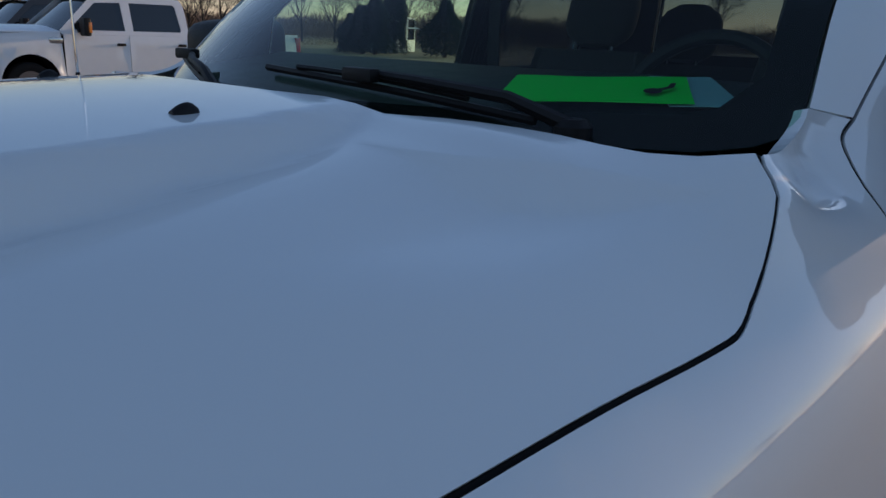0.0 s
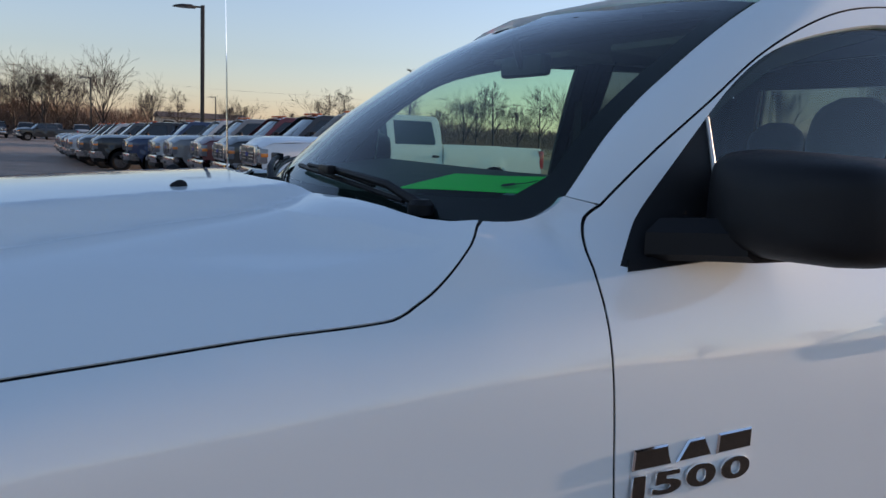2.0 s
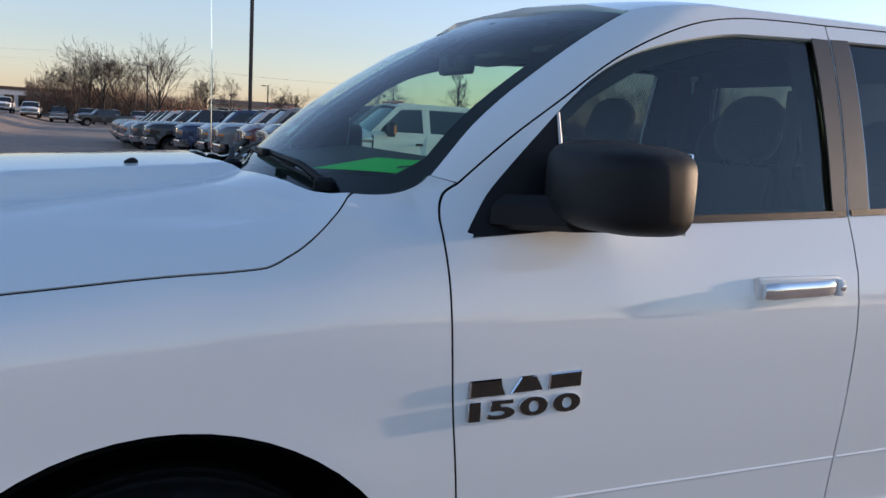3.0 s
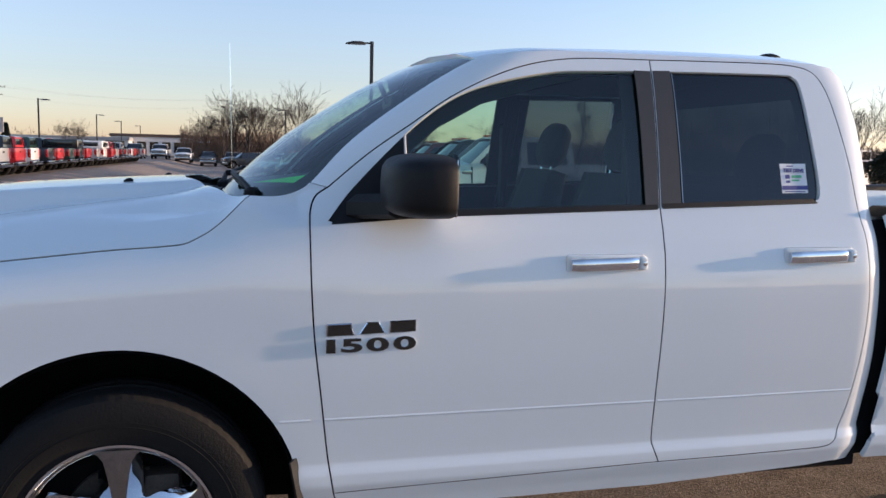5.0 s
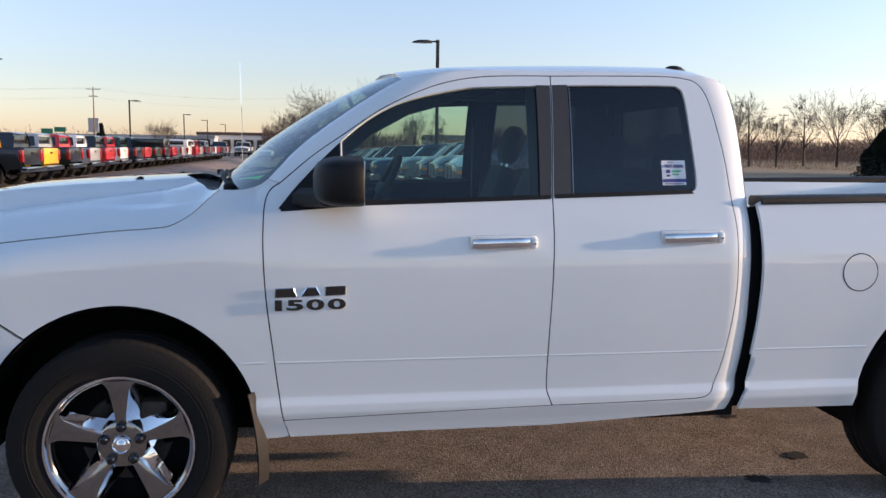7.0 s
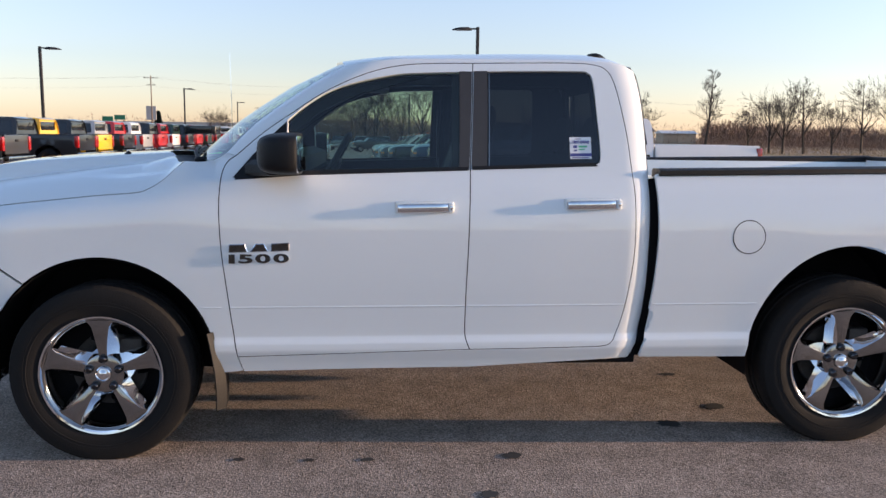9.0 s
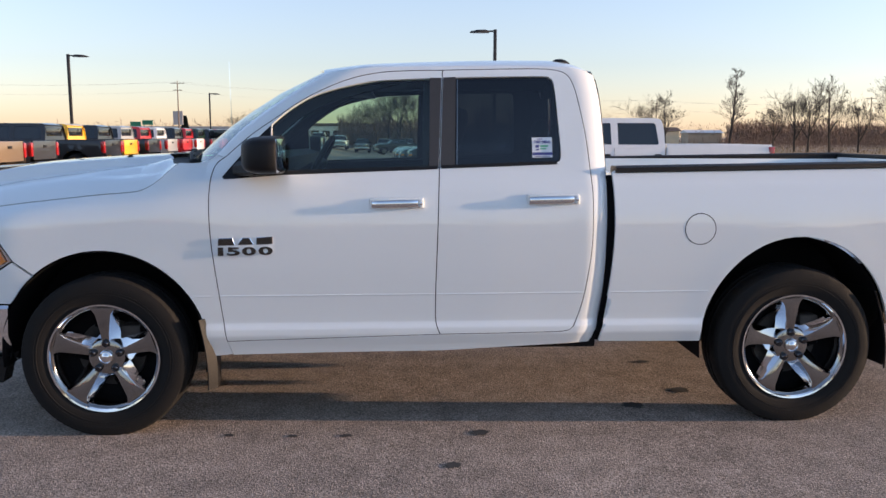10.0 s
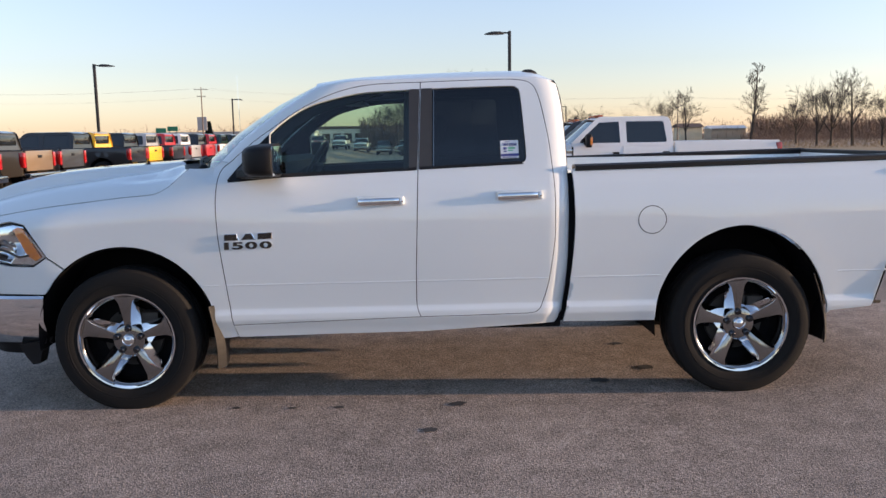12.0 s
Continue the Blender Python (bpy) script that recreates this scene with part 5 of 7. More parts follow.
part("wheel_hub", boxed(-0.05, 0.05, -0.15, 0.15, -0.03, 0.02, bevel=0.02, m=sw), M_INTERIOR, wheel_s)
part("steering_column", tubed([(0.82, -0.38, 1.20), (1.02, -0.38, 1.315)], 0.045, 10), M_INTERIOR, wheel_s)


def seat(y0, y1, x, zb, zt, heads):
    """A cloth seat: cushion, leaning back with bolsters, headrests on posts."""
    w = y1 - y0
    c = part("seat_cushion", boxed(x - 0.28, x + 0.22, y0, y1, zb - 0.22, zb, bevel=0.06, seg=4), M_SEAT, truck, "dark grey cloth seat")
    m = Matrix.Translation((x + 0.20, 0, zb - 0.06)) @ Matrix.Rotation(radians(16), 4, "Y")
    bm = bmesh.new()
    rows = []
    for k in range(11):
        t = k / 10
        z = t * (zt - zb + 0.06)
        sh = 1.0 - 0.16 * ease(0.55, 1.0, t)
        th = 0.075 - 0.025 * t
        row = []
        for j in range(24):
            a = 2 * math.pi * j / 24
            ca, sa = math.cos(a), math.sin(a)
            row.append(bm.verts.new(m @ Vector((th * math.copysign(abs(ca) ** 0.6, ca) - 0.02 * (abs(sa) > 0.8) * (ca < 0), (y0 + y1) / 2 + sh * w / 2 * math.copysign(abs(sa) ** 0.45, sa), z))))
        rows.append(row)
    for q, r in zip(rows, rows[1:]):
        for j in range(24):
            bm.faces.new((q[j], q[(j + 1) % 24], r[(j + 1) % 24], r[j]))
    bm.faces.new(rows[0])
    bm.faces.new(rows[-1])
    bmesh.ops.recalc_face_normals(bm, faces=bm.faces[:])
    part("seat_back", bm, M_SEAT, c)
    for yh in heads:
        h = zt - zb + 0.06
        bm = bmesh.new()
        rows = []
        for k in range(9):
            t = -1 + 2 * k / 8
            s = (1 - abs(t) ** 3.2) ** 0.38 if abs(t) < 1 else 0.35
            s = max(s, 0.5)
            rows.append([bm.verts.new(m @ Vector((0.055 * s * math.cos(a), yh + 0.130 * s * math.copysign(abs(math.sin(a)) ** 0.6, math.sin(a)), h + 0.13 + 0.105 * t))) for a in (2 * math.pi * j / 20 for j in range(20))])
        for q, r in zip(rows, rows[1:]):
            for j in range(20):
                bm.faces.new((q[j], q[(j + 1) % 20], r[(j + 1) % 20], r[j]))
        bm.faces.new(rows[0])
        bm.faces.new(rows[-1])
        bmesh.ops.recalc_face_normals(bm, faces=bm.faces[:])
        hr = part("headrest", bm, M_SEAT, c)
        for dy in (-0.06, 0.06):
            part("headrest_post", tubed([m @ Vector((0, yh + dy, h - 0.03)), m @ Vector((0, yh + dy, h + 0.04))], 0.007, 8), M_CHROME, c)


seat(-0.64, -0.14, 1.42, 0.92, 1.45, (-0.39,))
seat(0.14, 0.64, 1.42, 0.92, 1.45, (0.39,))
seat(-0.66, 0.66, 2.04, 0.95, 1.40, (-0.40, 0.40))
part("centre_console", boxed(1.0, 1.75, -0.12, 0.12, 0.70, 0.98, bevel=0.03), M_INTERIOR, truck)
part("cab_floor", boxed(0.55, 2.5, -0.80, 0.80, 0.60, 0.66), M_INTERIOR, truck)
part("firewall", boxed(0.50, 0.56, -0.80, 0.80, 0.60, 1.31), M_INTERIOR, truck)
rv = boxed(0.925, 0.960, -0.120, 0.105, 1.672, 1.732, bevel=0.016, seg=3)
mirror_in = part("rear_view_mirror", rv, M_BLACKPL, truck, "black inside rear-view mirror")
part("mirror_stalk", tubed([(0.93, -0.01, 1.70), (0.905, -0.01, 1.76), (0.895, -0.01, 1.785)], 0.012, 8), M_BLACKPL, mirror_in)
for sg in (-1, 1):
    part("sun_visor", boxed(1.10, 1.27, min(sg * 0.10, sg * 0.56), max(sg * 0.10, sg * 0.56), 1.795, 1.815, bevel=0.008, m=Matrix.Rotation(radians(2), 4, "Y")), M_HEADLINER, truck, "grey folded sun visor")
    part("grab_handle", tubed([Vector((ws_x(ws_edge(z), z) + dx, sg * (ws_edge(z) - dy), z)) for z, dx, dy in ((1.475, 0.045, 0.03), (1.50, 0.055, 0.075), (1.60, 0.055, 0.085), (1.665, 0.055, 0.075), (1.69, 0.045, 0.03))], 0.014, 8), M_INTERIOR, truck)
    part("seat_belt", boxed(1.655, 1.663, min(sg * 0.69, sg * 0.74), max(sg * 0.69, sg * 0.74), 0.95, 1.66), M_INTERIOR, truck)

# papers lying on the dashboard under the glass
def paper_sheet(name, label, mat, corner, along, across, wave):
    bm = bmesh.new()
    rows = []
    for k in range(13):
        t = k / 12
        row = []
        for j in range(7):
            u = j / 6
            p = Vector(corner) + Vector(along) * t + Vector(across) * u
            row.append(bm.verts.new(p + Vector((0, 0, wave * (math.sin(4 * t + 2 * u) + 0.5 * math.sin(9 * t * u + 1))))))
        rows.append(row)
    low = [[bm.verts.new(v.co - Vector((0, 0, 0.0012))) for v in row] for row in rows]
    for g in (rows, low):
        for q, r in zip(g, g[1:]):
            for j in range(6):
                bm.faces.new((q[j], q[j + 1], r[j + 1], r[j]))
    rim = lambda g: [r[0] for r in g] + g[-1][1:] + [r[-1] for r in g[::-1]][1:] + g[0][::-1][1:-1]
    a, b = rim(rows), rim(low)
    for k in range(len(a)):
        bm.faces.new((a[k], a[(k + 1) % len(a)], b[(k + 1) % len(b)], b[k]))
    bmesh.ops.recalc_face_normals(bm, faces=bm.faces[:])
    return tagged(part(name, bm, mat), label, "paper")


green_sheet = paper_sheet("paper_sheet", "bright green paper sheet lying on the dashboard", M_GREEN, (0.390, -0.400, 1.384), (0.16, -0.23, 0.010), (0.21, 0.13, 0.026), 0.0012)
paper_sheet("paper_sheet", "pale blue paper sheet lying on the dashboard", M_BLUEPAPER, (0.535, -0.600, 1.388), (0.05, -0.09, 0.004), (0.24, 0.18, 0.027), 0.0006)

mark = bmesh.new()
corner, along, across = Vector((0.390, -0.400, 1.3885)), Vector((0.16, -0.23, 0.010)), Vector((0.21, 0.13, 0.026))
for loop in ([(0.80 + 0.05 * math.cos(a), 0.30 + 0.10 * math.sin(a)) for a in (2 * math.pi * k / 12 for k in range(12))], [(0.84, 0.30), (0.91, 0.42), (0.93, 0.60), (0.90, 0.60), (0.88, 0.46), (0.82, 0.38)]):
    mark.faces.new([mark.verts.new(corner + along * t + across * u) for t, u in loop])
part("paper_mark", mark, M_GAP, green_sheet, "dark hook-shaped pen mark", smooth=False)

# ---- ground: one asphalt sheet to the horizon, dry grass beyond the lot ----
def asphalt_material():
    m = bpy.data.materials.new("asphalt")
    m.use_nodes = True
    nt = m.node_tree
    N, L = nt.nodes, nt.links
    b = N["Principled BSDF"]
    tc = N.new("ShaderNodeTexCoord")

    def noise_tex(scale, detail=4.0):
        n = N.new("ShaderNodeTexNoise")
        n.inputs["Scale"].default_value, n.inputs["Detail"].default_value = scale, detail
        L.new(tc.outputs["Object"], n.inputs["Vector"])
        return n.outputs["Fac"]

    def ramp(fac, a, ca, bb, cb):
        r = N.new("ShaderNodeValToRGB")
        r.color_ramp.elements[0].position, r.color_ramp.elements[0].color = a, (*ca, 1)
        r.color_ramp.elements[1].position, r.color_ramp.elements[1].color = bb, (*cb, 1)
        L.new(fac, r.inputs["Fac"])
        return r.outputs["Color"]

    def mult(a, c):
        x = N.new("ShaderNodeMix")
        x.data_type, x.blend_type = "RGBA", "MULTIPLY"
        x.inputs["Factor"].default_value = 1.0
        L.new(a, x.inputs["A"])
        L.new(c, x.inputs["B"])
        return x.outputs["Result"]

    vor = N.new("ShaderNodeTexVoronoi")
    vor.inputs["Scale"].default_value = 125.0
    L.new(tc.outputs["Object"], vor.inputs["Vector"])
    stone = ramp(vor.outputs["Color"], 0.0, (0.165, 0.136, 0.113), 1.0, (0.450, 0.372, 0.312))
    broad = ramp(noise_tex(0.55, 5.0), 0.35, (0.82, 0.82, 0.83), 0.68, (1.10, 1.09, 1.08))
    mid = ramp(noise_tex(6.0, 6.0), 0.32, (0.80, 0.80, 0.80), 0.66, (1.12, 1.12, 1.12))
    speck = ramp(noise_tex(95.0, 3.0), 0.34, (0.52, 0.51, 0.50), 0.62, (1.25, 1.25, 1.25))
    L.new(mult(mult(mult(stone, broad), mid), speck), b.inputs["Base Color"])
    b.inputs["Roughness"].default_value = 0.88
    b.inputs["Specular IOR Level"].default_value = 0.35
    bump = N.new("ShaderNodeBump")
    bump.inputs["Strength"].default_value, bump.inputs["Distance"].default_value = 0.6, 0.005
    L.new(vor.outputs["Distance"], bump.inputs["Height"])
    L.new(bump.outputs["Normal"], b.inputs["Normal"])
    return m


M_ASPHALT = asphalt_material()


LOT_FALL = [(8.0, 0.0), (15.0, -0.05), (24.0, -0.20), (42.0, -0.55), (70.0, -0.72), (108.0, -0.80), (120.0, -0.75), (131.0, 0.0)]


def lot_z(x, y):
    """The aisle and the row beside it lie in a shallow dip."""
    return lerp_table(LOT_FALL, y) * ease(-9.5, -4.5, x) * ease(18.5, 12.5, x)


def ground_z(x, y):
    """The lot falls a little towards the truck's nose, and away beyond it along the aisle."""
    near = ease(11.0, 5.0, math.hypot(x - 1.8, (y + 1.0) * 0.9))
    return max(-0.035, min(0.008, -0.0076 * (3.57 - x))) * near + lot_z(x, y)


gb = bmesh.new()
lines = sorted([s * d for d in (1400, 700, 350, 170, 85, 45, 28, 20) for s in (-1, 1)] + [-14 + 0.7 * k for k in range(43)])
far_lines = sorted(set(lines) | {18.0 + 3.0 * k for k in range(40)})
grid = [[gb.verts.new((x, y, ground_z(x, y))) for y in far_lines] for x in lines]
for q, r in zip(grid, grid[1:]):
    for k in range(len(far_lines) - 1):
        gb.faces.new((q[k], r[k], r[k + 1], q[k + 1]))
ground = part("ground", gb, M_ASPHALT)
tagged(ground, "wide weathered grey asphalt car lot", "ground", kind="structure")

M_STAIN = material("oil_stain", (0.045, 0.042, 0.040), 0.7, var=0.35, scale=20)
rng = random.Random(5)
for x, y, r in ((1.906, -1.06, 0.055), (1.74, -1.463, 0.05), (3.158, -0.434, 0.07), (2.806, -0.684, 0.075), (3.117, 0.187, 0.05), (0.95, -1.05, 0.03), (0.62, -1.02, 0.03), (1.22, -1.06, 0.035), (4.3, -1.55, 0.03)):
    bm = bmesh.new()
    ringv = []
    for k in range(18):
        a = 2 * math.pi * k / 18
        rr = 0.85 * r * (0.75 + 0.4 * rng.random())
        ringv.append(bm.verts.new((x + rr * math.cos(a), y + rr * 0.85 * math.sin(a), ground_z(x + rr * math.cos(a), y + rr * 0.85 * math.sin(a)) + 0.004)))
    bm.faces.new(ringv)
    tagged(part("oil_stain", bm, M_STAIN, smooth=False), "small dark oil stain soaked into the asphalt", "stain", group="oil stains")


# ---- parked pickups ----
M_DARKGLASS = material("dark_car_glass", (0.012, 0.015, 0.018), 0.04, coat=0.5, spec=0.6, var=0.1, scale=4)
M_GRILLE = material("grille_black", (0.02, 0.02, 0.022), 0.4, var=0.2, scale=30)
# lens darker than the lamps are: the noses' shade is put into its colour
M_LAMPSHADED = material("shaded_lamp_lens", (0.22, 0.22, 0.23), 0.1, 0.3, coat=0.8, var=0.1, scale=12)
M_CHROME2 = material("bumper_chrome", (0.52, 0.52, 0.53), 0.10, 1.0, var=0.08, scale=5)
M_CLEARANCE = material("orange_marker_lens", (0.45, 0.10, 0.03), 0.2, coat=0.6, var=0.1, scale=30)
PAINTS = {
    "white": (0.74, 0.74, 0.74), "black": (0.012, 0.012, 0.014), "charcoal": (0.05, 0.052, 0.055), "silver": (0.42, 0.43, 0.44), "red": (0.42, 0.012, 0.014), "maroon": (0.10, 0.012, 0.014),
    "yellow": (0.75, 0.44, 0.01), "bronze": (0.24, 0.17, 0.10), "blue": (0.015, 0.03, 0.085), "green": (0.02, 0.05, 0.035), "grey": (0.17, 0.175, 0.18)}
PAINT = {k: material(k + "_car_paint", v, 0.40, 0.0 if k in ("white", "yellow", "red") else 0.25, 0.9, var=0.02, scale=0.8) for k, v in PAINTS.items()}


def mirrored(name, outline, half, step, mat, parent, label="", holes=(), depth=0.012, push=0.0):
    made = []
    for sg in (-1, 1):
        f = lambda x, z, s=sg: (x, s * (half(x, z) - push), z)
        made.append(skin_part(name, outline, f, step, mat, parent, label, holes, depth))
    return made


WHEEL_MESH = {}


def plain_wheel(parent, x, sg, w, r, fancy):
    """A tyre and a bright wheel with openings, shared by all the parked trucks."""
    key = (r, fancy)
    if key not in WHEEL_MESH:
        bm = bmesh.new()
        lathe(bm, [(r * 0.62, -0.015), (r * 0.70, 0.0), (r * 0.90, -0.002), (r * 0.985, -0.025), (r, -0.06), (r, -0.20), (r * 0.98, -0.235), (r * 0.62, -0.25)], n=32, closed=True)
        tyre = mesh_from("tyre", bm, M_RUBBER)
        bm = bmesh.new()
        lathe(bm, [(r * 0.62, -0.012), (r * 0.60, -0.02), (r * 0.56, -0.06), (r * 0.52, -0.10), (r * 0.18, -0.10), (r * 0.16, -0.03), (r * 0.05, -0.025)], n=32)
        for k in range(6):
            a = 2 * math.pi * k / 6
            box(bm, r * 0.12, r * 0.60, -0.07, -0.022, -0.035, 0.035, bevel=0.008, seg=1, m=Matrix.Rotation(a, 4, "Y"))
        rim = mesh_from("rim", bm, M_RIM)
        rim.set_sharp_from_angle(angle=radians(30))
        WHEEL_MESH[key] = (tyre, rim)
    hub = new("wheel")
    hub.parent = parent
    hub.matrix_local = Matrix.Translation((x, sg * w, r)) @ Matrix.Rotation(0 if sg > 0 else math.pi, 4, "Z")
    for nm, me in zip(("tyre", "rim"), WHEEL_MESH[key]):
        ob = new(nm, me)
        ob.parent = hub
    return hub


def pickup(paint, label, style="wide", cab="crew", bed=2.05, cap=False, group="", marker=True):
    """A full-size pickup seen from the road: nose at x = 0, tail along +x, standing on z = 0."""
    P = PAINT[paint]
    ob = thing("parked_pickup", label, "pickup truck", group)
    hd = 1.36 if style == "wide" else 1.28
    ws0 = 1.45
    cab_end = {"crew": 4.02, "extended": 3.75, "regular": 3.05}[cab]
    tail = cab_end + 0.05 + bed
    rail_z = 1.36 if style == "wide" else 1.30
    roof_z = 2.00 if style == "wide" else 1.92
    belt = 1.30
    fx, rx, wr, W = 0.98, cab_end + 0.05 + bed * 0.50, 0.40, 1.0

    def half(x, z):
        y = W - 0.012 * ((z - 0.9) / 0.4) ** 2 - 0.05 * ease(1.15, 1.38, z)
        y -= 0.16 * ease(0.45, 0.0, x) ** 2
        for cx in (fx, rx):
            r = math.hypot(x - cx, z - 0.44)
            y += (0.045 if style == "wide" else 0.02) * math.exp(-((max(r, 0.50) - 0.50) / 0.07) ** 2)
        return y

    def cab_half(x, z):
        return 0.955 - (z - belt) * 0.30

    def arch(cx):
        return [(cx + 0.50 * math.cos(t), 0.44 + 0.50 * math.sin(t)) for t in (radians(a) for a in range(0, 181, 15))]

    # front clip, doors and bed sides
    front = chain([(0.06, 0.78), (0.03, 1.00), (0.05, hd - 0.18), (0.25, hd - 0.10), (ws0 + 0.1, hd - 0.03), (ws0 + 0.14, 0.50)], [(ws0 + 0.05, 0.46), (1.48, 0.44)], arch(fx), [(0.40, 0.60)])
    mirrored("fender", front, half, 0.14, P, ob)
    split = ws0 + 0.15 + (cab_end - ws0) * (0.47 if cab != "regular" else 0.9)
    for a, b in ((ws0 + 0.15, split - 0.008), (split, cab_end)):
        if b - a > 0.3:
            for d in mirrored("door", [(a, 0.46), (a, belt), (b, belt), (b, 0.46)], half, 0.25, P, ob):
                y = half(b - 0.2, 1.12)
                sg = -1 if d.data.vertices[0].co.y < 0 else 1
                part("door_handle", boxed(b - 0.26, b - 0.10, min(sg * y, sg * (y + 0.035)), max(sg * y, sg * (y + 0.035)), 1.09, 1.14, bevel=0.01), M_BLACKPL, d)
    bedo = chain([(cab_end + 0.04, 0.50), (cab_end + 0.04, rail_z), (tail, rail_z), (tail, 0.62), (rx + 0.62, 0.58)], arch(rx), [(rx - 0.55, 0.50)])
    mirrored("bed_side", bedo, half, 0.16, P, ob)
    # hood
    rim = [(0.06, -0.80), (0.25, -0.90), (0.6, -0.935), (ws0 + 0.12, -0.945)]
    hood_out = chain(rim, [(ws0 + 0.02, -0.5), (ws0 - 0.04, 0.0), (ws0 + 0.02, 0.5)], [(a, -b) for a, b in rim[::-1]], [(0.02, 0.4), (0.0, 0.0), (0.02, -0.4)])
    skin_part("hood", hood_out, lambda x, y: (x, y, hd - 0.02 + 0.05 * ease(0.05, 0.6, x) - 0.13 * ease(0.25, 0.0, x) - 0.10 * (abs(y) / 0.95) ** 3 + 0.02 * ease(0.55, 0.45, abs(y)) + 0.02 * x), 0.14, P, ob)
    # cab shell: sides with window openings, roof, glass
    rf0, rf1 = ws0 + 0.78, cab_end - 0.10
    cabo = [(ws0 + 0.12, belt - 0.02), (ws0 + 0.10, hd), (rf0 - 0.05, roof_z - 0.06), (rf0 + 0.12, roof_z - 0.015), (rf1 - 0.12, roof_z - 0.015), (rf1, roof_z - 0.035), (cab_end - 0.055, roof_z - 0.085), (cab_end - 0.025, roof_z - 0.16), (cab_end - 0.005, roof_z - 0.35), (cab_end, belt - 0.02)]
    sp = split
    win = [[(ws0 + 0.30, belt + 0.06), (ws0 + 0.34, belt + 0.14), (rf0 + 0.02, roof_z - 0.15), (sp - 0.08, roof_z - 0.13), (sp - 0.07, belt + 0.06)]]
    if cab != "regular":
        win.append([(sp + 0.09, belt + 0.06), (sp + 0.09, roof_z - 0.13), (cab_end - 0.26, roof_z - 0.13), (cab_end - 0.22, roof_z - 0.145), (cab_end - 0.20, roof_z - 0.18), (cab_end - 0.15, belt + 0.12), (cab_end - 0.155, belt + 0.08), (cab_end - 0.18, belt + 0.06)])
    mirrored("cab_side", cabo, cab_half, 0.16, P, ob, holes=win)
    for wv in win:
        mirrored("side_window", inset(wv, 0.004), cab_half, 0.3, M_DARKGLASS, ob, push=0.012, depth=0.004)
    yr = cab_half(0, roof_z - 0.03) + 0.004
    skin_part("roof", [(rf0 - 0.08, -yr + 0.06), (rf0 + 0.10, -yr), (rf1, -yr), (cab_end - 0.03, -yr + 0.05), (cab_end - 0.03, yr - 0.05), (rf1, yr), (rf0 + 0.10, yr), (rf0 - 0.08, yr - 0.06), (rf0 - 0.12, 0.0)], lambda x, y: (x, y, roof_z - 0.045 * (abs(y) / yr) ** 4 - 0.05 * ease(rf0 + 0.15, rf0 - 0.12, x) - 0.05 * ease(cab_end - 0.12, cab_end, x)), 0.2, P, ob)
    bm = bmesh.new()
    rows = []
    for k in range(5):
        t = k / 4
        z = hd - 0.02 + (roof_z - 0.075 - hd + 0.02) * t
        hw = cab_half(0, z) - 0.03
        rows.append([bm.verts.new((ws0 + 0.06 + (rf0 - 0.06 - ws0 - 0.06) * t + 0.10 * (y / 0.9) ** 2, y * hw / 0.9, z)) for y in (-0.9, -0.6, -0.3, 0.0, 0.3, 0.6, 0.9)])
    for q, r in zip(rows, rows[1:]):
        for j in range(6):
            bm.faces.new((q[j], q[j + 1], r[j + 1], r[j]))
    part("windshield", bm, M_DARKGLASS, ob)
    back = skin_part("cab_back", [(-0.93, belt - 0.05), (-0.95, belt), (-0.76, roof_z - 0.09), (0.76, roof_z - 0.09), (0.95, belt), (0.93, belt - 0.05)], lambda y, z: (cab_end - 0.03 - 0.10 * (z - belt), y, z), 0.4, P, ob)
    part("back_window", boxed(cab_end - 0.085, cab_end - 0.045, -0.70, 0.70, belt + 0.08, roof_z - 0.15, bevel=0.012), M_DARKGLASS, back)
    part("under_tray", boxed(0.30, tail - 0.25, -0.62, 0.62, 0.42, 0.60), M_GAP, ob)
    part("cab_lower", boxed(ws0, cab_end - 0.02, -0.92, 0.92, 0.50, belt - 0.02), M_GAP, ob)
    part("engine_bay", boxed(0.20, ws0, -0.60, 0.60, 0.50, hd - 0.16), M_GAP, ob)
    # bed
    part("bed_floor", boxed(cab_end + 0.05, tail - 0.02, -0.66, 0.66, 0.80, 0.84), P, ob)
    for sg in (-1, 1):
        part("bed_rail", boxed(cab_end + 0.05, tail - 0.01, min(sg * 0.84, sg * (half(tail - 0.3, rail_z) - 0.004)), max(sg * 0.84, sg * (half(tail - 0.3, rail_z) - 0.004)), rail_z - 0.04, rail_z + 0.012, bevel=0.008), P if style == "wide" else M_BLACKPL, ob)
        part("bed_inner_side", boxed(cab_end + 0.05, tail - 0.02, min(sg * 0.82, sg * 0.85), max(sg * 0.82, sg * 0.85), 0.96, rail_z - 0.03), P, ob)
    gate = part("tailgate", boxed(tail - 0.02, tail + 0.035, -0.80, 0.80, 0.74, rail_z + 0.008, bevel=0.012), P, ob)
    part("gate_handle", boxed(tail + 0.03, tail + 0.05, -0.12, 0.12, rail_z - 0.20, rail_z - 0.12, bevel=0.008), M_BLACKPL, gate)
    for sg in (-1, 1):
        part("tail_lamp", boxed(tail - 0.09, tail + 0.055, min(sg * 0.825, sg * 0.988), max(sg * 0.825, sg * 0.988), rail_z - 0.46, rail_z - 0.04, bevel=0.025), M_RED, ob, "red tail lamp")
    part("rear_bumper", boxed(tail - 0.05, tail + 0.20, -0.95, 0.95, 0.50, 0.68, bevel=0.03), M_CHROME2, ob, "chrome rear bumper")
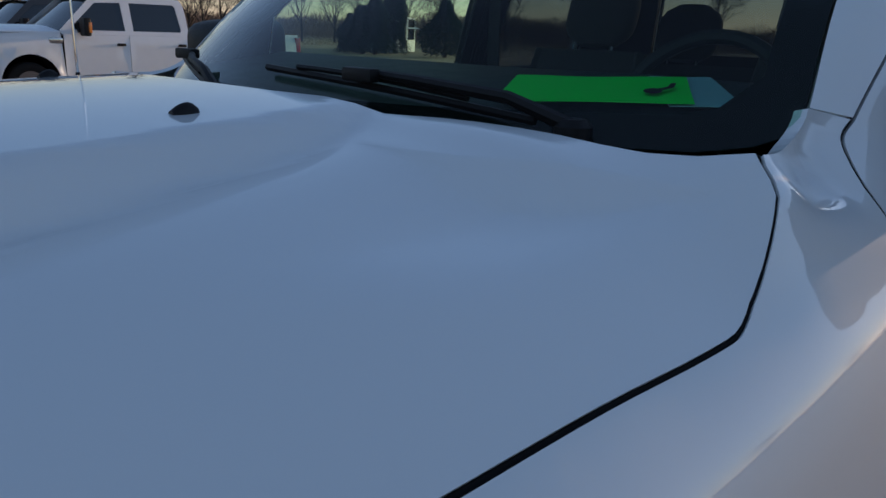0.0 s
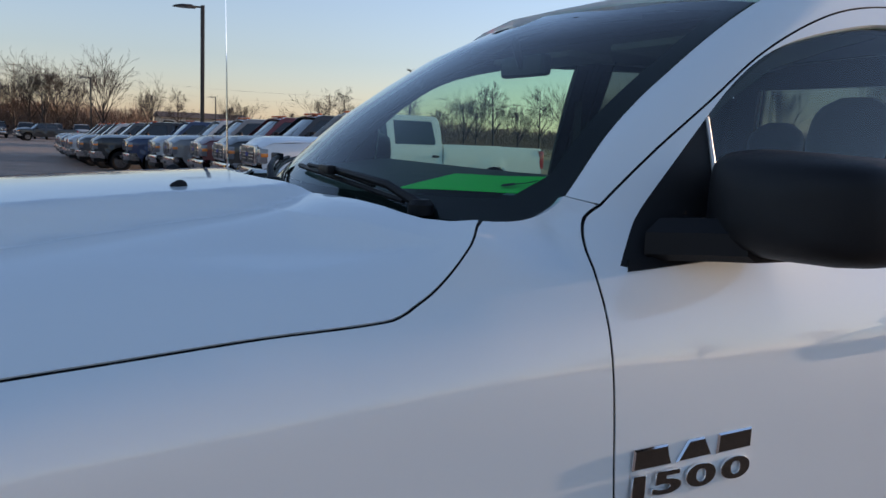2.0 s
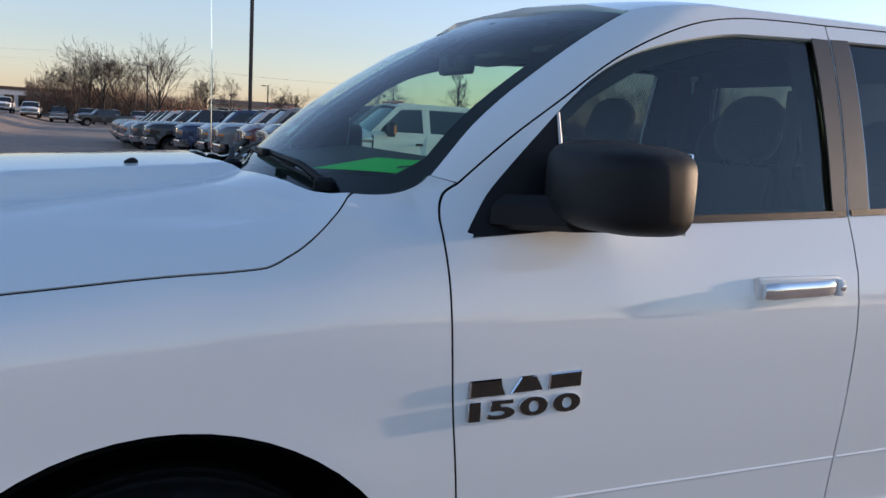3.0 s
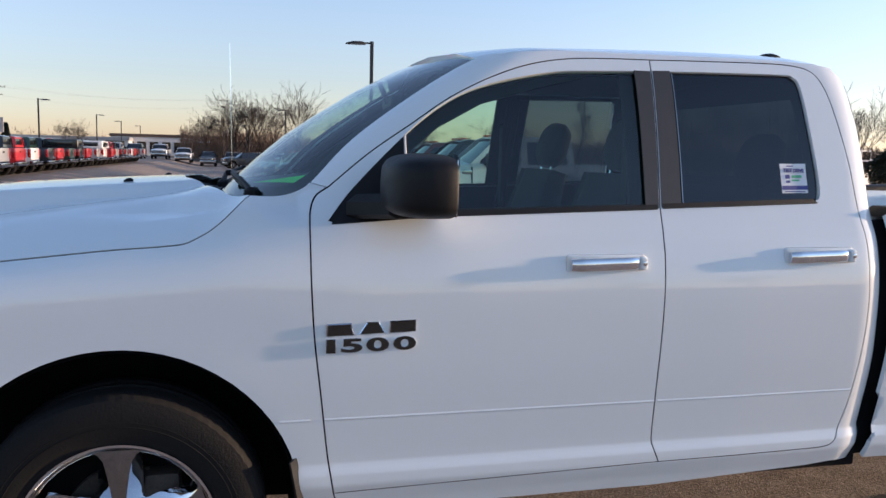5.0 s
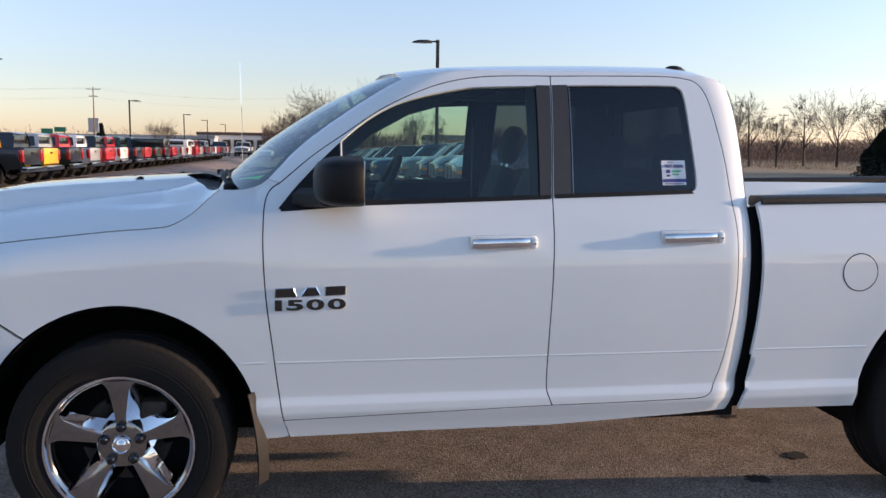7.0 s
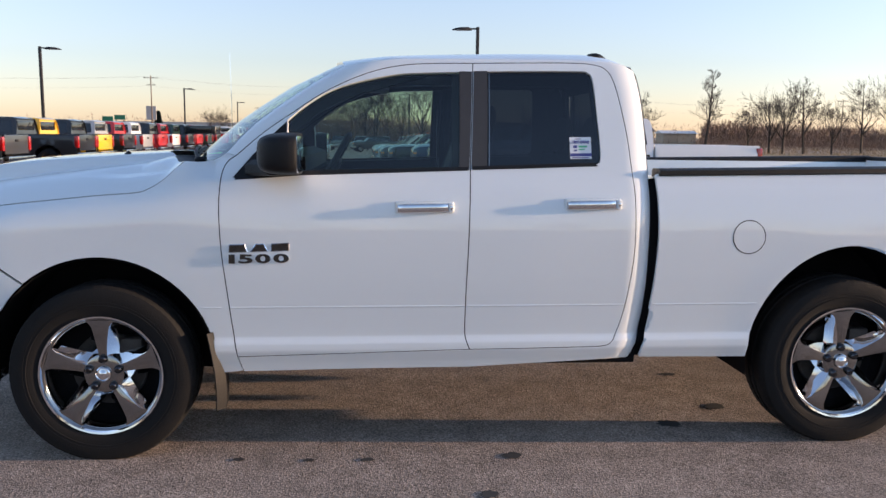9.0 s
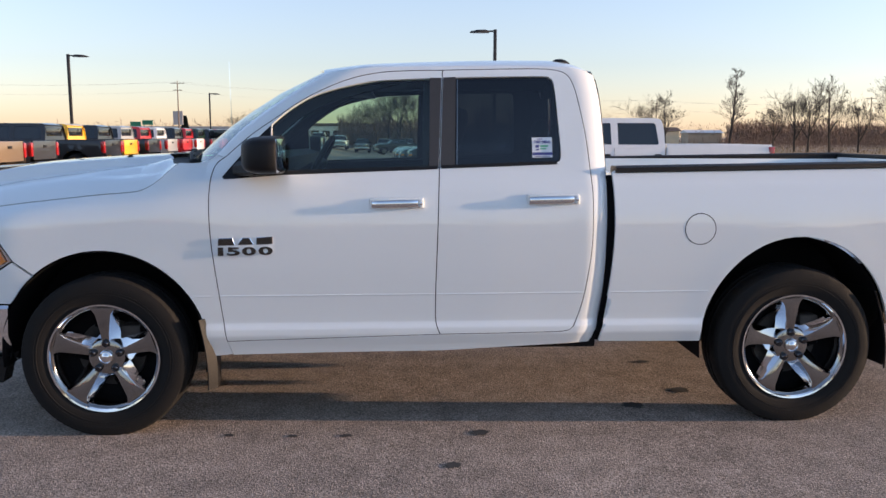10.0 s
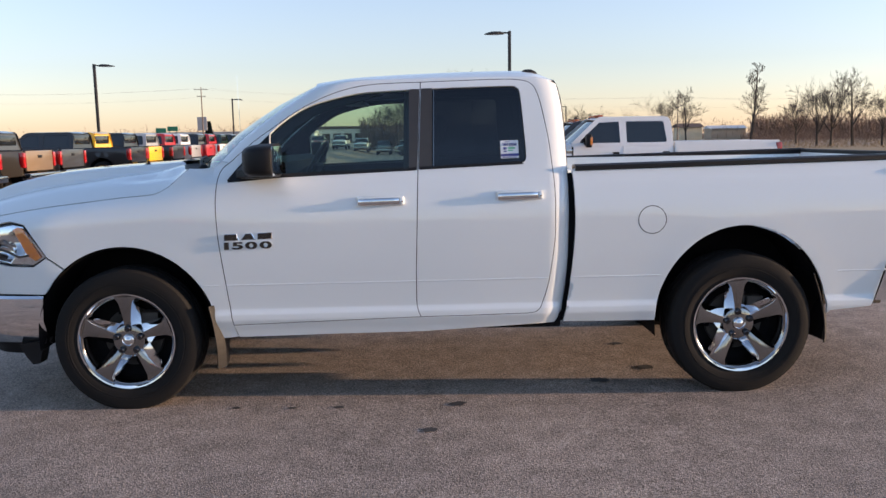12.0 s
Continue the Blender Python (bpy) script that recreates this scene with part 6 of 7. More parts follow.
    if cap:
        bm = bmesh.new()
        box(bm, cab_end + 0.06, tail, -0.93, 0.93, rail_z + 0.012, roof_z - 0.06, bevel=0.07, seg=3)
        shell = part("bed_cap", bm, P, ob)
        for sg in (-1, 1):
            part("cap_window", boxed(cab_end + 0.35, tail - 0.30, min(sg * 0.925, sg * 0.938), max(sg * 0.925, sg * 0.938), rail_z + 0.16, roof_z - 0.17, bevel=0.004), M_DARKGLASS, shell)
        part("cap_window", boxed(tail - 0.006, tail + 0.008, -0.72, 0.72, rail_z + 0.10, roof_z - 0.17, bevel=0.004), M_DARKGLASS, shell)
    # nose
    for sg in (-1, 1):
        lamp = part("headlamp", boxed(0.0, 0.30, min(sg * 0.58, sg * 0.915), max(sg * 0.58, sg * 0.915), 0.86, hd - 0.20, bevel=0.03, seg=2), M_LAMPSHADED, ob, "clear headlamp with amber corner")
        part("turn_signal", boxed(0.02, 0.315, min(sg * 0.80, sg * 0.922), max(sg * 0.80, sg * 0.922), 0.99, 1.07, bevel=0.02), M_AMBER, lamp, "amber turn signal")
    grille = part("grille_frame", boxed(-0.035, 0.12, -0.58, 0.58, 0.80, hd - 0.14, bevel=0.04, seg=3), M_CHROME2, ob, "chrome grille frame")
    for sg in (-1, 1):
        part("grille_insert", boxed(-0.045, 0.0, min(sg * 0.04, sg * 0.53), max(sg * 0.04, sg * 0.53), 0.86, hd - 0.20, bevel=0.01), M_GRILLE, grille)
        for k in range(3):
            z = 0.90 + (hd - 0.26 - 0.90) * (k + 0.5) / 3
            part("grille_bar", boxed(-0.055, -0.03, min(sg * 0.05, sg * 0.52), max(sg * 0.05, sg * 0.52), z - 0.011, z + 0.011, bevel=0.004), M_CHROME2, grille)
    part("grille_emblem", boxed(-0.062, -0.03, -0.08, 0.08, 0.985, 1.055, bevel=0.012), M_BLUEINK, grille)
    fb = bmesh.new()
    rows = []
    for y in (-0.98, -0.93, -0.75, -0.4, 0.0, 0.4, 0.75, 0.93, 0.98):
        nose = -0.12 + 0.16 * (abs(y) / 0.98) ** 4
        rows.append([fb.verts.new(p) for p in ((nose + 0.10, y, 0.78), (nose, y, 0.76), (nose - 0.02, y, 0.66), (nose + 0.01, y, 0.52), (nose + 0.35, y, 0.50), (nose + 0.40, y, 0.76))])
    for q, r in zip(rows, rows[1:]):
        for j in range(6):
            fb.faces.new((q[j], q[(j + 1) % 6], r[(j + 1) % 6], r[j]))
    fb.faces.new(rows[0])
    fb.faces.new(rows[-1])
    bmesh.ops.recalc_face_normals(fb, faces=fb.faces[:])
    bump = part("front_bumper", fb, M_CHROME2, ob, "chrome front bumper")
    part("bumper_intake", boxed(-0.145, -0.08, -0.42, 0.42, 0.55, 0.63, bevel=0.01), M_GRILLE, bump)
    part("air_dam", boxed(0.0, 0.40, -0.85, 0.85, 0.36, 0.51, bevel=0.03), M_BLACKPL, ob)
    for sg in (-1, 1):
        mr = part("door_mirror", boxed(ws0 + 0.42, ws0 + 0.55, min(sg * 0.99, sg * 1.22), max(sg * 0.99, sg * 1.22), 1.26, 1.58 if style == "wide" else 1.48, bevel=0.035, seg=3), M_BLACKPL, ob, "black door mirror")
        part("mirror_arm", boxed(ws0 + 0.40, ws0 + 0.50, min(sg * 0.90, sg * 1.02), max(sg * 0.90, sg * 1.02), 1.32, 1.38), M_BLACKPL, mr)
        if style == "wide":
            part("mirror_signal", boxed(ws0 + 0.50, ws0 + 0.556, min(sg * 1.20, sg * 1.226), max(sg * 1.20, sg * 1.226), 1.32, 1.50, bevel=0.005), M_AMBER, mr, "amber mirror lamp")
            part("fender_vent", boxed(ws0 - 0.12, ws0 + 0.12, min(sg * 0.955, sg * 0.992), max(sg * 0.955, sg * 0.992), 1.12, 1.22, bevel=0.01), M_CHROME2, ob)
    if style == "wide" and marker:
        for y in (-0.52, -0.16, 0.0, 0.16, 0.52):
            part("roof_marker", boxed(rf0 + 0.02, rf0 + 0.15, y - 0.05, y + 0.05, roof_z - 0.012, roof_z + 0.035, bevel=0.012), M_CLEARANCE, ob, "orange roof marker lamp")
    for cx in (fx, rx):
        for sg in (-1, 1):
            plain_wheel(ob, cx, sg, 0.985, wr, True)
            bm = bmesh.new()
            o = [bm.verts.new((cx + 0.49 * math.cos(t), sg * 0.96, 0.44 + 0.49 * math.sin(t))) for t in (radians(v) for v in range(-10, 191, 20))]
            i = [bm.verts.new((cx + 0.49 * math.cos(t), sg * 0.60, 0.44 + 0.49 * math.sin(t))) for t in (radians(v) for v in range(-10, 191, 20))]
            for k in range(len(o) - 1):
                bm.faces.new((o[k], o[k + 1], i[k + 1], i[k]))
            bm.faces.new(i)
            part("wheel_well", bm, M_GAP, ob)
    return ob


def at(x, y, turn=0.0):
    return pose(x, y, lot_z(x, y) if y > 0 else 0, 0, 0, turn)


# row of heavy pickups, noses towards the aisle
rng = random.Random(11)
masters = {}


def park(paint, x, y, style, cab, bed, cap, words, group, turn=0.0):
    key = (paint, style, cab, bed, cap)
    if key not in masters:
        masters[key] = pickup(paint, words, style, cab, bed, cap, group)
        masters[key].matrix_basis = at(x, y, turn)
        return masters[key]
    ob = copy_thing(masters[key], at(x, y, turn))
    tagged(ob, words, group=group)
    return ob


FORD = ["white", "black", "maroon", "grey", "silver", "blue", "black", "charcoal", "silver", "black", "charcoal", "maroon", "black"]
ROW_X = [(0, 3.72), (1, 3.70), (2, 3.60), (3, 3.35), (4, 3.25), (5, 2.70), (6, 1.80), (7, 1.40), (8, 1.10), (15, 0.9)]
for k, c in enumerate(FORD):
    park(c, lerp_table(ROW_X, k) + rng.uniform(-0.06, 0.06), 15.0 + 3.0 * k, "wide", "crew", 2.55 if k == 0 else 2.1, False, f"{c} heavy-duty crew cab pickup parked in a row on the lot", "heavy pickups in a row")
TAILS = [("charcoal", 15.0), ("bronze", 18.2), ("charcoal", 20.9), ("black", 26.1), ("yellow", 28.1), ("black", 31.5), ("silver", 34.4), ("red", 37.6), ("white", 40.5), ("black", 43.4), ("red", 46.3), ("green", 49.2), ("black", 52.1), ("red", 55.0), ("silver", 57.9), ("white", 60.8), ("red", 63.7), ("silver", 66.6), ("black", 69.5), ("grey", 72.4), ("white", 75.3), ("red", 78.2), ("black", 81.1), ("silver", 84.0)]
for k, (c, y) in enumerate(TAILS):
    cab = "extended" if c == "yellow" else "crew"
    bed = 2.0
    length = {"crew": 4.02, "extended": 3.75}[cab] + 0.05 + bed
    park(c, -9.5 - length + rng.uniform(-0.15, 0.15), y, "slim", cab, bed, k in (12, 15), f"{c} pickup parked tail towards the aisle", "pickups parked tail out")
# distant rows across the lot
FAR = ["white", "silver", "black", "white", "grey", "charcoal", "silver", "red", "black", "blue", "white", "silver"]
for k in [k for k in range(26) if not 13 < k <= 18]:
    c = FAR[(k * 5) % len(FAR)]
    park(c, -16.0 + 3.0 * k - 30.0 * (k > 18), 104.0 + 0.6 * (k % 3) + (14.0 if k > 18 else 0.0), "slim", "crew", 2.0, False, f"{c} pickup parked in a distant row", "distant parked trucks", 90.0)
for k, c in enumerate(("white", "silver", "black", "white", "red", "white", "silver")):
    park(c, 15.0 - 6.5 * k + rng.uniform(-0.6, 0.6), -36.0 - 1.5 * (k % 2), "slim", "crew", 2.0, False, f"{c} pickup parked across the lot", "trucks across the lot", 90.0)
park("black", -2.0, 96.0, "slim", "crew", 2.0, False, "dark pickup standing across the aisle", "distant parked trucks", 14.0)


# ---- lot lamps, poles and wires ----
M_POLE = material("bronze_pole_paint", (0.035, 0.03, 0.027), 0.5, 0.2, var=0.2, scale=4)
M_LENS = material("lamp_lens", (0.5, 0.5, 0.48), 0.2, coat=0.5, var=0.05)
M_WOOD = material("weathered_pole_wood", (0.16, 0.12, 0.09), 0.9, var=0.3, scale=6, bump=0.4, bump_scale=40)
M_WIRE = material("wire", (0.16, 0.15, 0.14), 0.6)


def lot_lamp(h, arm=1):
    ob = thing("lot_lamp", "dark bronze lot lamp with a flat shoebox head", "street lamp", "lot lamps")
    bm = bmesh.new()
    lathe(bm, [(0.26, 0.0), (0.26, 0.75), (0.22, 0.78)], n=14, axis="z")
    part("concrete_base", bm, material("concrete_base", (0.35, 0.34, 0.32), 0.9, var=0.2, scale=6), ob)
    part("pole", boxed(-0.065, 0.065, -0.065, 0.065, 0.76, h, bevel=0.008), M_POLE, ob)
    for s in ((-1,) if arm == 1 else (-1, 1)):
        part("arm", boxed(min(0, s * 0.45), max(0, s * 0.45), -0.03, 0.03, h - 0.10, h - 0.04), M_POLE, ob)
        bm = bmesh.new()
        rows = []
        for t, hh, w in ((0.25, 0.05, 0.14), (0.40, 0.11, 0.19), (0.75, 0.10, 0.20), (0.98, 0.05, 0.16), (1.05, 0.02, 0.12)):
            rows.append([bm.verts.new((s * t, y, h - 0.13 + z)) for y, z in ((-w, 0.0), (-w, hh * 0.5), (-w * 0.7, hh), (w * 0.7, hh), (w, hh * 0.5), (w, 0.0))])
        for q, r in zip(rows, rows[1:]):
            for j in range(6):
                bm.faces.new((q[j], q[(j + 1) % 6], r[(j + 1) % 6], r[j]))
        bm.faces.new(rows[0])
        bm.faces.new(rows[-1])
        bmesh.ops.recalc_face_normals(bm, faces=bm.faces[:])
        head = part("lamp_head", bm, M_POLE, ob)
        part("lens", boxed(min(s * 0.42, s * 0.9), max(s * 0.42, s * 0.9), -0.14, 0.14, h - 0.145, h - 0.128), M_LENS, head)
    return ob


lamp_one = lot_lamp(6.20)
lamp_two = lot_lamp(6.20)
lamp_three = lot_lamp(5.6)
lamp_one.matrix_basis = at(5.36, 29.4)
lamp_three.matrix_basis = at(-15.7, 38.5, 180)
lamp_two.matrix_basis = at(4.4, 78.0)
for x, y, turn, src in ((-17.5, 77, 180, lamp_three), (-18.3, 112, 180, lamp_three), (-18.8, 138, 0, lamp_three), (-19, 165, 0, lamp_three), (22.0, 112.0, 0, lamp_three), (0.8, 112.0, 0, lamp_three)):
    copy_thing(src, at(x, y, turn))


def utility_pole(h):
    ob = thing("utility_pole", "weathered wooden utility pole with a crossarm", "utility pole", "utility poles")
    part("pole", tubed([(0, 0, 0), (0, 0, h)], 0.10, 10, 0.065), M_WOOD, ob)
    for z, w in ((h - 0.35, 0.95), (h - 1.3, 0.6)):
        part("crossarm", boxed(-w, w, -0.04, 0.04, z - 0.035, z + 0.035), M_WOOD, ob)
        for x in (-w + 0.1, -w * 0.4, w * 0.4, w - 0.1):
            part("insulator", tubed([(x, 0, z + 0.03), (x, 0, z + 0.15)], 0.03, 6), M_POLE, ob)
    return ob


up = utility_pole(9.0)
spots = [(-30.0, 112.0, 9.0), (-75.0, 104.0, 9.0), (-2.6, 134.0, 9.6), (70.0, 112.0, 7.4), (38.5, 113.0, 6.9), (100.0, 96.0, 7.4)]
up.matrix_basis = pose(*spots[0][:2], 0)
for x, y, h in spots[1:]:
    copy_thing(up, pose(x, y, 0) @ Matrix.Diagonal((0.85, 0.85, h / 9.0, 1)))
order = sorted(spots)
for (x0, y0, h0), (x1, y1, h1) in zip(order, order[1:]):
    for drop, off in ((0.15, -1.0), (0.15, 1.0), (1.4, 0.0)):
        pts = [(x0 + (x1 - x0) * t + off, y0 + (y1 - y0) * t, h0 + (h1 - h0) * t - drop - 3.2 * t * (1 - t)) for t in (k / 12 for k in range(13))]
        tagged(part("power_wire", tubed(pts, 0.005, 4), M_WIRE), "thin dark power line hanging between poles", "wire", group="power lines")

# ---- trees: bare winter crowns ----
M_BARK = material("grey_bark", (0.042, 0.032, 0.026), 0.95, var=0.3, scale=5, bump=0.4, bump_scale=20, rand=0.15)
M_TWIG = material("brown_twigs", (0.042, 0.030, 0.023), 0.95, var=0.2, scale=3)


def limb(verts, faces, p, q, r0, r1):
    d = (q - p).normalized()
    a = d.cross(Vector((0.3, 0.2, 1.0))).normalized() if abs(d.z) < 0.95 else Vector((1.0, 0.0, 0.0))
    b = d.cross(a)
    i = len(verts)
    n = 5 if r0 > 0.05 else 3
    for c, r in ((p, r0), (q, r1)):
        verts.extend(c + r * (math.cos(t) * a + math.sin(t) * b) for t in (2 * math.pi * k / n for k in range(n)))
    for k in range(n):
        faces.append((i + k, i + (k + 1) % n, i + n + (k + 1) % n, i + n + k))


def bare_tree(seed, h, leader, spread, bare, slim=1.0):
    """A winter tree: a trunk with limbs all the way up, forking into finer and finer twigs. leader: how far the trunk runs on; bare: how high it is clear; slim: how far the limbs reach."""
    r = random.Random(seed)
    tv, tf, cv, cf = [], [], [], []
    counts = (13, 7, 5, 3)
    many = ((1, 2), (1, 1), (2, 1), (1, 1))

    def grow(p, d, length, rad, level):
        n = counts[level] if level < 4 else 2
        thin = rad
        for s in range(n):
            f = (s + 1) / n
            wander = (0.020, 0.12, 0.15, 0.16, 0.15)[level]
            d = (d + Vector((r.gauss(0, 1), r.gauss(0, 1), r.gauss(0.42 if level else 0.9, 0.5))) * wander).normalized()
            q = p + d * (length / n)
            end = max(0.013, rad * (1 - 0.82 * f))
            limb(*((tv, tf) if level < 2 else (cv, cf)), p, q, thin, end)
            p, thin = q, end
            if level == 4 or (level == 0 and f < bare) or (level and s == 0):
                continue
            for _ in range(many[level][s % 2]):
                a = r.uniform(0, 2 * math.pi)
                side = d.cross(Vector((math.cos(a), math.sin(a), 0.35))).normalized()
                k = spread * r.uniform(0.75, 1.25)
                nd = (d * math.cos(k) + side * math.sin(k)).normalized()
                if nd.z < -0.25:
                    nd.z = -nd.z * 0.4
                if level == 0:
                    reach = h * (0.42 if leader > 0.8 else 0.58) * (1.05 - 0.75 * (f - bare) / (1.02 - bare)) * r.uniform(0.65, 1.15) * slim
                else:
                    reach = length * r.uniform(0.42, 0.78) * (1.1 - 0.4 * f)
                grow(p, nd, reach, thin * r.uniform(0.45, 0.7), level + 1)

    grow(Vector((0, 0, -0.1)), Vector((r.uniform(-0.02, 0.02), r.uniform(-0.02, 0.02), 1)).normalized(), h * leader, h * 0.021, 0)
    k = h / max(v.z for v in cv)
    ob = thing("tree", "bare leafless winter tree with a fine twig crown", "tree", "bare trees")
    for nm, vs, fs, mt in (("trunk", tv, tf, M_BARK), ("crown", cv, cf, M_TWIG)):
        me = bpy.data.meshes.new(nm)
        me.from_pydata([tuple(v * k) for v in vs], [], fs)
        me.materials.append(mt)
        o = new(nm, me)
        o.parent = ob
    return ob


kinds = [bare_tree(3, 10.0, 0.95, 0.85, 0.25), bare_tree(8, 10.0, 0.62, 0.62, 0.3), bare_tree(15, 10.0, 0.98, 0.7, 0.30, 0.62), bare_tree(21, 10.0, 0.55, 0.55, 0.35)]
used = set()


def plant(az, dist, h, kind, turn):
    """A tree at a compass angle and distance from the truck."""
    x, y = dist * math.sin(radians(az)), dist * math.cos(radians(az))
    m = at(x, y, turn) @ Matrix.Scale(h / 9.0, 4)
    src = kinds[kind]
    if kind not in used:
        used.add(kind)
        src.matrix_basis = m
        return src
    ob = copy_thing(src, Matrix.Identity(4))
    ob.matrix_basis = m
    return ob


rng = random.Random(4)
for az, dist, h, kind in ((20.1, 84, 5.7, 0), (24.4, 84, 7.6, 2), (28.55, 84, 6.5, 1), (29.4, 84, 6.5, 3), (30.7, 84, 6.8, 0), (32.4, 84, 5.7, 1), (33.9, 93, 7.1, 0), (35.9, 93, 7.6, 3), (38.1, 93, 7.7, 1), (39.8, 90, 8.8, 1), (41.5, 66, 6.0, 1), (43.0, 62, 6.2, 3), (45.5, 66, 6.6, 1),
                          (4.0, 98, 9.6, 3), (7.0, 98, 7.3, 1), (8.7, 98, 5.8, 0), (11.9, 94, 4.7, 1), (13.0, 96, 4.8, 3), (16.1, 98, 4.4, 1), (18.4, 94, 5.9, 3), (26.9, 98, 5.9, 1),
                          (-1.2, 120, 8.6, 1), (-0.3, 122, 10.0, 3), (0.5, 121, 10.6, 1), (1.3, 124, 10.0, 3), (2.4, 122, 8.8, 1), (-2.3, 126, 7.4, 3), (-10.4, 135, 5.4, 1), (-11.2, 138, 5.2, 3), (50, 80, 9, 1), (56, 85, 10, 3), (64, 90, 9, 0)):
    plant(az, dist, h, kind, rng.uniform(0, 360))

# trees across the road behind the lot, seen mirrored in the paint
for k in range(15):
    plant(118.0 + 9.5 * k + rng.uniform(-3, 3), rng.uniform(62, 95), rng.uniform(6.0, 10.0), k % 4, rng.uniform(0, 360))

# evergreens beside the far house
M_NEEDLE = material("dark_needles", (0.022, 0.032, 0.020), 0.95, var=0.4, scale=3, rand=0.2)


def evergreen(seed, h, wide):
    r = random.Random(seed)
    ob = thing("evergreen_tree", "dark dense evergreen tree", "tree", "evergreens")
    part("trunk", tubed([(0, 0, 0), (0, 0, h * 0.95)], 0.14, 7, 0.03), M_BARK, ob)
    vs, fs = [], []
    for k in range(5200):
        t = r.random() ** 0.8
        z = h * (0.05 + 0.95 * t)
        rad = wide * (1 - t) ** 0.8 * math.sqrt(r.random()) * (0.85 + 0.3 * math.sin(7 * t + seed))
        a = r.uniform(0, 2 * math.pi)
        p = Vector((rad * math.cos(a), rad * math.sin(a), z))
        o = Vector((math.cos(a), math.sin(a), r.uniform(-0.5, 0.3))) * r.uniform(0.12, 0.30)
        s = Vector((-math.sin(a), math.cos(a), r.uniform(-0.4, 0.4))) * r.uniform(0.03, 0.08)
        i = len(vs)
        vs += [p - s, p + s, p + o + s * 0.3, p + o - s * 0.3 - Vector((0, 0, 0.06))]
        fs.append((i, i + 1, i + 2, i + 3))
    me = bpy.data.meshes.new("crown")
    me.from_pydata([tuple(v) for v in vs], [], fs)
    me.materials.append(M_NEEDLE)
    o = new("crown", me)
    o.parent = ob
    return ob


for az, dist, h, w, sd in ((40.2, 52, 3.0, 1.5, 1), (41.1, 52, 3.4, 1.7, 2), (42.4, 56, 4.8, 1.3, 3), (39.4, 58, 2.6, 1.4, 4), (46.0, 50, 3.4, 2.0, 5), (-14.6, 125, 4.4, 1.3, 6)):
    e = evergreen(sd, h, w)
    e.matrix_basis = at(dist * math.sin(radians(az)), dist * math.cos(radians(az)), 40 * sd)

# ---- dry grass, scrub and far woods ----
M_GRASS = material("dry_grass", (0.27, 0.19, 0.10), 0.95, var=0.35, scale=0.4, bump=0.6, bump_scale=6)
M_WOODS = material("far_woods", (0.165, 0.105, 0.072), 0.95, var=0.25, scale=0.2)
bm = bmesh.new()
edge = [(19, -300), (19, 20), (20.5, 36), (26, 52), (31, 66), (36, 72), (60, 84), (60, 130), (36, 132), (-60, 138), (-160, 132), (-300, 132), (-300, 600), (600, 600), (600, -300)]
bm.faces.new([bm.verts.new((x, y, 0.03)) for x, y in edge])
bmesh.ops.triangulate(bm, faces=bm.faces[:])
bmesh.ops.recalc_face_normals(bm, faces=bm.faces[:])
tagged(part("grass_verge", bm, M_GRASS, smooth=False), "dry brown winter grass beyond the asphalt", "grass", kind="structure")


def spikes(name, label, category, mat, count, place, height, width, seed):
    """Many thin upright stems in one object."""
    r = random.Random(seed)
    vs, fs = [], []
    for _ in range(count):
        x, y = place(r)
        h = height * (0.25 + 0.75 * r.random() ** 1.6) * (0.8 + 0.2 * math.sin(x * 0.13) * math.cos(y * 0.11))
        w = width * r.uniform(0.5, 1.3)
        a = r.uniform(0, math.pi)
        dx, dy = w * math.cos(a), w * math.sin(a)
        lx, ly = r.uniform(-0.3, 0.3) * h, r.uniform(-0.3, 0.3) * h
        i = len(vs)
        vs += [(x - dx, y - dy, 0), (x + dx, y + dy, 0), (x + lx + dx * 0.35, y + ly + dy * 0.35, h), (x + lx - dx * 0.35, y + ly - dy * 0.35, h * 0.96)]
        fs.append((i, i + 1, i + 2, i + 3))
    me = bpy.data.meshes.new(name)
    me.from_pydata(vs, [], fs)
    me.materials.append(mat)
    return tagged(new(name, me), label, category, kind="stuff")


def ring_place(d0, d1, a0, a1):
    def f(r):
        a, d = radians(r.uniform(a0, a1)), r.uniform(d0, d1)
        return d * math.sin(a), d * math.cos(a)
    return f


def thicket(label, count, place, height, twig, thick, seed):
    """Woods seen from afar: short twigs at all slants, filling a low uneven mass."""
    r = random.Random(seed)
    vs, fs = [], []
    for _ in range(count):
        x, y = place(r)
        top = height * (0.62 + 0.22 * math.sin(x * 0.051 + seed) * math.cos(y * 0.043) + 0.16 * math.sin(x * 0.31) * math.sin(y * 0.27 + seed))
        z = top * r.random() ** 1.25
        ln = twig * r.uniform(0.5, 1.4)
        a = r.uniform(0, 2 * math.pi)
        lean = abs(r.gauss(0, 1.1))
        d = Vector((math.cos(a) * math.sin(lean), math.sin(a) * math.sin(lean), math.cos(lean))) * ln
        b = r.uniform(0, math.pi)
        w = Vector((math.cos(b), math.sin(b), 0)) * thick * r.uniform(0.5, 1.3)
        p = Vector((x, y, max(0.0, z - 0.4 * ln)))
        i = len(vs)
        vs += [p - w, p + w, p + d + w * 0.3, p + d - w * 0.3]
        fs.append((i, i + 1, i + 2, i + 3))
    me = bpy.data.meshes.new("far_woods")
    me.from_pydata([tuple(v) for v in vs], [], fs)
    me.materials.append(M_WOODS)
    return tagged(new("far_woods", me), label, "woods", kind="stuff")


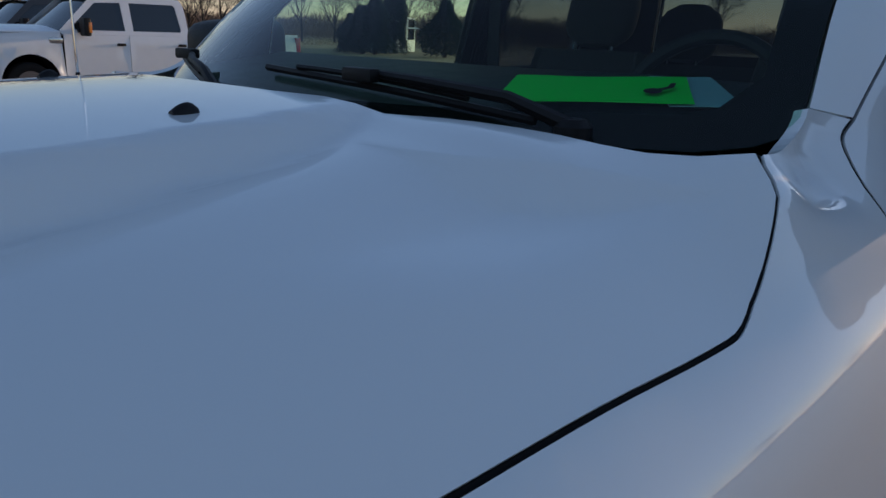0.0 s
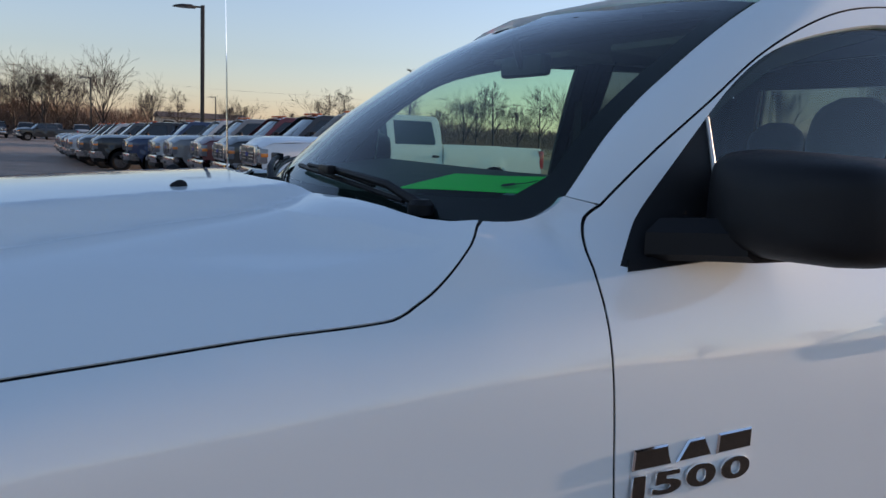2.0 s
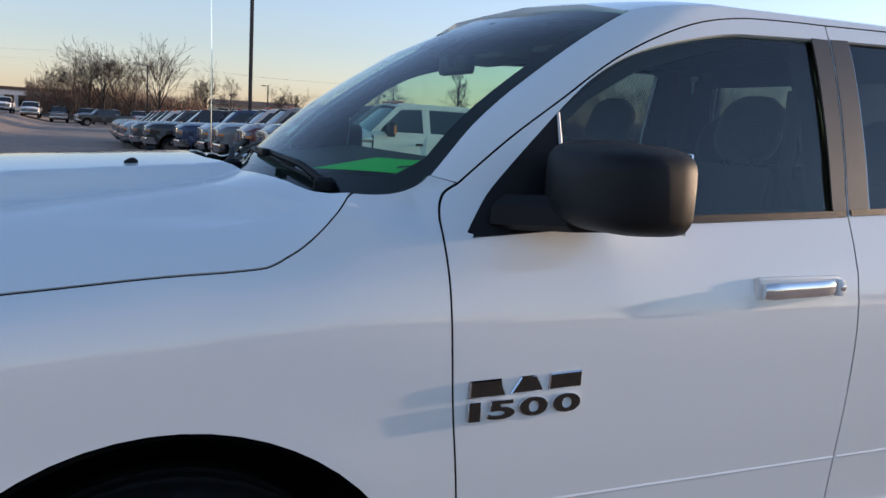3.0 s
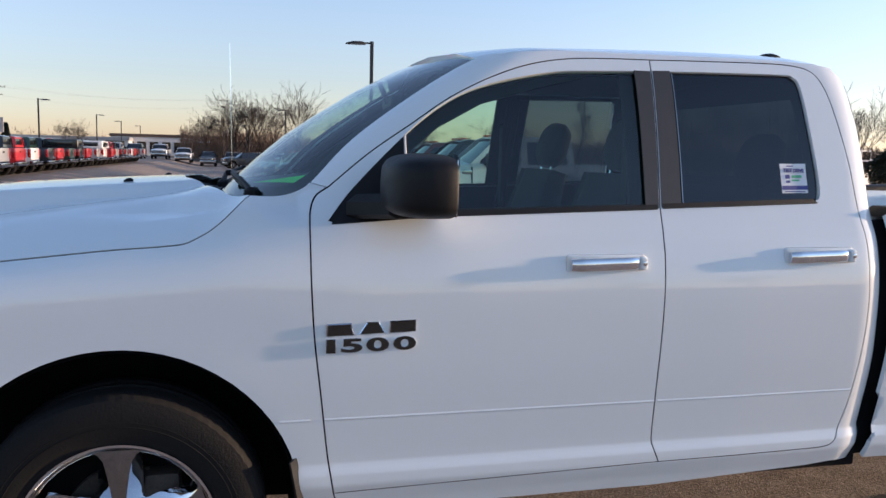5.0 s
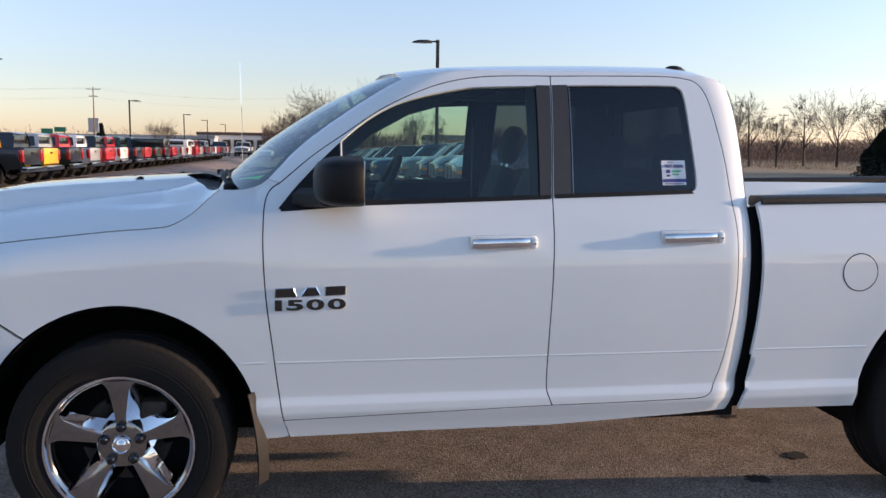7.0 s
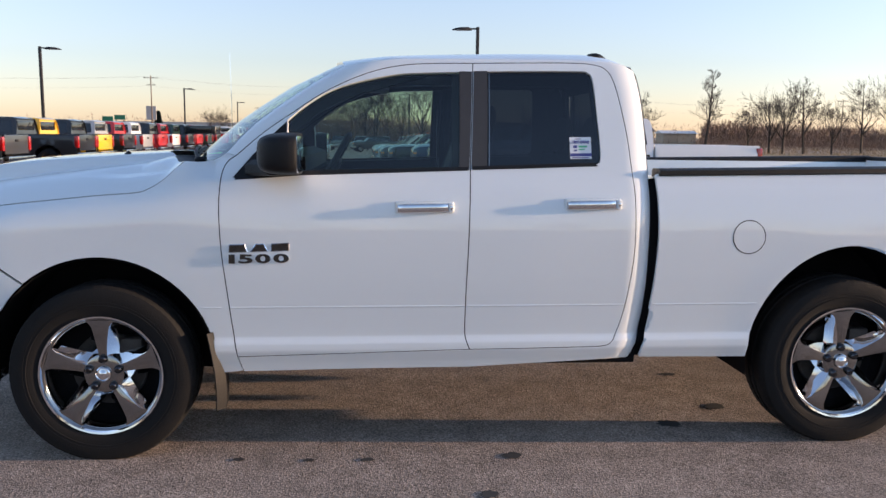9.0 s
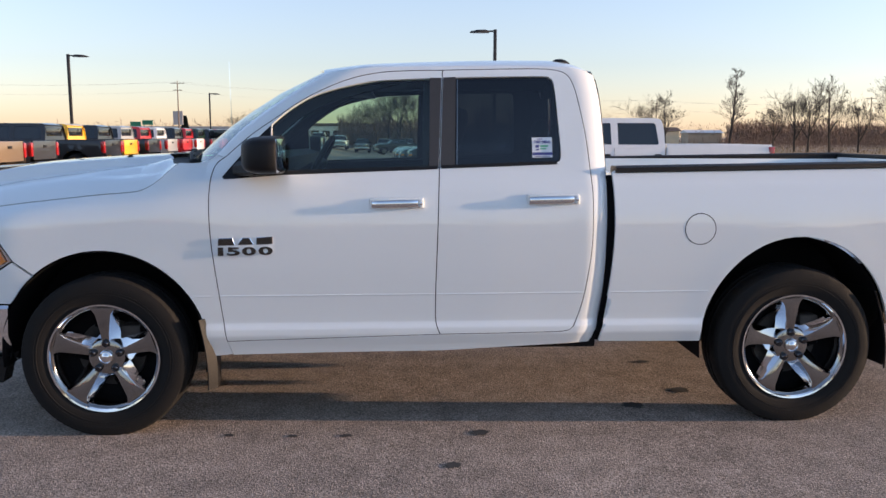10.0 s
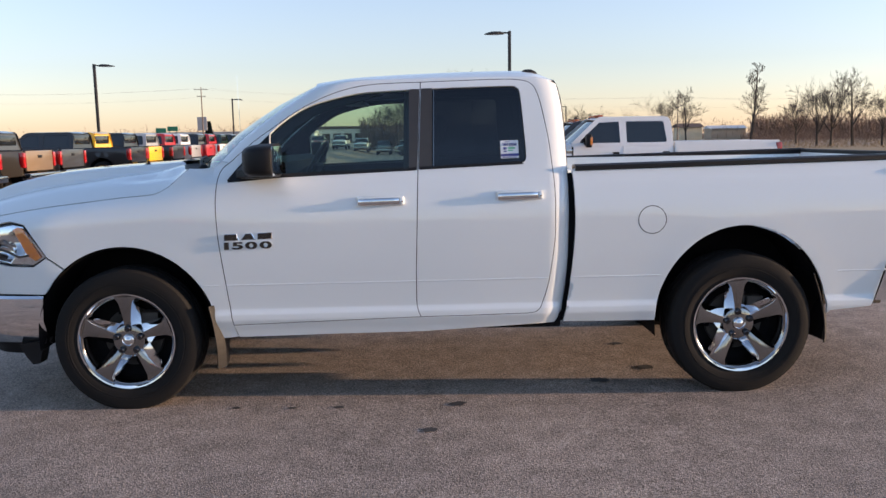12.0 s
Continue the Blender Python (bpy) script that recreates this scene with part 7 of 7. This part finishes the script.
thicket("low brown line of leafless woods on the horizon", 70000, ring_place(190, 270, -180, 180), 6.4, 0.9, 0.07, 1)
thicket("dense brown leafless woods beyond the field", 120000, ring_place(165, 225, 23.0, 72), 7.2, 0.9, 0.08, 6)
thicket("brown leafless hedgerow beyond the field", 50000, ring_place(112, 150, 23.0, 75), 2.6, 0.6, 0.016, 2)
thicket("brown leafless thicket across the road", 60000, ring_place(95, 120, 110, 262), 5.0, 0.9, 0.06, 5)
thicket("brown leafless thicket behind the lot", 24000, ring_place(122, 140, -4, 7), 6.0, 1.0, 0.035, 3)
spikes("tall_grass", "dry tan grass along the lot edge", "grass", M_GRASS, 16000, ring_place(74, 124, 18, 60), 0.35, 0.03, 4)

# ---- far buildings ----
M_WALLTAN = material("tan_siding", (0.42, 0.33, 0.24), 0.8, var=0.1, scale=1)
M_WALLGREY = material("grey_metal_siding", (0.33, 0.33, 0.34), 0.6, var=0.1, scale=1)
M_WALLWHITE = material("white_siding", (0.6, 0.6, 0.6), 0.7, var=0.08, scale=1)
M_ROOFBROWN = material("brown_roofing", (0.10, 0.07, 0.055), 0.9, var=0.2, scale=2)
M_CREAM = material("cream_stucco", (0.62, 0.52, 0.36), 0.8, var=0.08, scale=1)
M_SIGN = material("green_sign", (0.02, 0.16, 0.09), 0.4, var=0.05)


def building(name, label, x, y, turn, w, d, h, wall, roofing, gable=0.0, windows=6, wz=(0.9, 2.4)):
    ob = thing(name, label, "building", at=(x, y, 0))
    ob.rotation_euler = (0, 0, radians(turn))
    part("wall", boxed(-w / 2, w / 2, -d / 2, d / 2, 0, h), wall, ob, smooth=False)
    bm = bmesh.new()
    if gable > 0:
        e = 0.4
        v = [bm.verts.new(p) for p in ((-w / 2 - e, -d / 2 - e, h), (w / 2 + e, -d / 2 - e, h), (w / 2 + e, d / 2 + e, h), (-w / 2 - e, d / 2 + e, h), (-w / 2 - e, 0, h + gable), (w / 2 + e, 0, h + gable))]
        for f in ((0, 1, 5, 4), (2, 3, 4, 5), (0, 4, 3), (1, 2, 5), (0, 3, 2, 1)):
            bm.faces.new([v[i] for i in f])
    else:
        box(bm, -w / 2 - 0.15, w / 2 + 0.15, -d / 2 - 0.15, d / 2 + 0.15, h, h + 0.5)
    part("roof", bm, roofing, ob, smooth=False)
    for k in range(windows):
        cx = -w / 2 + w * (k + 0.5) / windows
        win = part("window", boxed(cx - w / windows * 0.36, cx + w / windows * 0.36, -d / 2 - 0.06, -d / 2 + 0.02, wz[0], wz[1], bevel=0.02), M_DARKGLASS, ob, smooth=False)
        part("window_frame", boxed(cx - w / windows * 0.40, cx + w / windows * 0.40, -d / 2 - 0.04, -d / 2 + 0.01, wz[0] - 0.12, wz[1] + 0.12), M_WALLWHITE, win, smooth=False)
    return ob


building("dealership_building", "long low grey dealership building", -38, 150, 0, 40, 20, 2.5, M_WALLWHITE, M_WALLGREY, 0, 9, (0.6, 2.4))
building("dealership_building", "low white showroom with large windows", -12.5, 152, 0, 18, 14, 3.2, M_WALLWHITE, M_ROOFBROWN, 0, 9, (0.6, 2.4))
building("gabled_entrance", "cream gabled entrance building", -1.5, 150, 90, 8, 7, 2.6, M_CREAM, M_CREAM, 3.0, 2)
building("apartment_house", "brown gabled house on the skyline", 30.5, 170, 0, 17, 10, 3.1, M_WALLTAN, M_ROOFBROWN, 1.1, 6, (0.9, 2.4))
building("barn", "tan barn beyond the field", 60, 175, 0, 4.8, 5, 2.7, M_CREAM, M_ROOFBROWN, 0.9, 0)
building("barn", "long pale shed beyond the field", 72, 185, 0, 8, 5, 2.4, M_WALLTAN, M_WALLWHITE, 0.7, 0)
building("white_house", "small white house behind evergreens", 41.0, 46.5, 30, 4.6, 4, 1.7, M_WALLWHITE, M_WALLGREY, 0.9, 2)
for x, y in ((-42.4, 132), (-40.6, 132.4)):
    sg = thing("road_sign", "plain green highway sign on posts", "sign", "green signs", at=(x, y, 0))
    part("panel", boxed(-0.85, 0.85, -0.05, 0.05, 2.9 + (0.25 if x > -41 else 0), 3.65 + (0.25 if x > -41 else 0)), M_SIGN, sg, smooth=False)
    for px in (-0.6, 0.6):
        part("post", tubed([(px, 0.1, 0), (px, 0.1, 3.6)], 0.06, 6), M_POLE, sg)
tw = thing("billboard", "grey panel sign on a tall post", "sign", at=(-31.7, 118, 0))
part("panel", boxed(-0.7, 0.7, -0.12, 0.12, 3.0, 5.0), M_WALLGREY, tw, smooth=False)
part("post", tubed([(0, 0.3, 0), (0, 0.3, 4.0)], 0.12, 8), M_POLE, tw)
